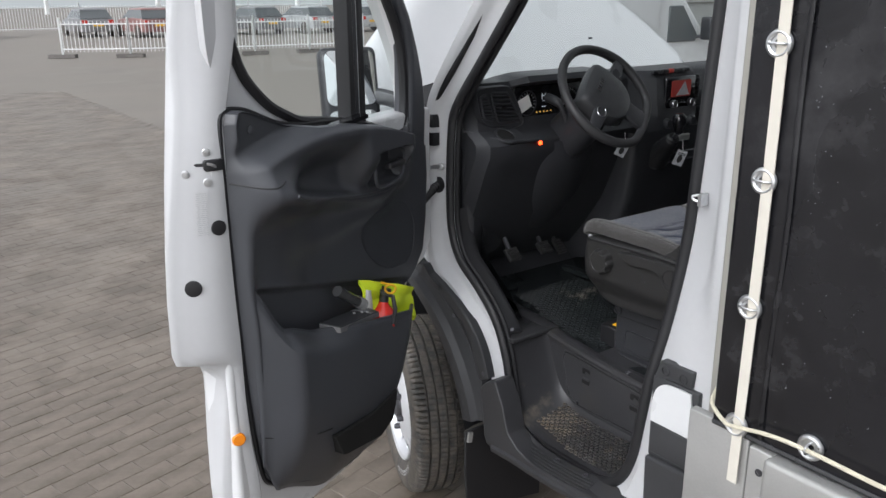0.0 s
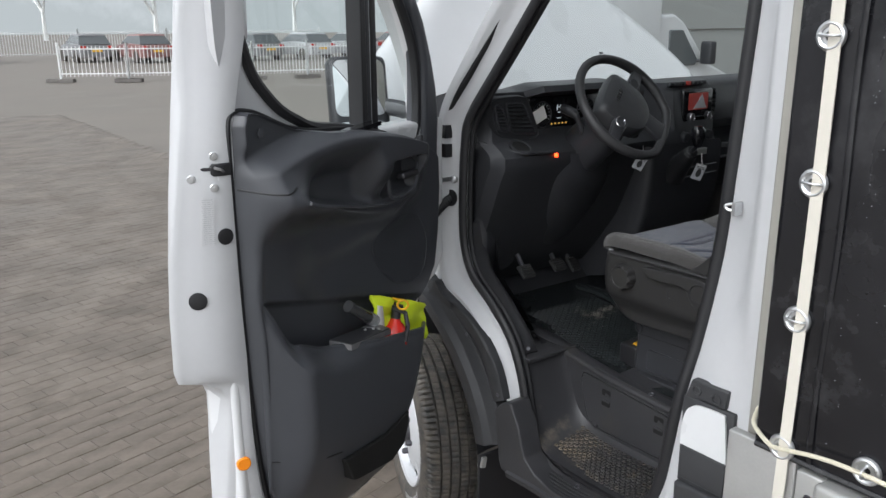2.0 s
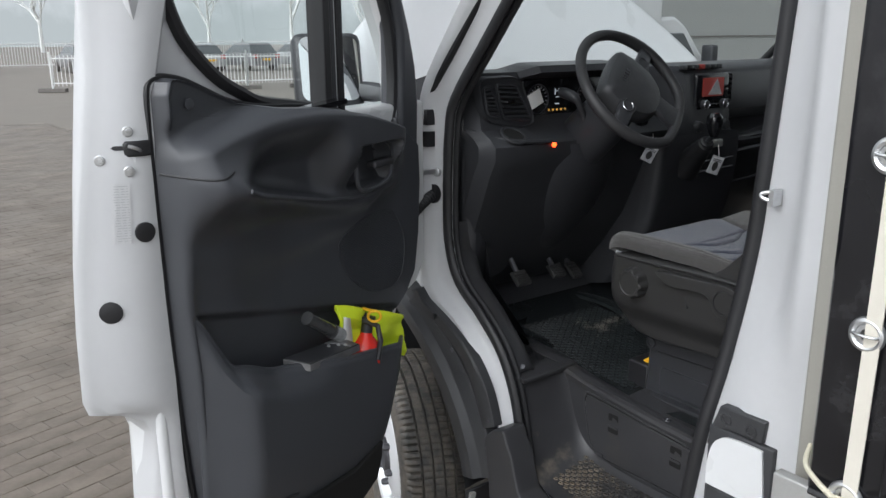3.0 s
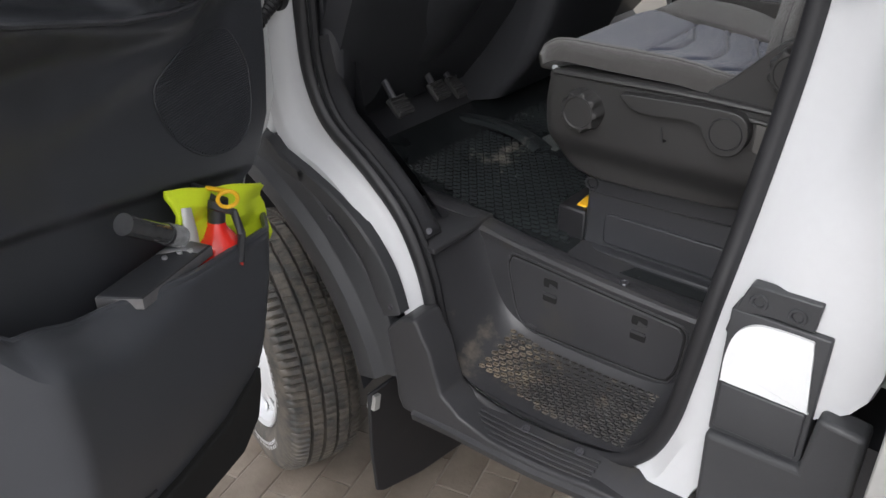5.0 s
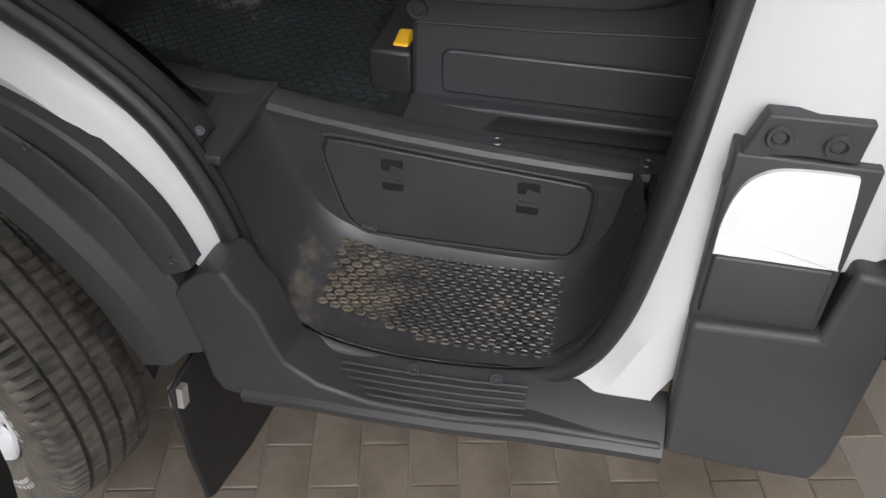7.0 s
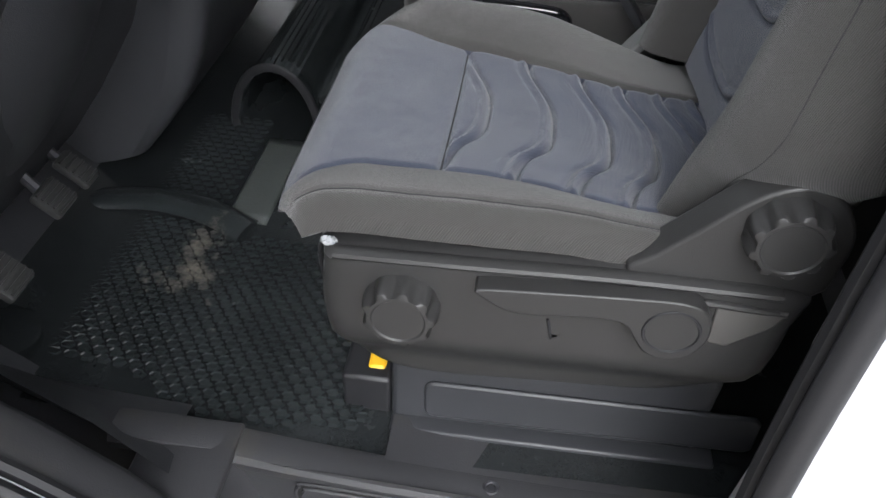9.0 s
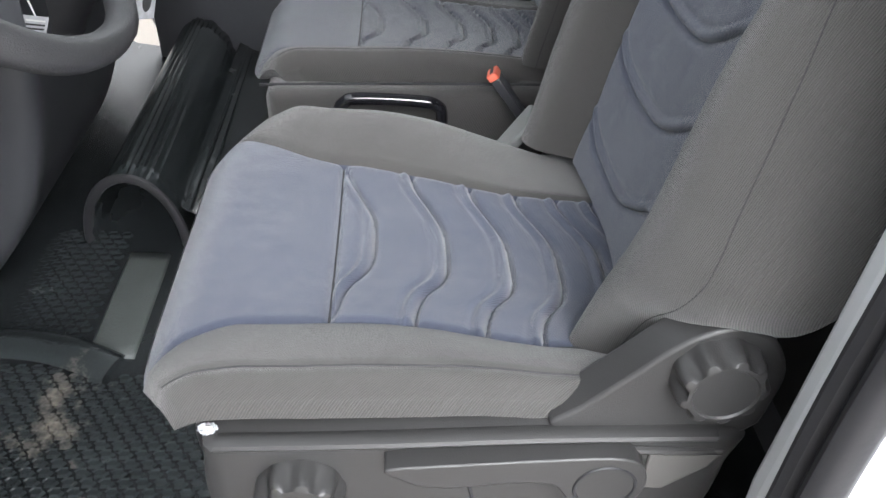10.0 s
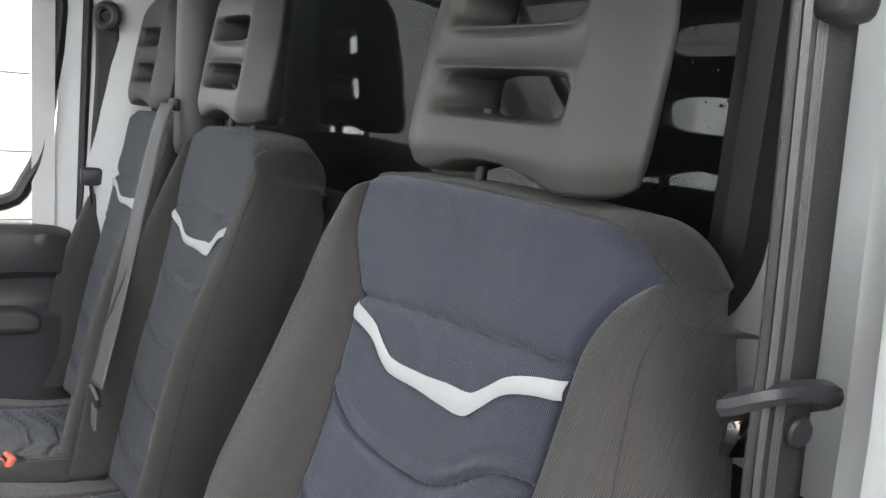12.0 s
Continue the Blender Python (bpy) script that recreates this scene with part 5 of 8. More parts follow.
# pocket wall standing off the lining
bm = bmesh.new()
rws = []
for j in range(73):
    u = 0.262 + (1.034 - 0.262) * j / 72
    wedge = min(1.0, max(0.0, (1.040 - u) / 0.088))
    rear = wedge * 0.75 + 0.25 * wedge * wedge * (3 - 2 * wedge)
    top = pocket_low(u)
    s = 0.555 + 0.35 * smoothstep(0.48, 0.26, u) ** 1.3 + 0.10 * smoothstep(0.75, 1.0, u) + 0.10 * smoothstep(0.985, 1.03, u)
    col = []
    for k in range(29):
        t = k / 28
        z = s + (top - s) * t
        front_u = float(np.interp(z, (0.565, 0.70, 0.784, 0.845, 0.917, 1.0), (0.419, 0.368, 0.318, 0.288, 0.251, 0.225)))
        side = rear * min(1.0, max(0.0, (u - front_u) / 0.165)) ** 0.9
        belly = 0.055 + 0.105 * side * (1 - (1 - min(1, t * 1.5)) ** 2.2)
        col.append(Vector((u, belly - 0.012 * t * side - 0.046 * side * smoothstep(0.88, 1.0, t) * smoothstep(0.62, 0.86, u), z)))
    rws.append(col)
loft(bm, rws)
pocket = part("pocket_wall", bm, DOORPLASTIC, door, "deep charcoal door pocket", mods=[("SOLIDIFY", {"thickness": 0.006, "offset": 1.0})])
bm = bmesh.new()
tube(bm, [Vector((rw[-1].x, rw[-1].y, rw[-1].z)) for rw in rws], 0.0065, 8)
part("pocket_rim", bm, DOORPLASTIC, pocket)
# Black plate on the pocket wall, in place of a recess's shade.
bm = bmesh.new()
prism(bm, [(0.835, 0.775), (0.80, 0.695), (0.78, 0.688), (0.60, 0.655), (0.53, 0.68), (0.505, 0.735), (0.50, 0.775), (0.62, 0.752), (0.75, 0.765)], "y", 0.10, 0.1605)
part("recess_shade", bm, SHADEBLACK, door, mods=[("BEVEL", {"width": 0.004, "segments": 2})])
bm = bmesh.new()
tube(bm, catmull([(1.03, 0.068, 0.845), (0.95, 0.12, 0.822), (0.90, 0.145, 0.813), (0.845, 0.156, 0.805)], 5), 0.0022, 6)
part("lining_joint", bm, RUBBER, door)
bm = bmesh.new()
tube(bm, [(u, panel_depth(u, z) + 0.0005, z) for u, z in ((1.056 - 0.008 * k, 1.556 - 0.010 * math.sin(k / 10 * math.pi)) for k in range(11))], 0.0024, 6)
part("lining_joint", bm, RUBBER, door)
# lip along the hand recess
bm = bmesh.new()
tube(bm, [(u, panel_depth(u, recess_low(u)) + 0.001, recess_low(u)) for u in (0.96 - 0.60 * k / 40 for k in range(41))], 0.0050, 8)
part("recess_lip", bm, DOORPLASTIC, door)
# door-pull lever and its rounded housing
bm = bmesh.new()
hp = catmull([(0.512, 0.115, 1.545), (0.42, 0.118, 1.552), (0.345, 0.105, 1.530), (0.330, 0.10, 1.490), (0.355, 0.105, 1.448), (0.43, 0.108, 1.432), (0.495, 0.108, 1.440), (0.506, 0.108, 1.50)], 5, True)
tube(bm, hp, 0.0055, 8, True, up=(0, 1, 0))
part("pull_housing", bm, DOORPLASTIC, door)
bm = rounded_box((0.335, 0.082, 1.478), (0.425, 0.110, 1.498), 0.006)
part("door_pull", bm, DARKMETAL, door, "dark grey door pull lever")
bm = bmesh.new()
box(bm, (0.50, 0.05, 1.640), (0.66, 0.085, 1.652), (0, 4, 0))
part("shelf_tray", bm, SCREEN, door)
bm = bmesh.new()
lathe(bm, [(0, 0.011), (0.012, 0.011), (0.02, 0.008), (0.021, 0.0005)], (0.285, 0.085, 1.572), "z", 12)
part("lock_knob", bm, BLACK, door)
bm = bmesh.new()
disc(bm, (0.99, 0.069, 1.68), 0.011, (0, 1, 0), 18, 0.002)
part("cap", bm, DOORPLASTIC, door)
# speaker grille: fine raised wires in a rounded patch
bm = bmesh.new()
SPK = [(0.300, 1.345), (0.40, 1.350), (0.49, 1.315), (0.505, 1.27), (0.475, 1.20), (0.40, 1.145), (0.30, 1.125), (0.235, 1.15), (0.215, 1.24), (0.25, 1.32)]
for i in range(48):
    z = 1.128 + (1.345 - 1.128) * (i + 0.5) / 48
    s = span(SPK, z)
    if s:
        tube(bm, [(s[0] + (s[1] - s[0]) * k / 8, panel_depth(s[0] + (s[1] - s[0]) * k / 8, z) + 0.002, z) for k in range(9)], 0.0013, 4)
tagged(part("speaker_grille", bm, DOORPLASTIC, door, "fine ribbed speaker grille", smooth=False), kind="stuff")
bm = bmesh.new()
tube(bm, [(p.x, panel_depth(p.x, p.z) + 0.002, p.z) for p in catmull([(u, 0, z) for u, z in SPK], 4, True)], 0.0014, 6, True, up=(0, 1, 0))
part("grille_rim", bm, DOORPLASTIC, door)

# mirror on its arms, turned away with the door
MIR = Matrix.Translation((0.008, -0.324, 1.645)) @ Matrix.Rotation(radians(138), 4, "Z") @ Matrix.Rotation(radians(-13), 4, "X")
bm = rounded_box((-0.108, -0.022, -0.17), (0.108, 0.06, 0.17), 0.028, 4)
bmesh.ops.transform(bm, matrix=MIR, verts=bm.verts)
mir = part("wing_mirror", bm, BLACK, door, "black wing mirror with two glasses")
for z0, z1 in ((-0.045, 0.153), (-0.152, -0.065)):
    bm = bmesh.new()
    prism(bm, rounded_poly((-0.092, z0), (0.092, z1), 0.028), "y", -0.0245, -0.015)
    bmesh.ops.transform(bm, matrix=MIR, verts=bm.verts)
    part("mirror_glass", bm, MIRROR, mir)
for z in (1.632, 1.475):
    bm = bmesh.new()
    tube(bm, catmull([(-0.065, -0.27, z), (-0.03, -0.19, z), (0.03, -0.10, z - 0.004), (0.11, -0.02, z - 0.006)], 5), 0.018, 8, flat=1.7)
    part("mirror_arm", bm, BLACK, mir)

# ---- dashboard ----
dash = thing("dashboard", (1.0, 0.0, 1.0), "black moulded van dashboard with radio, vents and switches", "dashboard")


def dash_profile(x):
    """Section of the dashboard at a place across the cab, from the windscreen over the top and down to the knees."""
    clus = smoothstep(0.30, 0.35, x) * smoothstep(0.80, 0.74, x)
    mid = smoothstep(0.92, 1.00, x) * smoothstep(1.30, 1.24, x)
    far = smoothstep(1.26, 1.34, x)
    end = 1 - smoothstep(0.12, 0.16, x)
    p = [(0.24, 1.585), (0.12, 1.66), (0.0, 1.690 + 0.01 * clus), (-0.08, 1.700 + 0.018 * clus), (-0.130 - 0.045 * clus - 0.06 * mid, 1.692 + 0.018 * clus), (-0.142 - 0.045 * clus - 0.07 * mid - 0.02 * far, 1.672 + 0.018 * clus),
         (-0.140 + 0.065 * clus - 0.08 * mid - 0.03 * far, 1.655), (-0.145 + 0.040 * clus - 0.085 * mid - 0.04 * far, 1.57), (-0.155 + 0.01 * clus - 0.085 * mid - 0.03 * far, 1.525), (-0.200 - 0.04 * mid + 0.09 * far, 1.500 - 0.02 * far), (-0.222 - 0.025 * mid + 0.09 * far, 1.480 - 0.03 * far), (-0.222 - 0.03 * mid + 0.0 * far, 1.44 - 0.03 * far),
         (-0.195 - 0.06 * mid - 0.02 * far, 1.39), (-0.16 - 0.08 * mid, 1.30), (-0.11 - 0.10 * mid, 1.18), (-0.02 - 0.10 * mid, 1.05), (0.06, 0.95)]
    return [Vector((x, y + 0.06 * end, z)) for y, z in p]


bm = bmesh.new()
xs = [0.125, 0.135, 0.15, 0.20, 0.26, 0.30, 0.325, 0.35, 0.45, 0.55, 0.65, 0.72, 0.76, 0.80, 0.86, 0.92, 0.96, 1.0, 1.1, 1.2, 1.24, 1.28, 1.32, 1.36, 1.5, 1.7, 1.85, 1.92, 1.95]
loft(bm, [dash_profile(x) for x in xs])
part("dash_moulding", bm, BLACK, dash, "black grained dashboard moulding")
bm = bmesh.new()
bm.faces.new([bm.verts.new(p + Vector((0.004, 0, 0))) for p in dash_profile(0.125)] + [bm.verts.new((0.13, 0.24, 0.95))])
part("dash_end", bm, BLACK, dash, smooth=False)
bm = bmesh.new()
loft(bm, [[Vector((0.125, -0.085, z)), Vector((0.15, -0.125, z)), Vector((0.22, -0.165 + 0.3 * max(0, 1.42 - z), z)), Vector((0.30, -0.17 + 0.32 * max(0, 1.45 - z), z)), Vector((0.38, -0.16 + 0.34 * max(0, 1.47 - z), z))] for z in (1.02, 1.15, 1.28, 1.40, 1.475)])
part("knee_panel", bm, BLACK, dash, mods=[("SUBSURF", {"levels": 2})])


def vent(x0, x1, z0, z1, y, name="air_vent", n=6, parent=dash):
    bm = bmesh.new()
    pts = [Vector((px, y, pz)) for px, pz in rounded_poly((x0, z0), (x1, z1), min(0.014, (x1 - x0) * 0.4))]
    tube(bm, pts, 0.0045, 8, True, up=(0, 1, 0))
    v = part(name, bm, BLACK, parent, "black slatted air vent")
    bm = bmesh.new()
    # Black sheet behind the slats paints the vent's inner shade.
    bm.faces.new([bm.verts.new(p + Vector((0, 0.004, 0))) for p in pts])
    part("vent_shade", bm, SHADEBLACK, v)
    for k in range(n):
        z = z0 + (z1 - z0) * (k + 0.7) / (n + 0.4)
        bm = bmesh.new()
        box(bm, (x0 + 0.003, y - 0.006, z - 0.0035), (x1 - 0.003, y + 0.006, z + 0.0035), (25, 0, 0))
        part("slat", bm, BLACK, v)
    return v


def slanted_vent(tl, tr, br, bl, y, n):
    """An air vent with four free corners (x, z): rounded rim, black sheet for the shade inside, slats and two upright
    vanes.
    """
    q = [Vector((x, y, z)) for x, z in (tl, tr, br, bl)]
    rim = []
    for k in range(4):
        a, b, c = q[k - 1], q[k], q[(k + 1) % 4]
        p0, p1 = b + (a - b).normalized() * 0.012, b + (c - b).normalized() * 0.012
        rim += [p0, p0.lerp(b, 0.6).lerp(p1.lerp(b, 0.6), 0.5), p1]
    bm = bmesh.new()
    tube(bm, rim, 0.0045, 8, True, up=(0, 1, 0))
    v = part("air_vent", bm, BLACK, dash, "black slatted air vent")
    bm = bmesh.new()
    bm.faces.new([bm.verts.new(p + Vector((0, 0.004, 0))) for p in rim])
    part("vent_shade", bm, SHADEBLACK, v)
    for k in range(n):
        t = (k + 0.7) / (n + 0.4)
        a, b = q[0].lerp(q[3], t), q[1].lerp(q[2], t)
        bm = bmesh.new()
        loft(bm, [[e + Vector((0, dy, dz)) for dy, dz in ((-0.007, -0.002), (-0.006, 0.002), (0.004, 0.006), (0.004, 0.002))] for e in (a.lerp(b, 0.05), a.lerp(b, 0.95))], close_u=True, caps=True)
        part("slat", bm, BLACK, v)
    return v


bm = bmesh.new()
POD = [p for p in catmull([(0.134, 0, 1.672), (0.20, 0, 1.682), (0.285, 0, 1.676), (0.318, 0, 1.630), (0.352, 0, 1.560), (0.350, 0, 1.532), (0.28, 0, 1.528), (0.20, 0, 1.540), (0.160, 0, 1.562), (0.142, 0, 1.610)], 4, True)]
loft(bm, [[Vector((0.24 + (p.x - 0.24) * k, y, 1.605 + (p.z - 1.605) * k)) for p in POD] for y, k in ((-0.13, 1.03), (-0.150, 1.0), (-0.156, 0.965), (-0.152, 0.93), (-0.151, 0.02))], close_u=True)
part("vent_pod", bm, BLACK, dash, "raised black air vent surround")
slanted_vent((0.148, 1.652), (0.177, 1.656), (0.214, 1.562), (0.168, 1.572), -0.156, 7)
v = slanted_vent((0.194, 1.660), (0.272, 1.656), (0.338, 1.548), (0.228, 1.556), -0.158, 7)
bm = bmesh.new()
box(bm, (0.235, -0.168, 1.604), (0.262, -0.158, 1.611))
part("vent_tab", bm, CHROME, v)
vent(1.262, 1.290, 1.55, 1.66, -0.205)
vent(1.86, 1.92, 1.53, 1.62, -0.185)
# instrument cluster
bm = rounded_box((0.335, -0.118, 1.545), (0.735, -0.095, 1.672), 0.01)
clus = part("instrument_panel", bm, SCREEN, dash, "dark instrument cluster with lit symbols")
for cx in (0.40, 0.62):
    bm = bmesh.new()
    ring(bm, (cx, -0.120, 1.605), 0.045, 0.0025, (0, -1, 0), 32, 6)
    part("gauge_ring", bm, DARKMETAL, clus)
    for k in range(13):
        a = radians(-30 + k * 20)
        bm = bmesh.new()
        c = Vector((cx + 0.036 * math.cos(a), -0.1195, 1.605 + 0.036 * math.sin(a)))
        box(bm, c - Vector((0.001, 0.0005, 0.004)), c + Vector((0.001, 0.0005, 0.004)), (0, 90 - math.degrees(a), 0))
        part("gauge_tick", bm, PAPERGREY, clus)
bm = bmesh.new()
for x, z, w, h in ((0.478, 1.625, 0.014, 0.003), (0.478, 1.606, 0.014, 0.003), (0.473, 1.615, 0.003, 0.02), (0.489, 1.615, 0.003, 0.02), (0.474, 1.585, 0.02, 0.003)):
    box(bm, (x, -0.1205, z), (x + w, -0.1195, z + h))
part("display_mark", bm, WHITEGLOW, clus)
bm = bmesh.new()
for k in range(5):
    box(bm, (0.445 + k * 0.018, -0.1205, 1.565), (0.452 + k * 0.018, -0.1195, 1.571))
part("warning_light", bm, AMBERGLOW, clus)
bm = bmesh.new()
box(bm, (0.335, -0.152, 1.585), (0.388, -0.149, 1.632), (0, -24, 0))
note = solo("paper_note", bm, PAPER, "small white paper note stuck on the instruments", "note", smooth=False)
# warning lamp, cup holder, lower switches
bm = bmesh.new()
disc(bm, (0.374, -0.226, 1.474), 0.0075, (0, -1, 0), 16, 0.003)
part("warning_lamp", bm, REDLIGHT, dash, "glowing red switch lamp")
bm = bmesh.new()
ring(bm, (0.238, -0.190, 1.509), 0.038, 0.006, (0, -0.49, 0.87), 28, 8)
cup = part("cup_holder", bm, BLACK, dash, "round cup holder")
bm = bmesh.new()
# Black disc laid in the ring as the cup holder's shade.
disc(bm, (0.238, -0.190, 1.509), 0.036, (0, -0.49, 0.87), 28, 0.003)
part("cup_shade", bm, SHADEBLACK, cup)
bm = bmesh.new()
ring(bm, (1.86, -0.19, 1.44), 0.036, 0.006, (0, -0.25, 1), 28, 8)
part("cup_holder", bm, BLACK, dash)
# rolled edge of the lower shelf
bm = bmesh.new()
tube(bm, catmull([(0.128, -0.095, 1.528), (0.165, -0.160, 1.508), (0.215, -0.205, 1.496), (0.29, -0.226, 1.490), (0.36, -0.228, 1.488)], 5), 0.0075, 8)
part("shelf_roll", bm, BLACK, dash)
# radio and switches
bm = rounded_box((1.045, -0.238, 1.535), (1.235, -0.200, 1.665), 0.012)
radio = part("radio", bm, SCREEN, dash, "glossy black radio with lit red screen")
bm = bmesh.new()
prism(bm, rounded_poly((1.075, 1.585), (1.195, 1.650), 0.006), "y", -0.2405, -0.237)
part("radio_screen", bm, REDSCREEN, radio)
# Grey triangle painted on in place of a reflection on the screen.
bm = bmesh.new()
prism(bm, [(1.105, 1.590), (1.185, 1.590), (1.155, 1.645)], "y", -0.2415, -0.2395)
part("painted_glare", bm, PAPERGREY, radio)
for x in (1.085, 1.195):
    bm = bmesh.new()
    lathe(bm, [(0, 0.016), (-0.016, 0.015), (-0.018, 0.012), (-0.018, 0.0005)], (x, -0.238, 1.558), "y", 24)
    k = part("radio_knob", bm, BLACK, radio)
    bm = bmesh.new()
    ring(bm, (x, -0.255, 1.558), 0.0145, 0.0018, (0, -1, 0), 24, 6)
    part("knob_ring", bm, CHROME, k)
bm = bmesh.new()
box(bm, (1.105, -0.2415, 1.556), (1.175, -0.238, 1.560))
part("radio_line", bm, CHROME, radio)
for k in range(7):
    bm = rounded_box((0.985 + k * 0.033, -0.218, 1.680), (1.012 + k * 0.033, -0.200, 1.696), 0.003)
    part("switch", bm, REDSCREEN if k == 3 else BLACK, dash)
for k in range(3):
    bm = bmesh.new()
    lathe(bm, [(0, 0.021), (-0.018, 0.020), (-0.022, 0.016), (-0.022, 0.0005)], (1.05 + k * 0.075, -0.242, 1.482), "y", 24)
    part("heater_knob", bm, BLACK, dash)
bm = rounded_box((1.07, -0.268, 1.405), (1.18, -0.245, 1.432), 0.004)
part("console_panel", bm, ALU, dash)
for z in (1.36, 1.325):
    bm = bmesh.new()
    tube(bm, [(0.98, -0.272, z), (1.24, -0.272, z + 0.004)], 0.003, 6)
    part("console_groove", bm, DARKMETAL, dash)
bm = bmesh.new()
loft(bm, [[Vector((x, y + dy, z + dz)) for x, y, z in ((1.31, -0.180, 1.412), (1.45, -0.200, 1.420), (1.70, -0.205, 1.440), (1.93, -0.190, 1.450))] for dy, dz in ((0.05, 0.012), (-0.004, 0.008), (-0.012, 0.0), (-0.004, -0.014), (0.04, -0.018))])
part("shelf_lip", bm, BLACK, dash, "rounded black shelf lip")
bm = bmesh.new()
loft(bm, [[Vector((x, y + dy, z + dz)) for x, y, z in ((1.31, -0.205, 1.365), (1.45, -0.225, 1.378), (1.70, -0.235, 1.398), (1.93, -0.22, 1.41))] for dy, dz in ((0.05, 0.004), (-0.004, 0.006), (-0.010, 0.0), (-0.004, -0.014), (0.05, -0.022))])
part("shelf_lip", bm, BLACK, dash)
bm = bmesh.new()
tube(bm, catmull([(1.31, -0.200, 1.245), (1.45, -0.225, 1.262), (1.70, -0.235, 1.285), (1.93, -0.22, 1.30)], 4), 0.006, 8)
part("shelf_edge", bm, BLACK, dash)
# centre console down to the floor
bm = bmesh.new()
loft(bm, [[Vector((x, y, z)) for y, z in ((-0.255, 1.46), (-0.258, 1.36), (-0.24, 1.22), (-0.205, 1.10), (-0.15, 1.00), (-0.06, 0.90))] for x in (0.84, 0.87, 1.0, 1.15, 1.26, 1.29)])
loft(bm, [[Vector((0.84, -0.255, 1.46)), Vector((0.84, -0.258, 1.36)), Vector((0.84, -0.24, 1.22)), Vector((0.84, -0.205, 1.10)), Vector((0.84, -0.15, 1.00)), Vector((0.84, -0.06, 0.90))], [Vector((0.82, 0.1, 1.46)), Vector((0.82, 0.1, 1.36)), Vector((0.82, 0.1, 1.22)), Vector((0.82, 0.12, 1.08)), Vector((0.82, 0.12, 0.96)), Vector((0.82, 0.12, 0.86))]])
part("centre_console", bm, BLACK, dash, "black centre console", mods=[("SUBSURF", {"levels": 2})])
# column shroud over the driver's knees
bm = bmesh.new()
loft(bm, [[Vector((x, y + dy, z)) for x, dy in ((0.36, 0.06), (0.42, 0.0), (0.54, -0.03), (0.66, 0.0), (0.74, 0.05), (0.84, 0.08))] for y, z in ((-0.22, 1.47), (-0.215, 1.38), (-0.17, 1.28), (-0.10, 1.17), (-0.02, 1.07), (0.10, 0.99))])
part("knee_shroud", bm, BLACK, dash, mods=[("SUBSURF", {"levels": 2})])
# gear lever
gear = thing("gear_lever", (0.98, -0.30, 1.36), "black gear lever with leather boot and hanging tag", "gear lever")
bm = bmesh.new()
lathe(bm, [(-0.045, 0.011), (-0.03, 0.018), (0.0, 0.027), (0.022, 0.026), (0.034, 0.016), (0.036, 0.0005)], (0.952, -0.385, 1.512), "z", 24)
part("knob", bm, SCREEN, gear)
bm = bmesh.new()
ring(bm, (0.952, -0.392, 1.53), 0.016, 0.0025, (-0.3, -0.5, 0.8), 20, 6)
part("knob_ring", bm, CHROME, gear)
bm = bmesh.new()
tube(bm, [(0.955, -0.38, 1.47), (0.985, -0.30, 1.40)], 0.009, 10)
part("shaft", bm, BLACK, gear)
bm = bmesh.new()
pts = catmull([(0.965, -0.355, 1.45), (0.975, -0.33, 1.425), (0.99, -0.28, 1.38), (1.0, -0.24, 1.34)], 5)
tube(bm, pts, [0.018 + 0.035 * i / (len(pts) - 1) + 0.003 * (i % 2) for i in range(len(pts))], 16)
part("boot", bm, RUBBER, gear)

# steering wheel and column
wheelc = Vector((0.545, -0.378, 1.645))
tilt = radians(37)
wn_ = Vector((0, -math.cos(tilt), math.sin(tilt)))
wu = Vector((0, math.sin(tilt), math.cos(tilt)))
wx = Vector((1, 0, 0))
steer = thing("steering_wheel", wheelc, "black multifunction van steering wheel", "steering wheel")


def on_column(a, b, h=0.0):
    return wheelc + wx * a + wu * b + wn_ * h


WHEEL_TURN = radians(42)


def on_wheel(a, b, h=0.0):
    """A place on the wheel, which stands turned to the left."""
    return on_column(a * math.cos(WHEEL_TURN) - b * math.sin(WHEEL_TURN), a * math.sin(WHEEL_TURN) + b * math.cos(WHEEL_TURN), h)


bm = bmesh.new()
rows = []
for j in range(56):
    a = 2 * math.pi * j / 56
    fat = 0.0158 + 0.0018 * max(0, math.cos(2 * a)) ** 2
    flatb = 1.0 if math.sin(a) > -0.82 else 1.0 - 0.10 * (-math.sin(a) - 0.82) / 0.18
    rows.append([on_wheel((0.192 + fat * math.cos(b)) * math.cos(a), (0.192 + fat * math.cos(b)) * math.sin(a) * flatb, fat * 1.05 * math.sin(b)) for b in (2 * math.pi * k / 12 for k in range(12))])
loft(bm, rows, close_u=True, close_v=True)
part("rim", bm, surf("black_wheel_leather", (0.03, 0.03, 0.032), 0.5, bump=0.4, fine=500), steer)
bm = bmesh.new()
pad = [(-0.075, 0.05), (-0.055, 0.072), (0.055, 0.072), (0.075, 0.05), (0.078, -0.01), (0.055, -0.055), (0.02, -0.075), (-0.02, -0.075), (-0.055, -0.055), (-0.078, -0.01)]
rows = []
for s, h in ((1.08, -0.03), (1.08, -0.005), (1.0, 0.012), (0.8, 0.022), (0.4, 0.026), (0.02, 0.027)):
    rows.append([on_wheel(p.x * s * 1.28, p.y * s * 1.22, h) for p in catmull([(a, b, 0) for a, b in pad], 3, True)])
loft(bm, rows, close_u=True)
part("airbag_pad", bm, surf("grey_airbag_plastic", (0.034, 0.035, 0.038), 0.42, bump=0.3, fine=600), steer)
bm = bmesh.new()
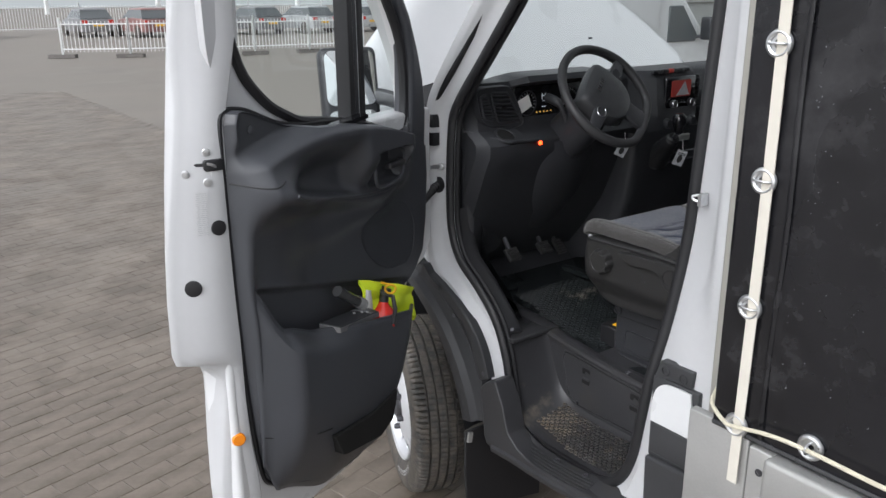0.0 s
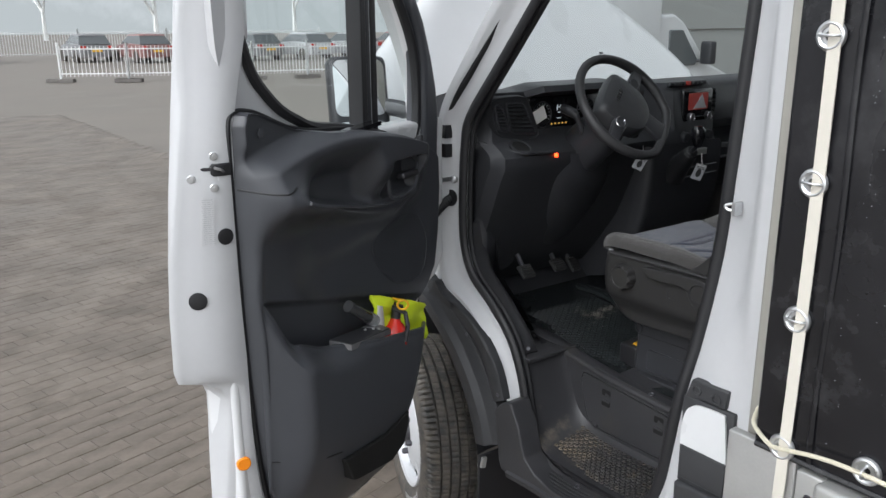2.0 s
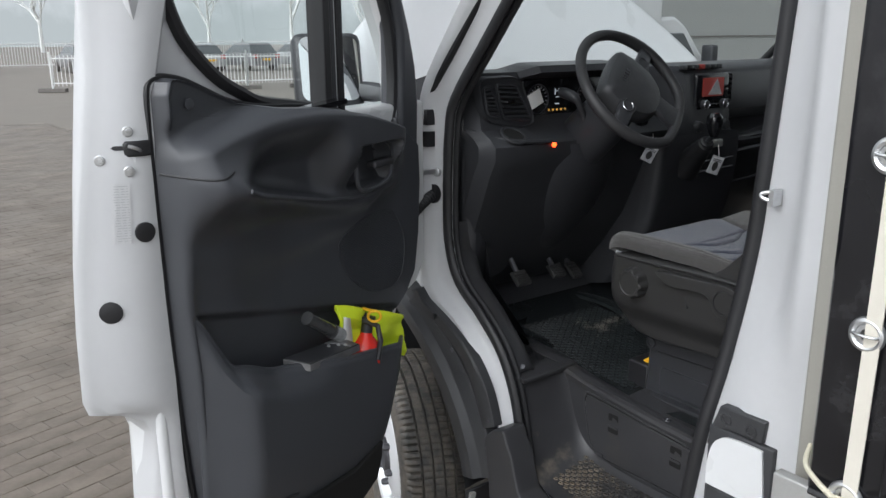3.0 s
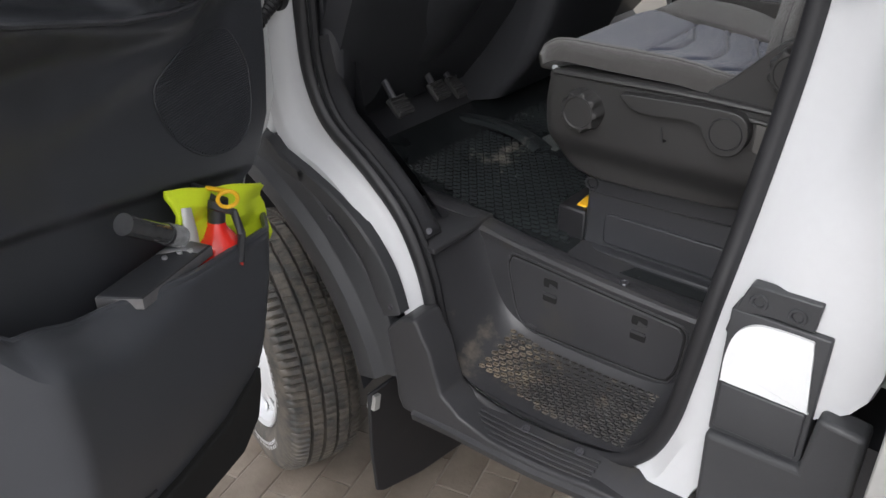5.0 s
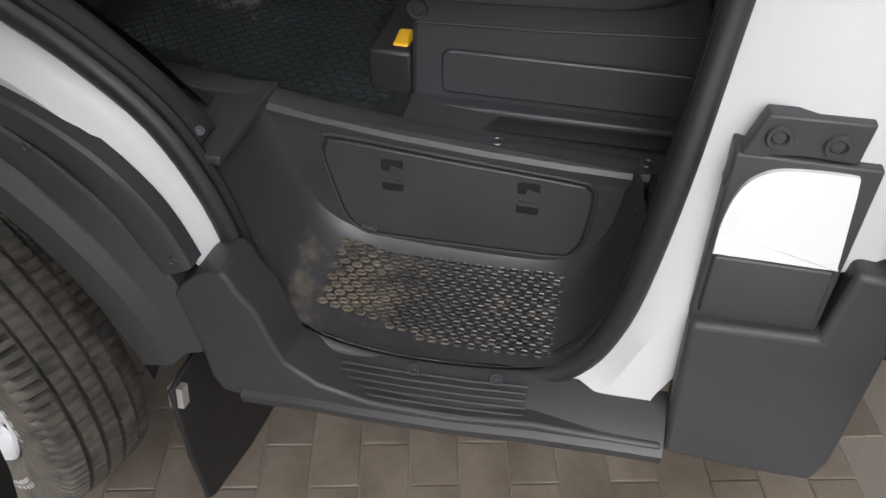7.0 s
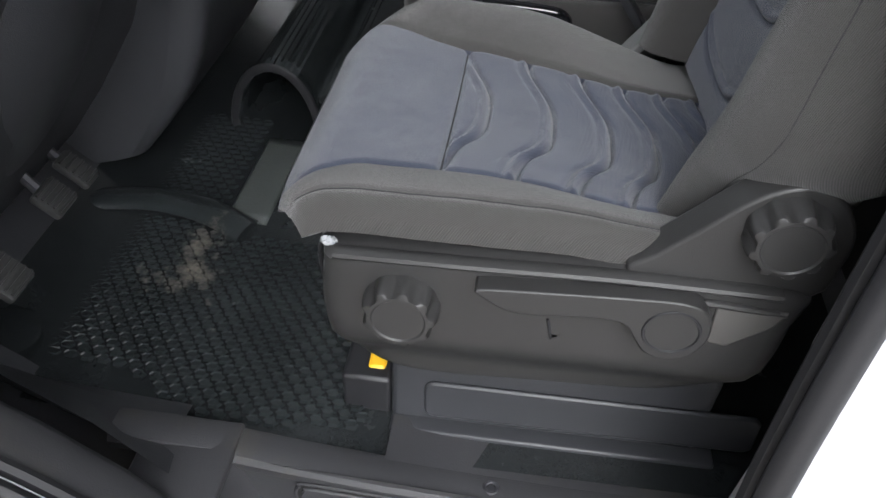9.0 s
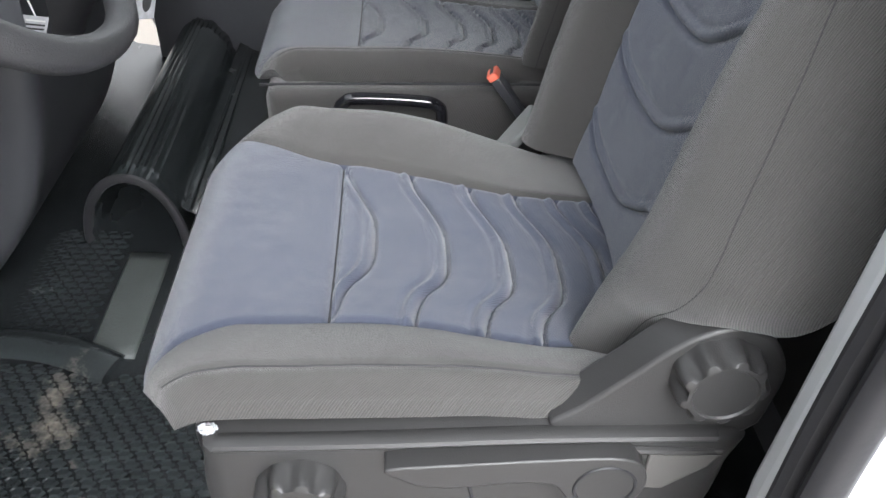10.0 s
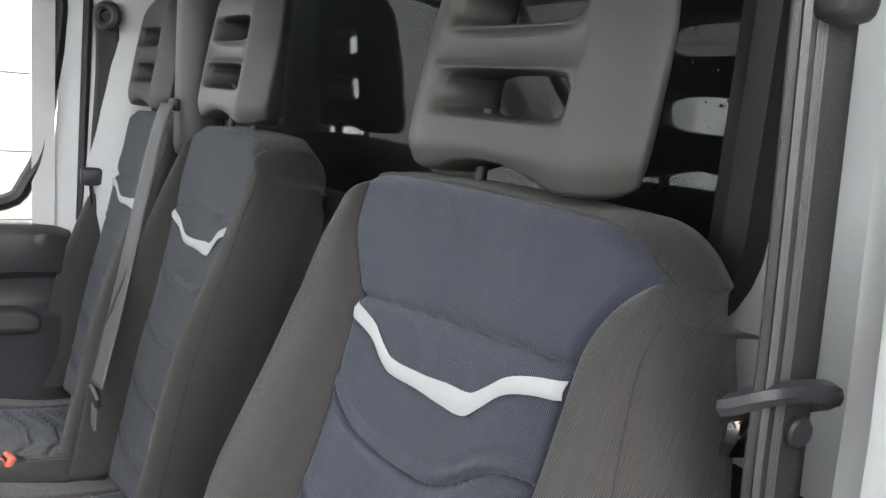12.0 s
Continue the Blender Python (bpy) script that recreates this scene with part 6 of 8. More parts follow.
for k, (a, w) in enumerate(((-0.030, 0.005), (-0.020, 0.003), (-0.008, 0.008), (0.006, 0.007), (0.019, 0.008))):
    vs = [on_wheel(a + p * w / 2, 0.046 + q * 0.0075, 0.0265) for p, q in ((-1, -1), (1, -1), (1, 1), (-1, 1))]
    bm.faces.new([bm.verts.new(v) for v in vs])
part("badge", bm, CHROME, steer)
for side in (-1, 1):
    bm = bmesh.new()
    loft(bm, [[on_wheel(side * 0.07, 0.030, 0.008), on_wheel(side * 0.12, 0.026, 0.004), on_wheel(side * 0.185, 0.020, 0.0)], [on_wheel(side * 0.07, -0.028, 0.008), on_wheel(side * 0.12, -0.022, 0.004), on_wheel(side * 0.185, -0.018, 0.0)]])
    sp = part("spoke", bm, BLACK, steer, mods=[("SOLIDIFY", {"thickness": 0.02, "offset": 0.0}), ("BEVEL", {"width": 0.004, "segments": 2})])
    bm = bmesh.new()
    pts = [on_wheel(side * (0.105 + 0.022 * math.cos(q)), 0.004 + 0.018 * math.sin(q), 0.018) for q in (2 * math.pi * k / 20 for k in range(20))]
    bm.faces.new([bm.verts.new(p) for p in pts])
    bp = part("button_pad", bm, BLACK, sp)
    bm = bmesh.new()
    tube(bm, pts, 0.0016, 6, True, up=wn_)
    part("button_rim", bm, CHROME if side < 0 else DARKMETAL, sp)
bm = bmesh.new()
loft(bm, [[on_wheel(-0.03, -0.06, 0.006), on_wheel(-0.036, -0.12, 0.002), on_wheel(-0.04, -0.180, 0.0)], [on_wheel(0.03, -0.06, 0.006), on_wheel(0.036, -0.12, 0.002), on_wheel(0.04, -0.180, 0.0)]])
part("spoke", bm, BLACK, steer, mods=[("SOLIDIFY", {"thickness": 0.02, "offset": 0.0}), ("BEVEL", {"width": 0.004, "segments": 2})])
column = thing("steering_column", (0.545, -0.2, 1.45), "black steering column cover with stalks and key", "steering column")
bm = bmesh.new()
axis = [on_column(0, 0, -0.03), on_column(0, -0.005, -0.08), on_column(0, -0.015, -0.16), on_column(0, -0.02, -0.26), on_column(0, -0.02, -0.36)]
tube(bm, axis, [0.055, 0.072, 0.085, 0.088, 0.09], 20, up=(1, 0, 0), flat=0.85)
part("column_cover", bm, BLACK, column)
bm = bmesh.new()
tube(bm, catmull([(0.482, -0.245, 1.540), (0.466, -0.242, 1.580), (0.456, -0.225, 1.612), (0.450, -0.170, 1.628)], 4), [0.010] * 7 + [0.013, 0.016, 0.017, 0.017, 0.017, 0.015], 10)
part("stalk", bm, BLACK, column)
bm = bmesh.new()
tube(bm, catmull([on_column(0.06, 0.02, -0.075), on_column(0.13, 0.02, -0.07), on_column(0.18, 0.02, -0.06)], 4), 0.009, 10)
part("stalk", bm, BLACK, column)
bm = bmesh.new()
lathe(bm, [(0, 0.016), (0.03, 0.015), (0.034, 0.0005)], on_column(0.085, -0.06, -0.10), "x", 16)
part("ignition_lock", bm, BLACK, column)


def hang_tag(centre, w, h, turn, label):
    bm = rounded_box(Vector(centre) - Vector((w / 2, 0.0008, h / 2)), Vector(centre) + Vector((w / 2, 0.0008, h / 2)), 0.0006, 1, turn)
    t = solo("paper_tag", bm, PAPERGREY, label, "tag", smooth=False)
    ORG[t.name] = Vector((0, 0, 0))
    m = Euler([radians(a) for a in turn]).to_matrix()
    bm = bmesh.new()
    pts = [Vector(centre) + m @ Vector((0.012 * math.cos(q) * w / 0.05, -0.0016, 0.016 * math.sin(q) * h / 0.06 - 0.004)) for q in (2 * math.pi * k / 14 for k in range(14))]
    bm.faces.new([bm.verts.new(p) for p in pts])
    part("dark_print", bm, INK, t)
    for k in range(3):
        bm = bmesh.new()
        z = h * (0.40 - 0.09 * k)
        bm.faces.new([bm.verts.new(Vector(centre) + m @ Vector((p * w * 0.36, -0.0017, z + q * h * 0.02))) for p, q in ((-1, -1), (1, -1), (1, 1), (-1, 1))])
        part("print_bar", bm, INK if k else PAPER, t)
    bm = bmesh.new()
    top = Vector(centre) + m @ Vector((0, 0, h / 2))
    tube(bm, [top, top + Vector((0.006, 0.01, 0.04))], 0.0012, 5)
    part("tag_string", bm, PAPER, t)


hang_tag((0.672, -0.350, 1.432), 0.044, 0.052, (10, 25, -18), "white printed key tag hanging under the steering column")
hang_tag((0.952, -0.400, 1.375), 0.046, 0.062, (8, 18, -20), "printed paper tag hanging from the gear lever")

# pedals
for nm, x, y, z, w, h in (("clutch_pedal", 0.372, -0.085, 1.012, 0.062, 0.058), ("brake_pedal", 0.581, -0.040, 0.990, 0.062, 0.055), ("accelerator_pedal", 0.69, -0.016, 0.968, 0.045, 0.070)):
    ped = thing(nm, (x, y, z - 0.06), "worn ribbed black rubber foot pedal", "pedal", "foot pedals")
    bm = rounded_box((x - w / 2, y - 0.010, z - h / 2), (x + w / 2, y + 0.006, z + h / 2), 0.006, 2, (-48, 0, 0))
    part("pad", bm, PEDALRUBBER, ped)
    m = Euler((radians(-48), 0, 0)).to_matrix()
    for i in range(5):
        bm = bmesh.new()
        c = Vector((x, y, z)) + m @ Vector((0, -0.012, -h / 2 + h * (i + 0.6) / 5.4))
        tube(bm, [c - Vector((w * 0.42, 0, 0)), c + Vector((w * 0.42, 0, 0))], 0.0028, 6)
        part("rib", bm, PEDALRUBBER, ped)
    bm = bmesh.new()
    tube(bm, [(x, y + 0.01, z), (x + 0.01, y + 0.12, z + 0.13), (x + 0.01, y + 0.2, z + 0.34)], 0.010, 8)
    part("arm", bm, DARKMETAL, ped)

# ---- seats ----
def curve(x, pts):
    """A soft line through a few (x, value) pairs."""
    for k in range(len(pts) - 1):
        if x <= pts[k + 1][0] or k == len(pts) - 2:
            t = min(1.0, max(0.0, (x - pts[k][0]) / (pts[k + 1][0] - pts[k][0])))
            m = [0.0, 0.0]
            for n, i in enumerate((k, k + 1)):
                a, b = max(i - 1, 0), min(i + 1, len(pts) - 1)
                m[n] = (pts[b][1] - pts[a][1]) / (pts[b][0] - pts[a][0]) * (pts[k + 1][0] - pts[k][0])
            t2, t3 = t * t, t ** 3
            return (2 * t3 - 3 * t2 + 1) * pts[k][1] + (t3 - 2 * t2 + t) * m[0] + (3 * t2 - 2 * t3) * pts[k + 1][1] + (t3 - t2) * m[1]


WAVE = ((0.0, 0.0), (0.10, 0.006), (0.20, 0.020), (0.32, 0.036), (0.42, 0.040), (0.60, 0.039), (0.70, 0.031), (0.80, 0.012), (0.90, 0.003), (1.0, 0.0))
CHEVRON = ((0.0, 0.0), (0.06, -0.016), (0.15, -0.030), (0.28, -0.038), (0.42, -0.039), (0.55, -0.034), (0.66, -0.018), (0.78, 0.006), (0.88, 0.017), (1.0, 0.024))
STRIPLINE = ((0.0, 0.0), (0.08, -0.006), (0.15, -0.013), (0.21, -0.026), (0.27, -0.034), (0.40, -0.034), (0.55, -0.032), (0.66, -0.029), (0.72, -0.017), (0.79, -0.001), (0.88, 0.009), (1.0, 0.017))
SIDELINE = ((0.0, 0.100), (0.12, 0.070), (0.20, 0.022), (0.27, 0.002), (0.37, 0.017), (0.49, 0.037), (0.63, 0.076), (0.78, 0.104), (0.90, 0.119), (1.0, 0.126))
BOLX = ((0.0, 0.0), (0.25, 0.27), (0.5, 0.58), (0.75, 0.90), (1.0, 1.0))


def quilt(d, deep=1.0):
    """A stitched line in padding: a narrow groove with soft shoulders."""
    return -deep * (0.0064 * math.exp(-((d / 0.0022) ** 2)) + 0.0016 * math.exp(-((d / 0.007) ** 2))) + deep * (0.0020 * math.exp(-(((d - 0.0095) / 0.0040) ** 2)) - 0.0016 * math.exp(-(((d - 0.0185) / 0.0035) ** 2)))


def skin(grid, n0, n1, inside, j_hi):
    """The faces of a padded grid within, or outside, the insert's columns and rows."""
    bm = bmesh.new()
    vs = {}

    def vert(i, j):
        if (i, j) not in vs:
            vs[(i, j)] = bm.verts.new(grid[i][j])
        return vs[(i, j)]
    for i in range(len(grid) - 1):
        for j in range(len(grid[0]) - 1):
            if (n0 <= i < n1 and j < j_hi) == inside:
                bm.faces.new((vert(i, j), vert(i + 1, j), vert(i + 1, j + 1), vert(i, j + 1)))
    return bm


def border(grid):
    NX, NY = len(grid) - 1, len(grid[0]) - 1
    ids = [(i, 0) for i in range(NX + 1)] + [(NX, j) for j in range(1, NY + 1)] + [(i, NY) for i in range(NX - 1, -1, -1)] + [(0, j) for j in range(NY - 1, 0, -1)]
    return [grid[i][j].copy() for i, j in ids]


def cushion(parent, x0, x1, s0, s1, yf, yb, z, cloth, insert, bl=1.0, br=1.0, fine=1.0, flare=1.0, skirt=0.0):
    """A seat cushion: bolsters at both sides of a quilted insert. x0, x1: sides; s0, s1: seams; yf, yb: front and back."""
    NB, NI, NY = int(26 * fine), int(74 * fine), int(170 * fine)
    seam_y = yf - 0.186
    waves = [yf - 0.190 - d for d in (0.0, 0.085, 0.159, 0.218, 0.272, 0.318)]

    def left(y):
        e = yf - y
        return s0 - flare * (0.036 * smoothstep(0.10, 0.0, e) + 0.030 * smoothstep(0.22, 0.42, e))

    def right(y):
        e = yf - y
        return s1 + flare * (0.070 * smoothstep(0.20, 0.02, e) - 0.060 * smoothstep(0.18, 0.40, e))

    def bolster(q, t, k, rise):
        h = rise * math.sin(math.pi * min(1, q * 0.62)) * k
        return h - 0.016 * max(0, (q - 0.72) / 0.28) ** 2.4

    def height(x, y, band, q):
        t = (yf - y) / (yf - yb)
        e = yf - y
        h = -0.036 * max(0.0, 1 - e / 0.055) ** 2.2
        if band == 0:
            h = h * (1 - 0.65 * q) + bolster(q, t, bl, 0.032)
            h -= 0.0022 * math.exp(-(((q - 0.76) / 0.035) ** 2))
        elif band == 2:
            h += 0.034 * br * math.sin(math.pi * min(1, q * 0.72)) * smoothstep(0.02, 0.22, t) * (1 - 1.6 * smoothstep(0.40, 1.0, t)) - 0.085 * max(0, (q - 0.60) / 0.40) ** 2
        else:
            h -= 0.010 * math.sin(math.pi * q) * smoothstep(0.1, 0.5, t)
        L, R = left(y), right(y)
        for s in (L, R):
            h -= 0.0060 * math.exp(-(((x - s) / 0.0045) ** 2)) * smoothstep(0.0, 0.04, e)
        if band == 1:
            h -= 0.0060 * math.exp(-(((y - seam_y) / 0.0036) ** 2)) + 0.003 * math.exp(-(((y - seam_y) / 0.012) ** 2))
            for k, w in enumerate(waves):
                d = y - (w - curve(1 - q, WAVE))
                if abs(d) < 0.045 and y < seam_y - 0.002:
                    h += quilt(d, 1.6) * (smoothstep(0.0, 0.1, q) * smoothstep(1.0, 0.9, q) if k == 0 else 1.0)
        h += 0.0022 * noise.noise((x * 11, y * 11, z)) + 0.0006 * noise.noise((x * 45, y * 45, z))
        h -= 0.020 * smoothstep(0.55, 1.0, t)
        return h if h > -0.05 else -0.05 - 0.02 * math.tanh((-0.05 - h) / 0.02)

    grid = []
    for i in range(NI + 2 * NB + 1):
        col = []
        for j in range(NY + 1):
            y = yf - (yf - yb) * (j / NY) ** 1.10
            L, R = left(y), right(y)
            if i <= NB:
                band, q = 0, (NB - i) / NB
                x = L + (x0 - L) * q
            elif i < NB + NI:
                band, q = 1, (i - NB) / NI
                x = L + (R - L) * q
            else:
                band, q = 2, (i - NB - NI) / NB
                x = R + (x1 - R) * q
            a = (x - x0) / (x1 - x0)
            c = min(a, 1 - a)
            yy = y - 0.060 * max(0.0, 1 - c / 0.24) ** 2.4 * max(0, 1 - (j / NY) / 0.5)
            col.append(Vector((x, yy, z + height(x, y, band, q))))
        grid.append(col)
    part("cushion_insert", skin(grid, NB, NB + NI, True, NY), insert, parent, "quilted slate-blue cloth insert")
    bm = skin(grid, NB, NB + NI, False, NY)
    cx, cy = (x0 + x1) / 2, (yf + yb) / 2
    top = border(grid)
    lift = lambda p: 0.020 * smoothstep(yf - 0.15, yf - 0.05, p.y)
    if skirt:
        lift = lambda p: p.z - z - skirt + 0.082
    mid = [Vector((p.x + (0.004 if p.x > cx else -0.004), p.y + (0.006 if p.y > cy else 0.0), min(p.z - 0.004, max(p.z - 0.018, z - 0.074 + lift(p))))) for p in top]
    low = [Vector((p.x * 0.90 + cx * 0.10, p.y * 0.92 + cy * 0.08, min(p.z - 0.008, z - 0.082 + lift(p)))) for p in top]
    loft(bm, [top, mid, low], close_u=True)
    part("cushion_bolster", bm, cloth, parent, "charcoal ribbed cloth cushion cover")
    bm = bmesh.new()
    out = Vector((0, 0.0012, 0.0004))
    loft(bm, [[p[k] + out for k in range(NB, NB + NI + 1)] for p in (top, mid, [(a * 0.4 + b * 0.6) for a, b in zip(mid, low)])])
    part("cushion_front", bm, insert, parent)
    jj = min(range(NY + 1), key=lambda j: abs(yf - (yf - yb) * (j / NY) ** 1.10 - seam_y))
    bm = bmesh.new()
    tube(bm, [grid[i][jj] + Vector((0, 0, 0.0004)) for i in range(NB + 1, NB + NI, 2)], 0.0013, 5)
    part("cross_seam", bm, THREAD, parent)
    bm = bmesh.new()
    k = NB - int(NB * 0.78)
    tube(bm, [grid[k][j] + Vector((0, 0, 0.0003)) for j in range(2, NY - 4, 3)], 0.0010, 5)
    part("side_seam", bm, THREAD, parent)


def backrest(parent, x0, x1, s0, s1, yb0, z0, z1, lean, cloth, insert, strip_z, depth=0.125, fine=1.0, taper=1.0):
    """A backrest that leans back; its front plane passes (yb0, z0). Bolsters, quilted chevrons, a pale piping strip."""
    NB, NI, NZ = int(30 * fine), int(78 * fine), int(190 * fine)
    top_j = int(NZ * 0.955)

    def left(z):
        return s0 + 0.010 * smoothstep(strip_z - 0.2, z0, z) - 0.046 * taper * smoothstep(strip_z + 0.045, z1 - 0.022, z)

    def right(z):
        return s1 + 0.022 * smoothstep(strip_z - 0.10, strip_z - 0.26, z) + 0.045 * taper * smoothstep(strip_z + 0.01, strip_z + 0.10, z)
    lines = [strip_z - 0.070 - 0.1035 * k for k in range(5)]

    def place(x, z, band, q):
        t = (z - z0) / (z1 - z0)
        full = 1.65 - 1.37 * smoothstep(0.38, 0.92, t)
        d = 0.0
        if band != 1:
            d += curve(q, ((0.0, 0.0), (0.22, 0.030 * full), (0.46, 0.036 * full), (0.70, 0.012 * full), (0.86, -0.030), (1.0, -0.062)))
            d -= 0.0020 * math.exp(-(((q - 0.66) / 0.035) ** 2))
            d -= 0.0050 * math.exp(-((q / 0.08) ** 2))
        else:
            L, R = left(z), right(z)
            d -= 0.012 * math.sin(math.pi * q) * (1 - smoothstep(0.6, 1, t))
            d -= 0.0050 * (math.exp(-(((x - L) / 0.0045) ** 2)) + math.exp(-(((x - R) / 0.0045) ** 2)))
            u = 1 - q
            sm = strip_z + 0.019 + 0.020 * u
            d -= 0.0055 * math.exp(-(((z - sm) / 0.0036) ** 2)) + 0.003 * math.exp(-(((z - sm) / 0.012) ** 2))
            for w in lines:
                e = z - (w + curve(u, CHEVRON))
                if abs(e) < 0.045:
                    d += quilt(e, 1.15)
        d -= (0.060 if band == 1 else 0.060 - 0.030 * q) * max(0, (t - 0.925) / 0.075) ** 2
        d += 0.0020 * noise.noise((x * 11, z * 11, 3.0)) + 0.0006 * noise.noise((x * 45, z * 45, 3.0))
        return yb0 - (z - z0) * math.tan(lean) + d

    cx = (x0 + x1) / 2
    grid = []
    for i in range(NI + 2 * NB + 1):
        col = []
        for j in range(NZ + 1):
            b = j / NZ
            z = z0 + (z1 - z0) * b
            L, R = left(z), right(z)
            narrow = 0.030 * max(0, (b - 0.70) / 0.30) ** 1.6 + 0.040 * taper * smoothstep(0.38, 0.84, b) + 0.010 * smoothstep(0.2, 0.0, b)
            if i <= NB:
                band, q = 0, (NB - i) / NB
                x = L + (x0 + (curve(b, SIDELINE) if taper > 0.5 else narrow) - L) * curve(q, BOLX)
            elif i < NB + NI:
                band, q = 1, (i - NB) / NI
                x = L + (R - L) * q
            else:
                band, q = 2, (i - NB - NI) / NB
                x = R + (x1 - narrow - R) * curve(q, BOLX)
            lo, hi = x0 + (curve(b, SIDELINE) if taper > 0.5 else narrow), x1 - narrow
            k = max(0.0, 1 - min(x - lo, hi - x) / 0.085)
            fall = 0.072 * (1 - math.sqrt(max(0.0, 1 - min(k, 1.0) ** 2))) + 0.016 * (abs(x - cx) / (x1 - cx)) ** 2
            zz = z - fall * smoothstep(0.74, 1.0, b) - 0.034 * max(0, (b - 0.925) / 0.075) ** 1.7
            col.append(Vector((x, place(x, z, band, q), zz)))
        grid.append(col)
    part("backrest_insert", skin(grid, NB, NB + NI, True, top_j), insert, parent, "quilted blue cloth backrest insert")
    bm = skin(grid, NB, NB + NI, False, top_j)
    top = border(grid)
    mid = [Vector((p.x * 0.950 + cx * 0.050, p.y * 0.35 + 0.65 * (yb0 - (p.z - z0) * math.tan(lean) - depth * 0.85), p.z - 0.003 * smoothstep(z1 - 0.12, z1 - 0.04, p.z))) for p in top]
    low = [Vector((p.x * 0.80 + cx * 0.20, yb0 - (p.z - z0) * math.tan(lean) - depth, p.z - 0.006 - 0.026 * smoothstep(z1 - 0.12, z1 - 0.04, p.z))) for p in top]
    loft(bm, [top, mid, low], close_u=True)
    bm.faces.new([bm.verts.new(p) for p in low])
    part("backrest_bolster", bm, cloth, parent, "charcoal ribbed cloth backrest cover")
    # pale piping strip
    bm = bmesh.new()
    topl, midl, lowl = [], [], []
    for k in range(61):
        u = k / 60
        L, R = left(strip_z), right(strip_z)
        x = R - 0.003 - (R - L - 0.006) * u
        zt = strip_z + 0.008 + curve(u, STRIPLINE)
        w = 0.0068 + 0.0035 * math.exp(-(((u - 0.60) / 0.12) ** 2))
        for row, dz, up in ((topl, w, 0.0026), (midl, 0.0, 0.0046), (lowl, -w, 0.0026)):
            row.append(Vector((x, place(x, zt + dz, 1, 1 - u) + up, zt + dz)))
    loft(bm, [topl, midl, lowl])
    part("piping_strip", bm, PIPING, parent, "pale grey piping strip")
    for k in (NB - int(NB * 0.66), NI + NB + int(NB * 0.66)):
        bm = bmesh.new()
        tube(bm, [grid[k][j] for j in range(0, int(NZ * 0.93), 2)], 0.0006, 5)
        part("side_seam", bm, THREAD, parent)
    bm = bmesh.new()
    tube(bm, [grid[i][top_j] + Vector((0, 0.0004, 0.0004)) for i in range(NB, NB + NI + 1, 2)], 0.0022, 6)
    part("top_piping", bm, cloth, parent)


def headrest(parent, cx, yf, zb, w, h, mat, lean=0.17):
    """A tall moulded headrest with two wide slots through it, on two posts."""
    cols = [-0.5, -0.485, -0.43, -0.335, -0.300, -0.285, 0.0, 0.285, 0.300, 0.335, 0.43, 0.485, 0.5]
    rows_ = [0.0, 0.03, 0.10, 0.185, 0.205, 0.222, 0.375, 0.392, 0.41, 0.50, 0.517, 0.534, 0.68, 0.697, 0.715, 0.84, 0.95, 0.985, 1.0]
    bm = bmesh.new()

    def pt(c, r, back):
        nar = curve(r, ((0.0, 0.93), (0.06, 0.98), (0.25, 1.0), (0.55, 0.98), (1.0, 0.80)))
        arch = 0.0
        if r < 0.12:
            arch = 0.10 * h * smoothstep(0.30, 0.20, abs(c)) * (1 - r / 0.12)
            arch += 0.05 * h * max(0, (abs(c) - 0.40) / 0.10) ** 2 * (1 - r / 0.12)
        side = max(0, (abs(c) - 0.30) / 0.20)
        x = cx + c * w * nar * (0.84 if back else 1.0)
        z = zb + r * h + arch - 0.10 * h * (abs(c) * 2) ** 4 * smoothstep(0.85, 1.0, r)
        front = -0.030 * side ** 2.2 - 0.010 * smoothstep(0.10, 0.0, r) - 0.022 * smoothstep(0.88, 1.0, r)
        bar = -0.016 * smoothstep(0.30, 0.26, abs(c)) * smoothstep(0.385, 0.41, r) * smoothstep(0.525, 0.50, r)
        y = yf - r * h * math.tan(lean) + ((-0.078 + 0.020 * r + 0.016 * side ** 2) if back else front + bar)
        return Vector((x, y, z))
    V = {}
    for ci, c in enumerate(cols):
        for ri, r in enumerate(rows_):
            for b in (0, 1):
                V[(ci, ri, b)] = bm.verts.new(pt(c, r, b))
    holes = {(c, r) for c in (5, 6) for r in (5, 11)}
    cells = [(c, r) for c in range(len(cols) - 1) for r in range(len(rows_) - 1) if (c, r) not in holes]
    cs = set(cells)
    for c, r in cells:
        bm.faces.new((V[(c, r, 0)], V[(c + 1, r, 0)], V[(c + 1, r + 1, 0)], V[(c, r + 1, 0)]))
        bm.faces.new((V[(c, r + 1, 1)], V[(c + 1, r + 1, 1)], V[(c + 1, r, 1)], V[(c, r, 1)]))
        for dc, dr, a, b in ((-1, 0, (c, r), (c, r + 1)), (1, 0, (c + 1, r + 1), (c + 1, r)), (0, -1, (c + 1, r), (c, r)), (0, 1, (c, r + 1), (c + 1, r + 1))):
            if (c + dc, r + dr) not in cs:
                bm.faces.new((V[(*a, 0)], V[(*b, 0)], V[(*b, 1)], V[(*a, 1)]))
    hr = part("headrest", bm, mat, parent, "tall grey moulded headrest with two slots", mods=[("SUBSURF", {"levels": 2})])
    for s in (-0.18, 0.18):
        bm = bmesh.new()
        tube(bm, [(cx + s * w, yf - 0.05, zb - 0.05), (cx + s * w, yf - 0.055, zb + 0.06)], 0.006, 10)
        part("headrest_post", bm, BLACK, hr)


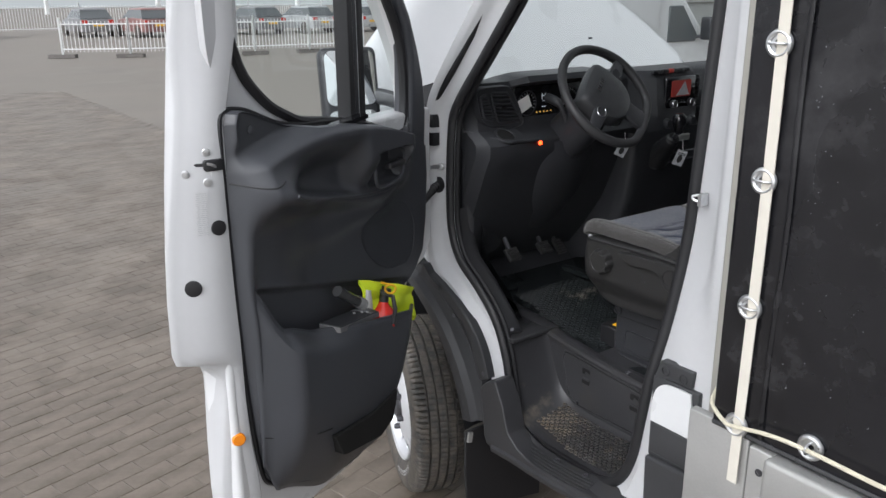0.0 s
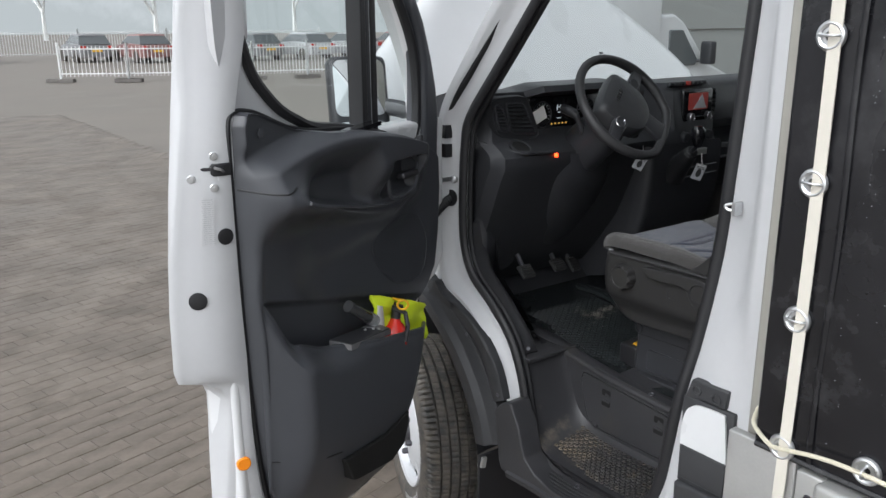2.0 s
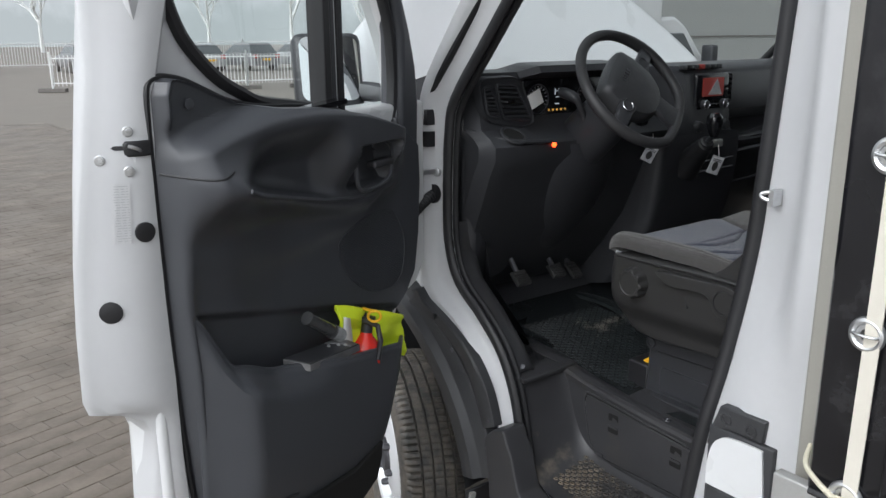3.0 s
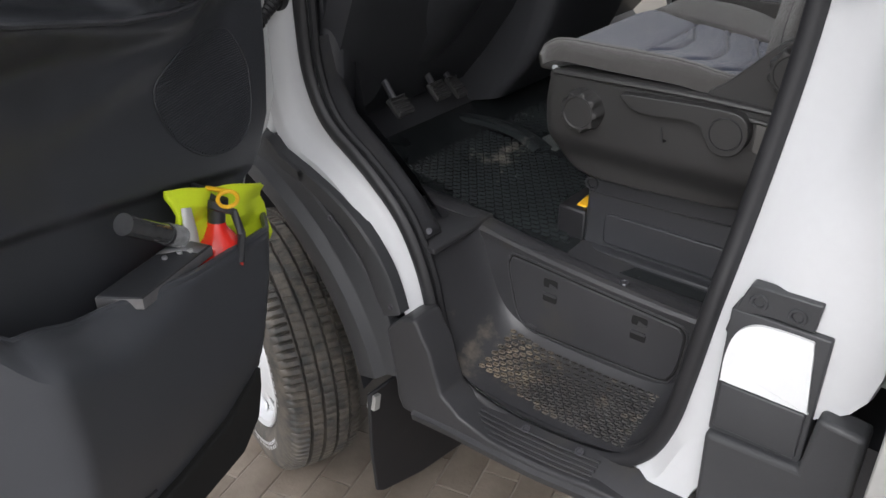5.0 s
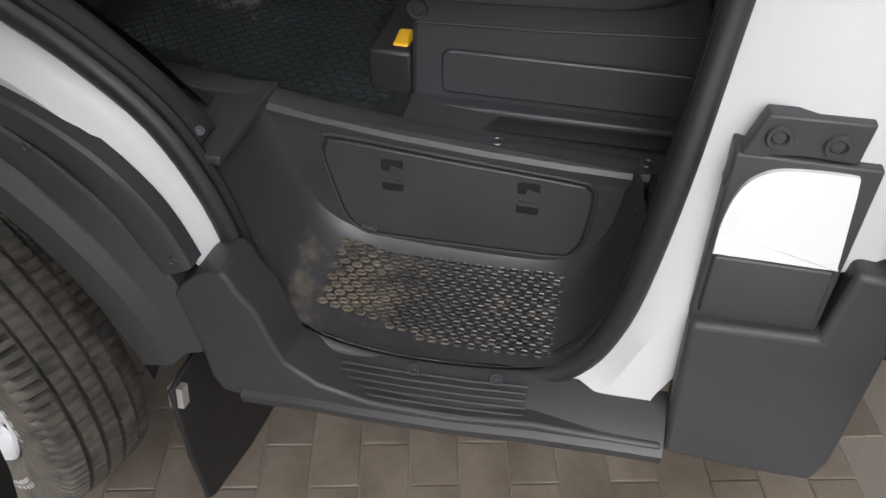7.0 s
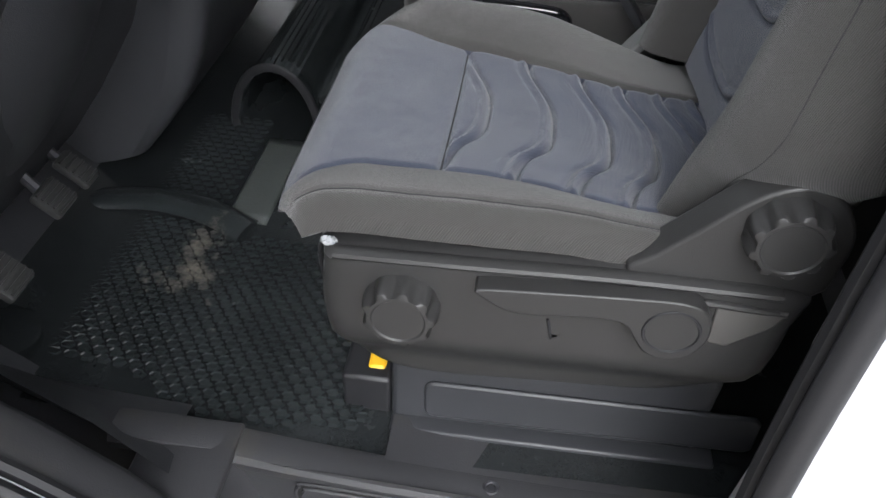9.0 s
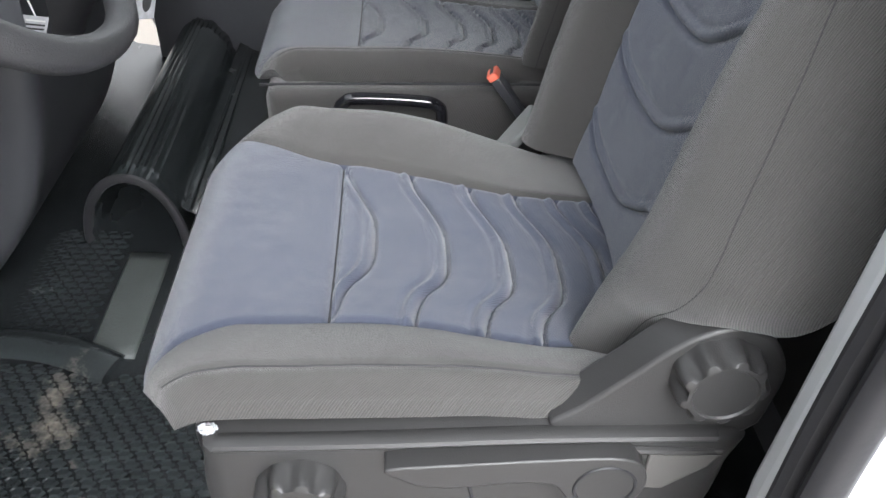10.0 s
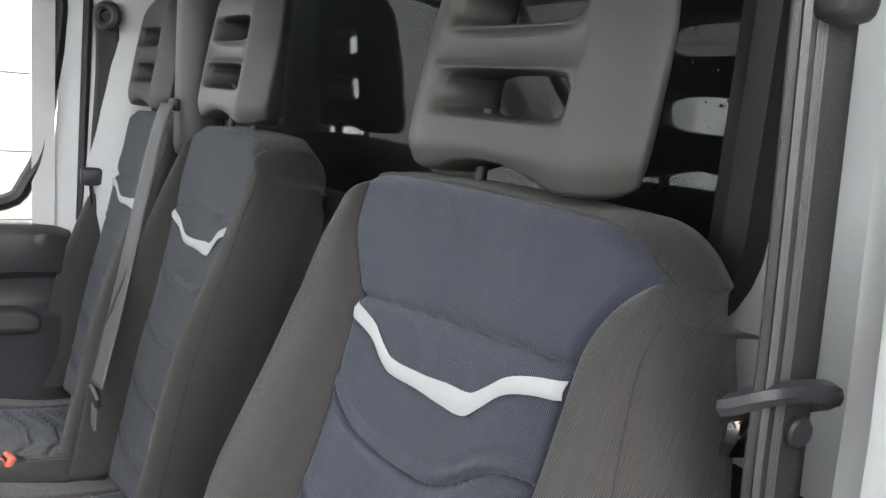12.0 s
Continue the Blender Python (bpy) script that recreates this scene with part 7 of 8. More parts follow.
driver = thing("driver_chair", (0.56, -0.78, 0.80), "charcoal and slate-blue cloth driver's seat on a plastic base", "seat", "cab seats")
cushion(driver, 0.272, 0.838, 0.392, 0.703, -0.508, -1.05, 1.247, CLOTHGREY, CLOTHBLUE, fine=1.45, skirt=0.030)
backrest(driver, 0.222, 0.862, 0.405, 0.708, -1.005, 1.235, 1.872, radians(13.2), CLOTHGREY, CLOTHBLUE, 1.692, fine=1.35)
headrest(driver, 0.560, -1.135, 1.843, 0.312, 0.245, HEADPLASTIC)

# side panel with knobs, tilt handle and recliner arm
bm = bmesh.new()
PAN = [(-0.600, 1.226), (-0.584, 1.208), (-0.579, 1.150), (-0.588, 1.075), (-0.606, 1.034), (-0.64, 1.010), (-0.70, 1.002), (-0.85, 1.008), (-0.98, 1.018), (-1.045, 1.050), (-1.075, 1.110), (-1.085, 1.185), (-1.082, 1.234), (-0.91, 1.238), (-0.75, 1.235)]
sec = []
for x, k in ((0.36, 1.0), (0.275, 1.0), (0.258, 0.985), (0.252, 0.955), (0.250, 0.90), (0.250, 0.8), (0.250, 0.7), (0.250, 0.6), (0.250, 0.5), (0.250, 0.4), (0.250, 0.3), (0.250, 0.2), (0.250, 0.02)):
    cyy, czz = -0.84, 1.14
    sec.append([Vector((x + 0.042 * smoothstep(1.112, 1.03, czz + (z - czz) * k), cyy + (y - cyy) * k, czz + (z - czz) * k)) for y, z in [(p.y, p.z) for p in catmull([(0, y, z) for y, z in PAN], 3, True)]])
loft(bm, sec, close_u=True)
side = part("side_panel", bm, SEATPLASTIC, driver, "grey plastic seat side panel")
bm = bmesh.new()
tube(bm, catmull([(0.256, -0.600, 1.226), (0.252, -0.75, 1.231), (0.252, -0.90, 1.234), (0.254, -1.06, 1.230)], 5), 0.010, 10, flat=0.6)
part("panel_bead", bm, SEATPLASTIC, driver)
bm = bmesh.new()
tube(bm, catmull([(0.2495, -0.92, 1.216), (0.2485, -1.0, 1.213), (0.2505, -1.07, 1.206)], 5), 0.0045, 8)
part("panel_bead", bm, SEATPLASTIC, driver)
bm = bmesh.new()
ARM = [(-0.905, 1.236), (-0.93, 1.262), (-0.965, 1.297), (-1.00, 1.333), (-1.03, 1.353), (-1.06, 1.357), (-1.09, 1.340), (-1.108, 1.305), (-1.106, 1.265), (-1.09, 1.225), (-1.0, 1.222)]
prism(bm, [(p.y, p.z) for p in catmull([(0, y, z) for y, z in ARM], 3, True)], "x", 0.258, 0.30)
part("recliner_arm", bm, SEATPLASTIC, driver, "grey plastic recliner cover", mods=[("BEVEL", {"width": 0.008, "segments": 3})])


def knob(centre, r, depth, lobes=9):
    """A scalloped hand knob facing the door."""
    bm = bmesh.new()
    c = Vector(centre)
    rows = []
    for h, k, wob in ((0.012, 1.02, 0.0), (0.0, 1.0, 0.02), (-0.25 * depth, 1.0, 0.10), (-0.74 * depth, 0.98, 0.20), (-0.93 * depth, 0.92, 0.17), (-depth, 0.80, 0.02), (-depth, 0.70, 0.0), (-depth + 0.0018, 0.66, 0.0), (-depth + 0.0016, 0.02, 0.0)):
        rows.append([c + Vector((h, r * k * (1 - wob * 0.5 * (1 + math.cos(lobes * a)) ** 1.0) * math.cos(a), r * k * (1 - wob * 0.5 * (1 + math.cos(lobes * a))) * math.sin(a))) for a in (2 * math.pi * j / 96 for j in range(96))])
    loft(bm, rows, close_u=True)
    return part("adjuster_knob", bm, SEATPLASTIC, driver, "scalloped grey adjuster knob")


knob((0.251, -0.673, 1.165), 0.043, 0.030)
knob((0.260, -1.044, 1.306), 0.042, 0.030)
bm = bmesh.new()
HAN = [(-0.754, 1.217), (-0.767, 1.203), (-0.788, 1.191), (-0.82, 1.189), (-0.875, 1.194), (-0.908, 1.190), (-0.921, 1.172), (-0.935, 1.152), (-0.958, 1.145), (-0.982, 1.155), (-0.995, 1.180), (-0.994, 1.203), (-0.984, 1.219), (-0.96, 1.227), (-0.90, 1.226), (-0.82, 1.222)]
prism(bm, [(p.y, p.z) for p in catmull([(0, y, z) for y, z in HAN], 3, True)], "x", 0.228, 0.256)
part("tilt_handle", bm, SEATPLASTIC, driver, "long grey tilt handle", mods=[("BEVEL", {"width": 0.006, "segments": 3})])
bm = bmesh.new()
ring(bm, (0.2275, -0.957, 1.186), 0.0285, 0.0018, (1, 0, 0), 36, 6)
part("pivot_ring", bm, RUBBER, driver)
bm = bmesh.new()
prism(bm, [(-1.0, 1.215), (-1.072, 1.210), (-1.060, 1.188), (-1.02, 1.155), (-1.0, 1.158)], "x", 0.2465, 0.2515)
part("panel_facet", bm, HEADPLASTIC, driver, mods=[("BEVEL", {"width": 0.002, "segments": 2})])
bm = bmesh.new()
tube(bm, [(0.2495, -0.832, 1.165), (0.2495, -0.835, 1.152), (0.2495, -0.838, 1.136)], 0.002, 6)
part("panel_slot", bm, RUBBER, driver)
bm = bmesh.new()
bmesh.ops.create_icosphere(bm, subdivisions=2, radius=0.0022, matrix=Matrix.Translation((0.247, -0.838, 1.219)))
part("panel_stud", bm, PAPER, driver)
# pedestal
bm = bmesh.new()
PED = [(-0.628, 0.80), (-0.632, 0.95), (-0.622, 1.02), (-0.66, 1.05), (-1.05, 1.06), (-1.085, 0.95), (-1.075, 0.80)]
prism(bm, PED, "x", 0.372, 0.80)
ped = part("pedestal", bm, BLACK, driver, "black plastic seat base", mods=[("BEVEL", {"width": 0.010, "segments": 3})])
bm = bmesh.new()
prism(bm, rounded_poly((-1.15, 0.822), (-0.680, 0.897), 0.016), "x", 0.3655, 0.374)
part("pedestal_cover", bm, BLACK, ped, mods=[("BEVEL", {"width": 0.004, "segments": 2})])
bm = bmesh.new()
tube(bm, [(0.371, -0.64, 0.935), (0.371, -0.85, 0.942), (0.371, -1.06, 0.955)], 0.0022, 6)
part("pedestal_joint", bm, RUBBER, ped)
screw("pedestal_screw", (0.368, -0.642, 0.957), (-1, 0, 0), driver, 0.013, BLACK)
bm = rounded_box((0.345, -1.10, 0.785), (0.40, -0.63, 0.812), 0.005)
part("base_rail", bm, BLACK, driver)
bm = bmesh.new()
box(bm, (0.380, -0.628, 0.79), (0.60, -0.555, 0.876))
tray = part("front_tray", bm, RUBBER, driver, mods=[("BEVEL", {"width": 0.006, "segments": 2})])
bm = bmesh.new()
box(bm, (0.400, -0.618, 0.858), (0.452, -0.590, 0.882), (0, -8, 0))
chock = solo("wheel_chock", bm, YELLOW, "yellow plastic wheel chock stowed under the seat front", "wheel chock", mods=[("BEVEL", {"width": 0.006, "segments": 2})])
bm = bmesh.new()
tube(bm, catmull([(0.33, -0.572, 1.20), (0.325, -0.562, 1.16), (0.335, -0.565, 1.10), (0.36, -0.58, 1.05)], 5), 0.003, 6)
part("cable_loop", bm, RUBBER, driver)
bm = bmesh.new()
rng = random.Random(2)
bmesh.ops.create_icosphere(bm, subdivisions=3, radius=0.0065, matrix=Matrix.Translation((0.272, -0.590, 1.226)) @ Matrix.Diagonal((0.8, 1.3, 0.7, 1)))
for v in bm.verts:
    v.co += Vector((rng.uniform(-1, 1), rng.uniform(-1, 1), rng.uniform(-1, 1))) * 0.002
solo("plastic_film_scrap", bm, FOIL, "crumpled scrap of clear film on the seat corner", "film scrap", smooth=False)

# ---- passenger bench ----
bench = thing("passenger_bench", (1.52, -0.78, 0.80), "two-seat charcoal and dark blue cloth passenger bench", "seat", "cab seats")
for x0, x1, s0, s1 in ((1.105, 1.515, 1.165, 1.435), (1.515, 1.935, 1.59, 1.87)):
    cushion(bench, x0, x1, s0, s1, -0.505, -1.06, 1.205, CLOTHGREY, CLOTHSHADED, 0.6, 0.35, 0.6, 0.35)
for x0, x1, s0, s1 in ((1.065, 1.500, 1.140, 1.435), (1.505, 1.965, 1.615, 1.905)):
    backrest(bench, x0, x1, s0, s1, -1.045, 1.20, 1.872, radians(11.5), CLOTHGREY, CLOTHSHADED, 1.672, fine=0.7, taper=0.15)
headrest(bench, 1.300, -1.160, 1.846, 0.285, 0.240, HEADPLASTIC)
headrest(bench, 1.790, -1.160, 1.842, 0.285, 0.240, HEADPLASTIC)
bm = rounded_box((1.075, -1.04, 0.98), (1.93, -0.53, 1.165), 0.02)
part("bench_box", bm, CLOTHGREY, bench, "charcoal covered bench front and side")
bm = bmesh.new()
tube(bm, [(1.098, -0.52, 1.165), (1.098, -0.8, 1.168), (1.098, -1.03, 1.165)], 0.003, 6)
part("bench_seam", bm, THREAD, bench)
bm = rounded_box((1.12, -1.02, 0.80), (1.90, -0.58, 0.99), 0.01)
part("bench_base", bm, BLACK, bench)
bm = bmesh.new()
tube(bm, catmull([(1.045, -0.665, 1.0), (1.045, -0.662, 1.13), (1.045, -0.672, 1.158), (1.045, -0.70, 1.165), (1.045, -0.80, 1.160), (1.045, -0.835, 1.150), (1.045, -0.842, 1.12), (1.045, -0.84, 1.0)], 5), 0.011, 10)
part("grab_bar", bm, SCREEN, bench, "glossy black tube handle")
bm = rounded_box((0.885, -0.99, 0.80), (1.03, -0.62, 1.04), 0.015)
part("seat_box", bm, BLACK, bench)


def buckle(tip, foot, label, lit=True):
    """A belt buckle on its stalk, with a bright release tab."""
    tip, foot = Vector(tip), Vector(foot)
    b = thing("belt_buckle", foot, label, "seat belt buckle", "belt buckles")
    d = (tip - foot).normalized()
    s = d.cross(Vector((0, 0, 1))).normalized()
    w = s.cross(d)
    bm = bmesh.new()
    loft(bm, [[foot + d * t + s * a * k + w * c * k2 for a, c in ((-0.015, -0.009), (0.015, -0.009), (0.015, 0.009), (-0.015, 0.009))] for t, k, k2 in ((0, 0.6, 0.5), (0.02, 0.9, 0.8), ((tip - foot).length - 0.012, 1, 1))], close_u=True, caps=True)
    part("buckle_body", bm, BLACK, b, mods=[("BEVEL", {"width": 0.003, "segments": 2})])
    bm = bmesh.new()
    loft(bm, [[tip - d * t + s * a + w * c for a, c in ((-0.016, -0.010), (0.016, -0.010), (0.016, 0.010), (-0.016, 0.010))] for t in (0.014, 0.0)], close_u=True, caps=True)
    part("release_tab", bm, ORANGE, b, "salmon red release tab", mods=[("BEVEL", {"width": 0.003, "segments": 2})])
    bm = bmesh.new()
    loft(bm, [[tip + d * t + s * a + w * c for a, c in ((-0.011, -0.002), (0.011, -0.002), (0.011, 0.004), (-0.011, 0.004))] for t in (-0.002, 0.0012)], close_u=True, caps=True)
    part("buckle_slot", bm, RUBBER, b)


buckle((1.050, -0.925, 1.215), (1.035, -1.01, 1.10), "black belt buckle with salmon red tab beside the bench")
buckle((0.905, -0.855, 1.165), (0.93, -0.96, 1.06), "black belt buckle with salmon red tab beside the driver's seat")
buckle((1.535, -0.890, 1.222), (1.56, -1.0, 1.16), "black belt buckle with salmon red tab between bench seats")
# plastic stalk guide and hand brake
bm = bmesh.new()
loft(bm, [[Vector(p) for p in ((0.865, -0.885, 1.115), (0.905, -0.89, 1.12), (0.905, -0.91, 1.12), (0.865, -0.905, 1.115))], [Vector(p) for p in ((0.875, -0.965, 1.205), (0.935, -0.975, 1.215), (0.935, -0.99, 1.21), (0.875, -0.985, 1.20))]], close_u=True, caps=True)
solo("buckle_guide", bm, surf("grey_guide_plastic", (0.20, 0.20, 0.20), 0.5), "grey plastic belt guide beside the driver's seat", "belt guide", mods=[("BEVEL", {"width": 0.005, "segments": 2})])
bm = bmesh.new()
loft(bm, [[Vector(p) for p in ((0.905, -0.70, 1.135), (0.935, -0.70, 1.135), (0.935, -0.705, 1.165), (0.905, -0.705, 1.165))], [Vector(p) for p in ((0.90, -0.84, 1.125), (0.94, -0.84, 1.125), (0.94, -0.845, 1.15), (0.90, -0.845, 1.15))]], close_u=True, caps=True)
solo("parking_brake_lever", bm, DARKMETAL, "grey parking brake lever between the seats", "brake lever", mods=[("BEVEL", {"width": 0.005, "segments": 2})])

# ---- belts ----
def ribbon(pts, width_dir, w, thick=0.0022):
    bm = bmesh.new()
    wd = Vector(width_dir).normalized()
    P = catmull(pts, 6)
    loft(bm, [[p + wd * (w * (k / 6 - 0.5)) + wd.cross(P[min(i + 1, len(P) - 1)] - P[max(i - 1, 0)]).normalized() * (0.0009 * (k % 2)) for k in range(7)] for i, p in enumerate(P)])
    return bm


belt = thing("driver_seat_belt", (0.26, -1.13, 0.9), "grey webbing driver's seat belt on the rear pillar", "seat belt", "seat belts")
BELTLINE = [(0.256, -1.108, 1.99), (0.258, -1.118, 1.93), (0.262, -1.138, 1.80), (0.264, -1.148, 1.70), (0.264, -1.172, 1.53), (0.264, -1.205, 1.40), (0.262, -1.24, 1.20), (0.262, -1.26, 0.95)]
part("webbing", ribbon(BELTLINE, (0.10, 1, 0), 0.048), BELT, belt, mods=[("SOLIDIFY", {"thickness": 0.0018})])
for dy, w in ((0.0165, 0.006), (0.003, 0.008), (-0.0125, 0.008)):
    part("woven_stripe", ribbon([(x - 0.0022, y + dy, z) for x, y, z in BELTLINE], (0.10, 1, 0), w), BELTLIGHT, belt)
bm = bmesh.new()
tube(bm, catmull([(0.280, -1.118, 1.752), (0.268, -1.120, 1.762), (0.257, -1.135, 1.768), (0.253, -1.160, 1.767), (0.256, -1.180, 1.760), (0.268, -1.178, 1.753), (0.278, -1.15, 1.750)], 4, True), 0.0068, 8, True)
part("tongue_stop", bm, BLACK, belt, "black plastic belt tongue")
bm = bmesh.new()
disc(bm, (0.2585, -1.155, 1.742), 0.009, (-1, 0.2, 0), 16, 0.004)
part("stop_button", bm, BLACK, belt)
bm = bmesh.new()
loft(bm, [[Vector(p) for p in ((0.290, -1.140, 1.748), (0.278, -1.160, 1.750))], [Vector(p) for p in ((0.306, -1.158, 1.705), (0.294, -1.178, 1.707))]])
part("tongue_plate", bm, CHROME, belt, mods=[("SOLIDIFY", {"thickness": 0.003})])
bm = rounded_box((0.239, -1.136, 1.958), (0.266, -1.100, 2.05), 0.010)
part("top_anchor", bm, BLACK, belt)
bm = bmesh.new()
disc(bm, (0.2375, -1.118, 1.982), 0.010, (-1, 0.3, 0), 16, 0.006)
part("anchor_bolt", bm, DARKMETAL, belt)
belt2 = thing("bench_middle_belt", (1.45, -1.05, 1.3), "light grey webbing belt hanging from the middle headrest", "seat belt", "seat belts")
part("webbing", ribbon([(1.510, -1.150, 1.862), (1.500, -1.128, 1.80), (1.475, -1.085, 1.62), (1.45, -1.05, 1.48), (1.425, -1.020, 1.378)], (1, 0.2, 0), 0.047), BELTLIGHT, belt2, mods=[("SOLIDIFY", {"thickness": 0.0018})])
bm = bmesh.new()
box(bm, (1.390, -1.022, 1.352), (1.452, -1.010, 1.374), (0, -6, 0))
part("tongue", bm, DARKMETAL, belt2, mods=[("BEVEL", {"width": 0.005, "segments": 2})])
bm = bmesh.new()
box(bm, (1.404, -1.016, 1.306), (1.428, -1.012, 1.356), (0, -6, 0))
part("tongue_plate", bm, METAL, belt2)
bm = rounded_box((1.465, -1.245, 1.76), (1.555, -1.165, 2.10), 0.03)
part("belt_tower", bm, HEADPLASTIC, belt2, "grey plastic belt guide tower")
bm = rounded_box((1.490, -1.170, 1.850), (1.530, -1.155, 1.872), 0.005)
part("belt_outlet", bm, RUBBER, belt2)
belt3 = thing("bench_outer_belt", (1.93, -1.15, 1.0), "dark grey webbing belt on the far pillar", "seat belt", "seat belts")
part("webbing", ribbon([(1.90, -1.125, 2.03), (1.915, -1.13, 1.9), (1.935, -1.12, 1.65), (1.955, -1.10, 1.35), (1.955, -1.08, 1.0)], (0.25, 1, 0), 0.047), BELT, belt3, mods=[("SOLIDIFY", {"thickness": 0.0018})])
bm = bmesh.new()
ring(bm, (1.895, -1.125, 2.025), 0.022, 0.011, (-0.6, 0.6, 0), 20, 8)
part("top_anchor", bm, BLACK, belt3)
bm = rounded_box((1.908, -1.135, 1.66), (1.938, -1.080, 1.70), 0.008)
part("tongue_stop", bm, BLACK, belt3)
bm = bmesh.new()
tube(bm, [(1.91, -1.10, 1.66), (1.915, -1.105, 1.62)], 0.005, 6)
part("tongue_plate", bm, CHROME, belt3)

# ribbed rubber cover over the floor hump, open at its end, and the ribbed mat beside it
bm = bmesh.new()
rows = []
for i in range(13):
    f_ = i / 12
    x = 1.085 + 0.84 * f_
    row = []
    for k in range(45):
        a = radians(-8 + 176 * k / 44)
        r = 1.0 + 0.022 * (k % 2)
        row.append(Vector((x + 0.006 * math.sin(k * 0.9), -0.247 + 0.02 * f_ + 0.088 * r * math.cos(a), 0.822 + 0.150 * r * math.sin(a) - 0.02 * f_)))
    rows.append(row)
loft(bm, rows)
cover = part("tunnel_cover", bm, TREAD, van, "ribbed black rubber tunnel cover", mods=[("SOLIDIFY", {"thickness": 0.006, "offset": -1.0})])
bm = bmesh.new()
tube(bm, [(1.083, -0.247 + 0.094 * math.cos(a), 0.822 + 0.157 * math.sin(a)) for a in (radians(-4 + 188 * k / 20) for k in range(21))], 0.010, 8, flat=0.6, up=(1, 0, 0))
part("cover_rim", bm, RUBBER, cover)
bm = bmesh.new()
loft(bm, [[Vector((x, y, z)) for y, z in ((-0.325, 0.885), (-0.36, 0.862), (-0.43, 0.845), (-0.52, 0.836))] for x in (1.13, 1.4, 1.7, 1.925)])
part("ribbed_mat", bm, FLOORMAT, van, mods=[("SOLIDIFY", {"thickness": 0.006})])
for k in range(11):
    bm = bmesh.new()
    y = -0.345 - 0.0165 * k
    zr = 0.875 - 0.013 * min(k, 2) - 0.0026 * max(0, k - 2)
    tube(bm, [(1.13, y, zr), (1.5, y, zr), (1.92, y, zr)], 0.0035, 5)
    part("mat_rib", bm, TREAD, van)

# ---- what lies in the door pocket ----
def in_door(p):
    return door.matrix_world @ Vector(p)


bm = bmesh.new()
rows = []
for i in range(31):
    f_ = i / 30
    u = 0.292 + 0.293 * f_
    top = 1.050 + 0.386 * (u - 0.292) + 0.0015 * math.sin(f_ * 9)
    rows.append([in_door((u, 0.094 - 0.004 * f_ + 0.006 * math.sin(f_ * 11 + k * 0.8) + 0.004 * math.sin(k * 1.7 + f_ * 5), 0.93 + 0.20 * f_ * (8 - k) / 8 * 0.6 + (top - 0.93) * k / 8)) for k in range(9)])
loft(bm, rows)
solo("hi_vis_vest", bm, HIVIS, "folded fluorescent yellow safety vest in the door pocket", "safety vest", mods=[("SOLIDIFY", {"thickness": 0.010}), ("BEVEL", {"width": 0.002, "segments": 2})])
bm = bmesh.new()
rows = []
for i in range(5):
    rows.append([in_door((0.556 + 0.014 * k, 0.106 + 0.003 * math.sin(k * 2 + i), 1.040 + 0.021 * i + 0.006 * k)) for k in range(3)])
loft(bm, rows)
solo("silver_reflective_band", bm, PAPER, "silver reflective band of the folded vest", "reflective band", mods=[("SOLIDIFY", {"thickness": 0.006})])
ext = thing("fire_extinguisher", in_door((0.50, 0.118, 0.90)), "small red fire extinguisher with yellow pin in the door pocket", "fire extinguisher")
bm = bmesh.new()
base, up_ = in_door((0.530, 0.104, 0.858)), (in_door((0.478, 0.112, 1.12)) - in_door((0.530, 0.104, 0.858))).normalized()
q = up_.to_track_quat("Z", "Y").to_matrix()
rows = [[base + q @ Vector((r * math.cos(a), r * math.sin(a), h)) for a in (2 * math.pi * k / 28 for k in range(28))] for h, r in ((0, 0.038), (0.01, 0.047), (0.145, 0.047), (0.165, 0.045), (0.182, 0.038), (0.195, 0.026), (0.204, 0.017), (0.218, 0.013), (0.218, 0.001))]
loft(bm, rows, close_u=True)
part("cylinder", bm, RED, ext)
bm = bmesh.new()
rows = [[base + q @ Vector((0.0476 * math.cos(a), 0.0476 * math.sin(a), h)) for a in (radians(40 + 100 * k / 10) for k in range(11))] for h in (0.108, 0.132)]
loft(bm, rows)
part("label_bars", bm, PAPER, ext)
bm = bmesh.new()
loft(bm, [[base + q @ Vector((r * math.cos(a), r * math.sin(a), h)) for a in (2 * math.pi * k / 16 for k in range(16))] for h, r in ((0.21, 0.015), (0.235, 0.015), (0.24, 0.02), (0.252, 0.02), (0.253, 0.001))], close_u=True)
part("valve", bm, BLACK, ext)
bm = bmesh.new()
tube(bm, [base + q @ Vector(p) for p in ((-0.008, 0.01, 0.25), (0.03, -0.005, 0.262), (0.07, -0.015, 0.266))], 0.006, 8)
tube(bm, [base + q @ Vector(p) for p in ((-0.008, 0.01, 0.24), (-0.035, 0.0, 0.235), (-0.05, 0.0, 0.20), (-0.05, 0.0, 0.15))], 0.007, 8)
part("lever", bm, BLACK, ext)
bm = bmesh.new()
ring(bm, base + q @ Vector((-0.038, 0.02, 0.262)), 0.016, 0.0035, (0.5, 0.8, 0.2), 22, 8)
tube(bm, [base + q @ Vector((-0.03, 0.012, 0.272)), base + q @ Vector((0.01, 0.012, 0.272))], 0.004, 6)
part("safety_pin", bm, YELLOW, ext)
lamp = thing("torch", in_door((0.70, 0.115, 1.09)), "smoked clear torch with a silvery head in the door pocket", "torch")
bm = bmesh.new()
tube(bm, [in_door((0.712, 0.098, 1.172)), in_door((0.675, 0.100, 1.146)), in_door((0.622, 0.102, 1.110))], 0.0165, 16)
part("torch_body", bm, CLEARPLASTIC, lamp, "smoked clear plastic body")
bm = bmesh.new()
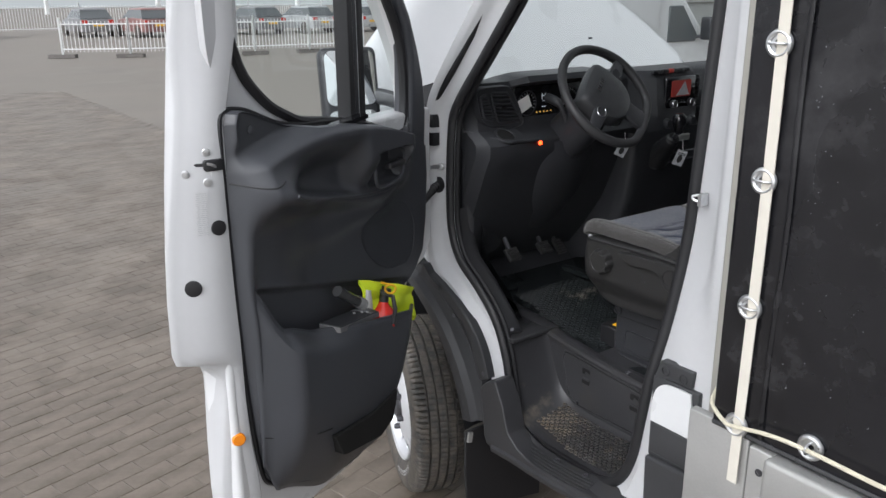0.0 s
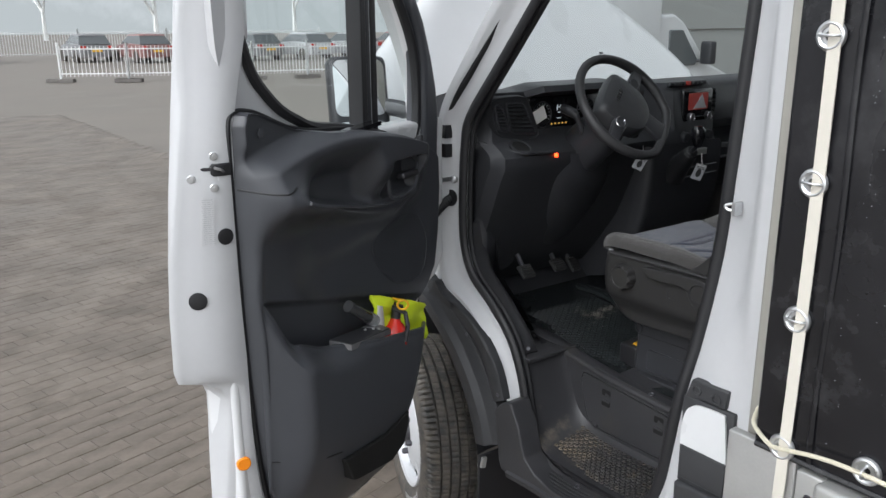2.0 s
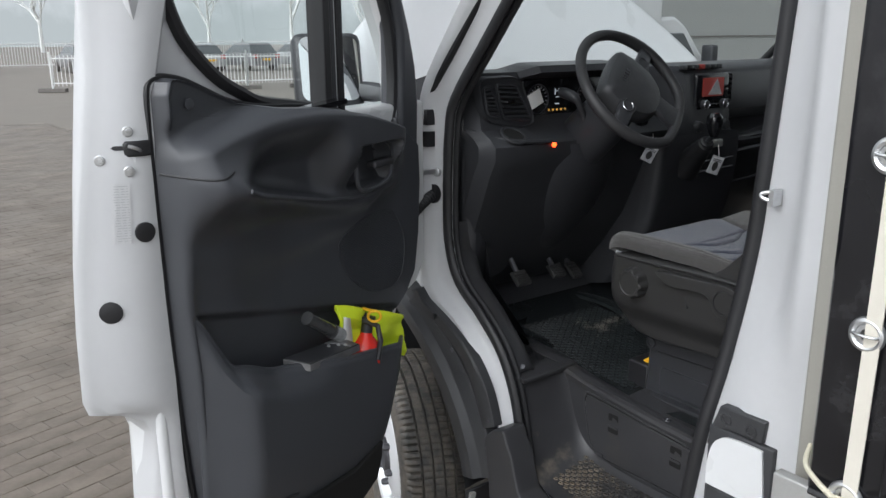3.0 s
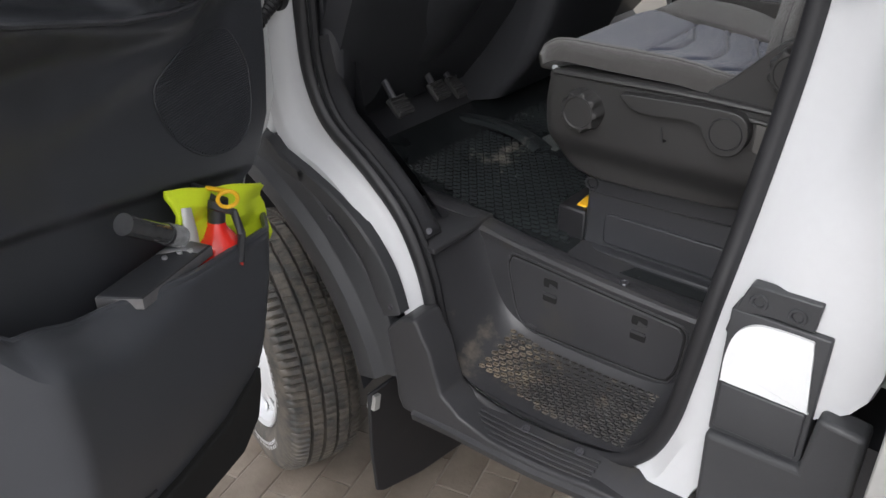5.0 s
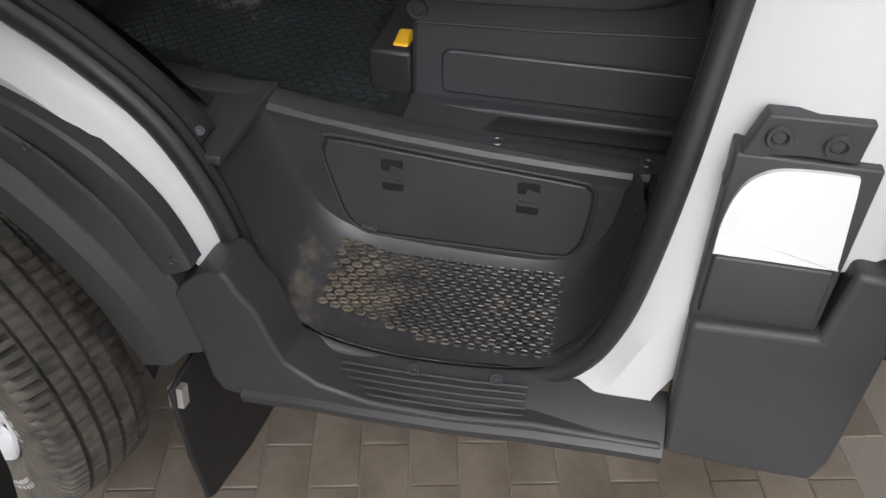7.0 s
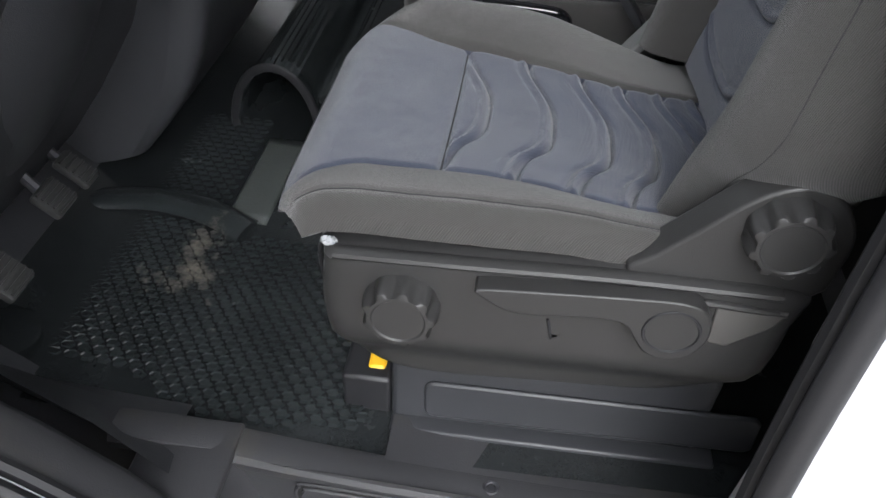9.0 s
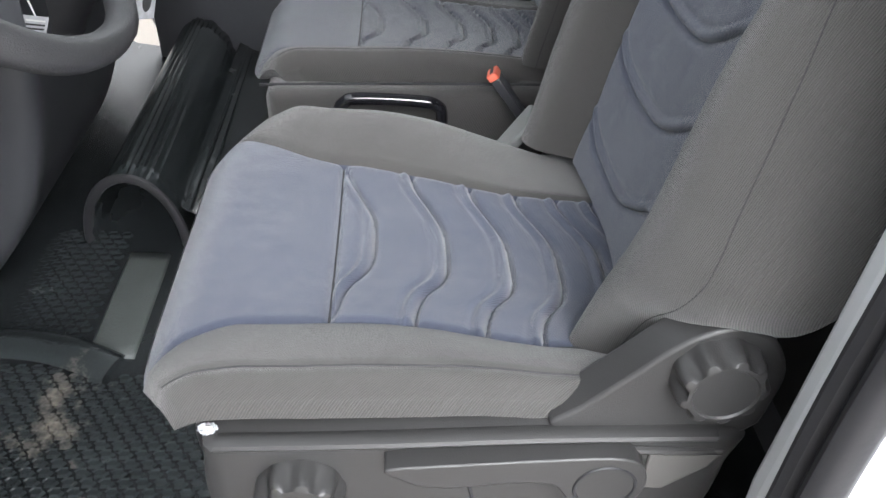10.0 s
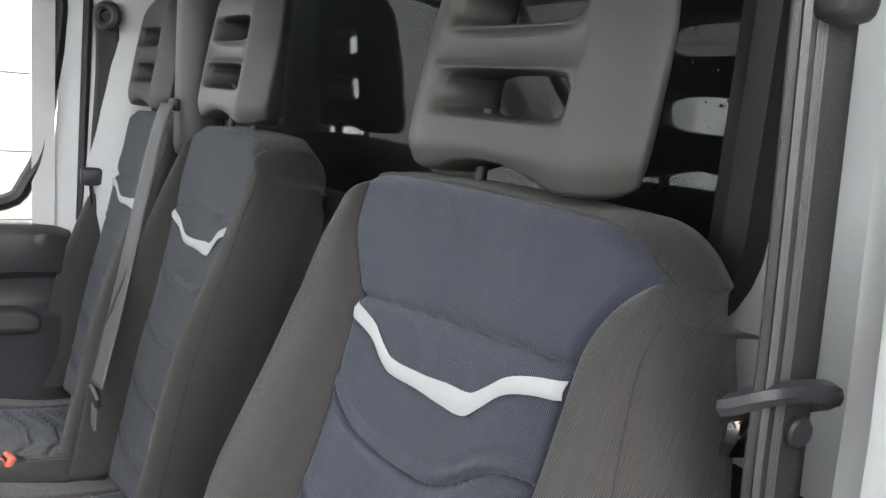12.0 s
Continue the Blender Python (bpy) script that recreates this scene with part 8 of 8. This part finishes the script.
tube(bm, [in_door((0.628, 0.102, 1.114)), in_door((0.620, 0.102, 1.108))], 0.0178, 16)
part("torch_ring", bm, BLACK, lamp)
bm = bmesh.new()
tube(bm, [in_door((0.622, 0.102, 1.110)), in_door((0.592, 0.104, 1.090))], 0.0182, 14)
part("torch_head", bm, FOIL, lamp, "crinkled silvery head")
case = thing("black_case", in_door((0.69, 0.15, 1.06)), "flat black case with metal edges lying in the door pocket", "case")
CASE = [(0.792, 0.088, 1.100), (0.757, 0.136, 1.083), (0.560, 0.136, 1.062), (0.575, 0.110, 1.074), (0.612, 0.088, 1.080)]
bm = bmesh.new()
loft(bm, [[in_door((u, n, z - dz)) for u, n, z in CASE] for dz in (0.020, 0.0)], close_u=True, caps=True)
part("case_body", bm, BLACK, case, mods=[("BEVEL", {"width": 0.002, "segments": 2})])
bm = bmesh.new()
loft(bm, [[in_door((u + (0.0012 if k < 2 else 0.0), n + 0.0012, z - dz)) for k, (u, n, z) in enumerate(CASE[:3])] for dz in (0.0015, 0.0185)])
part("case_edge", bm, CASEMETAL, case, "bare grey metal edge")
bm = bmesh.new()
loft(bm, [[in_door((u, n, z + 0.0012)) for u, n, z in ((0.612, 0.090, 1.080), (0.577, 0.110, 1.074), (0.563, 0.134, 1.062))], [in_door((u, n, z + 0.0012)) for u, n, z in ((0.642, 0.090, 1.0835), (0.612, 0.112, 1.0755), (0.598, 0.134, 1.0665))]])
part("end_plate", bm, CASEMETAL, case, mods=[("SOLIDIFY", {"thickness": 0.0015})])
for u, n, z in ((0.645, 0.106, 1.0795), (0.618, 0.115, 1.0745), (0.602, 0.124, 1.0705)):
    bm = bmesh.new()
    disc(bm, in_door((u, n, z + 0.002)), 0.0045, (0, 0, 1), 10, 0.002)
    part("case_screw", bm, METAL, case)
bm = bmesh.new()
box(bm, in_door((0.88, 0.095, 1.03)) - Vector((0.03, 0.012, 0.02)), in_door((0.88, 0.095, 1.03)) + Vector((0.03, 0.012, 0.05)), (10, 20, 30))
solo("folded_papers", bm, surf("dark_blue_cover", (0.03, 0.05, 0.10), 0.5), "dark blue booklet deep in the door pocket", "booklet", mods=[("BEVEL", {"width": 0.004, "segments": 2})])

# ---- yard: paving, barriers, cars, mist ----
def paving_material():
    m = surf("concrete_pavers", (0.208, 0.176, 0.145), 0.42, var=0.26, scale=1.2, bump=0.6, fine=130, dirt_or_sheen=(0.115, 0.093, 0.073), dirt_at=0.50)
    nt = m.node_tree
    b = nt.nodes["Principled BSDF"]
    old = b.inputs["Base Color"].links[0].from_socket
    oi = nt.nodes.new("ShaderNodeObjectInfo")
    ge = nt.nodes.new("ShaderNodeNewGeometry")
    ad = nt.nodes.new("ShaderNodeMath")
    ad.operation = "ADD"
    nt.links.new(oi.outputs["Random"], ad.inputs[0])
    nt.links.new(ge.outputs["Random Per Island"], ad.inputs[1])
    fr = nt.nodes.new("ShaderNodeMath")
    fr.operation = "FRACT"
    nt.links.new(ad.outputs[0], fr.inputs[0])
    mr = nt.nodes.new("ShaderNodeMapRange")
    mr.inputs["To Min"].default_value, mr.inputs["To Max"].default_value = 0.92, 1.07
    nt.links.new(fr.outputs[0], mr.inputs["Value"])
    mx = nt.nodes.new("ShaderNodeMix")
    mx.data_type, mx.blend_type = "RGBA", "MULTIPLY"
    mx.inputs["Factor"].default_value = 1
    nt.links.new(old, mx.inputs["A"])
    nt.links.new(mr.outputs[0], mx.inputs["B"])
    nt.links.new(mx.outputs["Result"], b.inputs["Base Color"])
    return m


PAVER = paving_material()
# Joint colour is raised so that the far ground looks misted.
JOINT = surf("wet_joint_sand", (0.205, 0.183, 0.160), 0.6, var=0.25, scale=0.35, bump=0.6, fine=60, dirt_or_sheen=(0.21, 0.19, 0.165), dirt_at=0.5)
bm = bmesh.new()
for lo, hi in (((-400, -400), (400, 400)),):
    bm.faces.new([bm.verts.new((x, y, 0.0)) for x, y in ((lo[0], lo[1]), (hi[0], lo[1]), (hi[0], hi[1]), (lo[0], hi[1]))])
ground = solo("ground", bm, JOINT, "wet grey-brown yard ground reaching into mist", "ground", kind="structure", smooth=False)

# blocks laid in courses, turned a little against the van
PW, PL, GAP = 0.105, 0.210, 0.003
ANG = radians(14)
ca, sa = math.cos(ANG), math.sin(ANG)


def paver_verts(i, j, rng):
    cx = (i + 0.5 * (j % 2)) * PL
    cy = j * PW
    h = 0.004 + rng.uniform(-0.0010, 0.0010)
    a, b = PL / 2 - GAP / 2, PW / 2 - GAP / 2
    lo = [(-a, -b), (a, -b), (a, b), (-a, b)]
    out = []
    for k, z in ((1.0, 0.0), (1.0, h - 0.0015), (0.0, h)):
        for x, y in lo:
            if k == 0.0:
                x, y = x - math.copysign(0.003, x), y - math.copysign(0.003, y)
            out.append((x, y, z + (rng.uniform(-0.0008, 0.0008) if k == 0.0 else 0)))
    return cx, cy, out


FACES = [(0, 1, 5, 4), (1, 2, 6, 5), (2, 3, 7, 6), (3, 0, 4, 7), (4, 5, 9, 8), (5, 6, 10, 9), (6, 7, 11, 10), (7, 4, 8, 11), (8, 9, 10, 11)]
rng = random.Random(11)
near, verts, faces = [], [], []
for i in range(-48, 88):
    for j in range(-30, 196):
        cx, cy, vs = paver_verts(i, j, rng)
        X, Y = cx * ca - cy * sa, cx * sa + cy * ca
        if not (-9.0 < X < 2.2 and -1.6 < Y < 17.5):
            continue
        if -1.9 < X < 0.35 and -0.9 < Y < 2.0 and len(near) < 300:
            near.append((X, Y))
            continue
        o = len(verts)
        verts += [(X + x * ca - y * sa, Y + x * sa + y * ca, z) for x, y, z in vs]
        faces += [tuple(o + k for k in f) for f in FACES]
me = bpy.data.meshes.new("paver_field")
me.from_pydata(verts, [], faces)
me.materials.append(PAVER)
field = new("paver_field", me)
field.parent = ground
tagged(field, kind="stuff")
shared = []
for k in range(4):
    me = bpy.data.meshes.new("paver")
    me.from_pydata(paver_verts(0, 0, rng)[2], [], FACES)
    me.materials.append(PAVER)
    shared.append(me)
for k, (X, Y) in enumerate(near):
    ob = new("paver", shared[k % 4])
    ob.parent = ground
    ob.location = (X, Y, rng.uniform(-0.001, 0.001))
    ob.rotation_euler = (0, 0, ANG + (math.pi if k % 3 == 0 else 0))

# white bar barriers on concrete feet
def barrier(p, q, h=1.22, n=17, label="white steel bar barrier panel on concrete feet"):
    p, q = Vector((*p, 0)), Vector((*q, 0))
    b = thing("barrier", p, label, "barrier", "barriers")
    d = (q - p)
    dn = d.normalized()
    for e in (p, q):
        bm = bmesh.new()
        s = Vector((-dn.y, dn.x, 0))
        loft(bm, [[e + dn * a * 0.45 + s * c * 0.14 + Vector((0, 0, z)) for a, c in ((-1, -1), (1, -1), (1, 1), (-1, 1))] for z in (0.011, 0.12, 0.13)], close_u=True, caps=True)
        part("foot", bm, CONCRETE, b)
        bm = bmesh.new()
        tube(bm, [e + Vector((0, 0, 0.12)), e + Vector((0, 0, h + 0.12))], 0.035, 8)
        part("post", bm, FENCEWHITE, b)
    for z in (0.30, h - 0.10):
        bm = bmesh.new()
        tube(bm, [p + Vector((0, 0, z)), q + Vector((0, 0, z))], 0.024, 6)
        part("rail", bm, FENCEWHITE, b)
    for k in range(n):
        e = p + d * ((k + 0.5) / n)
        bm = bmesh.new()
        tube(bm, [e + Vector((0, 0, 0.20)), e + Vector((0, 0, h))], 0.013, 6)
        part("bar", bm, FENCEWHITE, b)


PTS = [(4.55, 28.2), (6.45, 26.9), (8.4, 26.1), (10.25, 25.2), (12.2, 24.85), (14.2, 24.4)]
for a, b in zip(PTS, PTS[1:]):
    barrier(a, b)
# longer fence behind
FAR = [(-10.0, 50.0), (-5.0, 50.0), (0.0, 49.8), (5.0, 49.6), (10.0, 49.2), (15.0, 48.8), (20.0, 48.4), (25.0, 48.0)]
for a, b in zip(FAR, FAR[1:]):
    barrier(a, b, 1.55, 34, "tall white bar fence panel in the mist")


def car(at, turn, paint, label, length=4.2, h=1.45):
    """A parked hatchback: lofted body, glasshouse, wheels, lamps."""
    c = thing("parked_car", (*at, 0), label, "car", "parked cars")
    M = Matrix.Translation((*at, 0)) @ Matrix.Rotation(radians(turn), 4, "Z")
    L = length / 2
    bm = bmesh.new()
    sec = []
    for x, zt, w in ((-L, 0.62, 0.72), (-L + 0.05, 0.85, 0.80), (-L + 0.4, 0.95, 0.86), (-0.6, 0.98, 0.88), (0.6, 0.95, 0.88), (L - 0.7, 0.88, 0.86), (L - 0.1, 0.75, 0.78), (L, 0.55, 0.70)):
        sec.append([M @ Vector((x, y, z)) for y, z in ((-w, 0.28), (-w - 0.02, 0.6), (-w + 0.03, zt - 0.03), (-w + 0.12, zt), (w - 0.12, zt), (w - 0.03, zt - 0.03), (w + 0.02, 0.6), (w, 0.28))])
    loft(bm, sec, close_u=True, caps=True)
    part("body", bm, paint, c, mods=[("BEVEL", {"width": 0.04, "segments": 2})])
    bm = bmesh.new()
    loft(bm, [[M @ Vector((x, y, z)) for x, y in ((-L + a, -w), (L - b, -w), (L - b, w), (-L + a, w))] for z, a, b, w in ((0.93, 0.25, 1.25, 0.80), (h - 0.10, 0.65, 1.95, 0.66), (h - 0.08, 0.70, 2.0, 0.64))], close_u=True, caps=True)
    part("glasshouse", bm, CARGLASS, c)
    bm = bmesh.new()
    loft(bm, [[M @ Vector((x, y, z)) for x, y in ((-L + a, -w), (L - b, -w), (L - b, w), (-L + a, w))] for z, a, b, w in ((h - 0.10, 0.62, 1.93, 0.67), (h - 0.03, 0.72, 2.05, 0.63), (h, 0.85, 2.2, 0.56))], close_u=True, caps=True)
    part("roof", bm, paint, c)
    for x in (-L + 0.75, L - 0.8):
        for y in (-0.80, 0.80):
            bm = bmesh.new()
            lathe(bm, [(-0.1, 0.2), (-0.1, 0.31), (0.1, 0.31), (0.1, 0.2), (0.08, 0.001)], (0, 0, 0), "y", 20)
            bmesh.ops.transform(bm, matrix=M @ Matrix.Translation((x, y, 0.31)), verts=bm.verts)
            part("wheel", bm, TYRE, c)
    for y in (-0.66, 0.66):
        bm = bmesh.new()
        box(bm, (-L - 0.02, y - 0.12, 0.68), (-L + 0.1, y + 0.12, 0.86))
        bmesh.ops.transform(bm, matrix=M, verts=bm.verts)
        part("tail_lamp", bm, TAILRED, c)
    bm = bmesh.new()
    box(bm, (-L - 0.015, -0.26, 0.55), (-L + 0.02, 0.26, 0.66))
    bmesh.ops.transform(bm, matrix=M, verts=bm.verts)
    part("plate_bar", bm, YELLOW, c)


car((4.1, 46.8), 82, CARDARK, "dark hatchback parked by the far fence")
car((9.4, 45.2), 92, CARDARK, "dark estate car parked behind the barrier")
car((11.6, 42.5), 95, CARRED, "maroon hatchback parked behind the barrier")
car((14.2, 41.5), 97, CARSILVER, "silver hatchback with roof bars behind the barrier")
car((17.0, 41.0), 98, CARDARK, "dark car parked behind the barrier")
car((19.8, 40.4), 98, CARSILVER, "pale silver car parked behind the barrier")
car((22.6, 40.0), 98, CARSILVER, "silver saloon parked behind the barrier")
car((25.6, 39.6), 98, CARRED, "maroon car parked behind the barrier")
car((28.6, 39.4), 98, CARSILVER, "pale silver hatchback parked behind the barrier")

# mist over the far tree line: a plain backdrop all round
mist = bpy.data.materials.new("mist_backdrop")
mist.use_nodes = True
nt = mist.node_tree
nt.nodes.clear()
out = nt.nodes.new("ShaderNodeOutputMaterial")
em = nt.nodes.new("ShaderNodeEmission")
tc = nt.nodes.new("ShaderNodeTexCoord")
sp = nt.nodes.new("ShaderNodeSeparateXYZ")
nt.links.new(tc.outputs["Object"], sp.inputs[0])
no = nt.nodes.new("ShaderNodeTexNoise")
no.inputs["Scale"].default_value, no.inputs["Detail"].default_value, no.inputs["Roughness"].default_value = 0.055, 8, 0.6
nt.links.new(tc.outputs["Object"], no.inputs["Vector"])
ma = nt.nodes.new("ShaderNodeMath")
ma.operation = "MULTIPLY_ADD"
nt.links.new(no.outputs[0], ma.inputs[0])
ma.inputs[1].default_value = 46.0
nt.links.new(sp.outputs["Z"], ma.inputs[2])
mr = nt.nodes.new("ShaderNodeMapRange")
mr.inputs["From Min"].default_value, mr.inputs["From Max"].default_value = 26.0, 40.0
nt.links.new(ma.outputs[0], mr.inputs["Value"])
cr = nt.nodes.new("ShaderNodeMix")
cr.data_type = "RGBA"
# Mist and tree line are both painted into the glow of this sheet.
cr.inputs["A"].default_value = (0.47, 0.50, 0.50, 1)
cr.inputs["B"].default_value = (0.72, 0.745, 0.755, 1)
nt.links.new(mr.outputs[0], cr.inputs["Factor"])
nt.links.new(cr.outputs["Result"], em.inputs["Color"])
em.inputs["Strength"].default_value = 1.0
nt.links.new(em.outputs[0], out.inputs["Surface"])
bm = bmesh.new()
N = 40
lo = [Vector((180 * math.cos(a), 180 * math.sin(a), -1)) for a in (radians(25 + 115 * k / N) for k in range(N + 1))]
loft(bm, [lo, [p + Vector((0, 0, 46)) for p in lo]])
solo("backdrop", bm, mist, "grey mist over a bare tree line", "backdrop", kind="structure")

# bare trees, faint in the mist
def tree(at, h, seed):
    rng = random.Random(seed)
    t = thing("bare_tree", (*at, 0), "leafless winter tree standing in the mist", "tree", "bare trees")
    segs = []

    def grow(p, d, length, r, level):
        q = p + d * length
        segs.append((p, q, r, r * 0.68))
        if level == 0:
            return
        for _ in range(3 if level > 1 else 2):
            nd = (d + Vector((rng.uniform(-0.75, 0.75), rng.uniform(-0.75, 0.75), rng.uniform(-0.15, 0.5)))).normalized()
            grow(p + d * length * rng.uniform(0.6, 1.0), nd, length * rng.uniform(0.58, 0.8), r * 0.58, level - 1)
    grow(Vector((*at, 0)), Vector((0, 0, 1)), h * 0.3, h * 0.022, 5)
    for name, pick in (("trunk", segs[:1]), ("crown", segs[1:])):
        bm = bmesh.new()
        for p, q, r0, r1 in pick:
            tube(bm, [p, q], [r0, r1], 5)
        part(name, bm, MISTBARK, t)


# Bark is whitened to put the mist into the trees' colour.
MISTBARK = surf("mist_paled_bark", (0.70, 0.72, 0.71), 0.95, var=0.1)
for k, (x, y, h) in enumerate(((28, 92, 15), (36, 96, 13), (44, 90, 14), (20, 110, 13), (52, 86, 12))):
    tree((x, y), h, k + 5)

# the other white van and the grey hall wall ahead
other = thing("parked_box_van", (8.6, 4.2, 0), "white box van parked ahead, seen through the windscreen", "van")
other.location = (8.3675, 4.425, 0)
other.scale = (0.85, 0.85, 0.85)
bm = rounded_box((5.9, 5.6, 0.7), (8.30, 7.6, 3.1), 0.06)
part("load_box", bm, WHITE, other)
bm = bmesh.new()
prism(bm, [(8.32, 0.55), (8.32, 2.35), (8.75, 2.40), (9.05, 2.25), (9.75, 1.55), (10.45, 1.30), (10.62, 1.05), (10.62, 0.5)], "y", 5.7, 7.5)
part("cab", bm, WHITE, other, mods=[("BEVEL", {"width": 0.06, "segments": 3})])
bm = bmesh.new()
prism(bm, [(8.62, 1.50), (8.62, 2.12), (8.98, 2.12), (9.42, 1.62), (9.38, 1.50)], "y", 5.67, 5.72)
part("side_window", bm, CARGLASS, other, mods=[("BEVEL", {"width": 0.02, "segments": 2})])
bm = rounded_box((9.40, 5.38, 1.52), (9.58, 5.62, 1.92), 0.04)
part("mirror", bm, BLACK, other)
bm = bmesh.new()
tube(bm, [(9.4, 5.7, 1.58), (9.48, 5.58, 1.58)], 0.03, 8)
part("mirror_arm", bm, BLACK, other)
for x in (6.6, 9.9):
    bm = bmesh.new()
    lathe(bm, [(-0.12, 0.001), (-0.12, 0.35), (0.12, 0.35)], (x, 5.85, 0.35), "y", 24)
    part("wheel", bm, TYRE, other)
bm = rounded_box((10.40, 5.72, 0.95), (10.66, 6.1, 1.2), 0.03)
part("headlamp", bm, CARGLASS, other)
hall = thing("grey_hall", (20, 14, 0), "grey clad hall wall in the mist", "building")
bm = bmesh.new()
box(bm, (9.0, 12.0, 0.0), (40, 12.4, 8.0))
part("wall", bm, WALLGREY, hall)
for z in (1.70, 3.6, 5.5):
    bm = bmesh.new()
    box(bm, (9.0, 11.97, z), (40, 12.02, z + 0.03))
    part("wall_joint", bm, CONCRETE, hall)
# pale flank of the vehicle parked alongside, beyond the far window
flank = thing("parked_van_flank", (5.3, -2.5, 0), "pale panelled side of a vehicle parked alongside", "parked vehicle")
for z0, z1, m in ((0.35, 1.03, CONCRETE), (1.035, 1.225, BEIGE), (1.23, 1.42, WHITE), (1.43, 1.86, WHITE), (1.87, 2.6, WHITE), (2.61, 3.6, WHITE)):
    bm = rounded_box((5.2, -8.0, z0), (5.5, 1.0, z1), 0.008, 2)
    part("side_panel", bm, m, flank)
bm = bmesh.new()
box(bm, (5.22, -7.95, 0.0), (5.45, 0.95, 3.55))
part("body_core", bm, CONCRETE, flank)
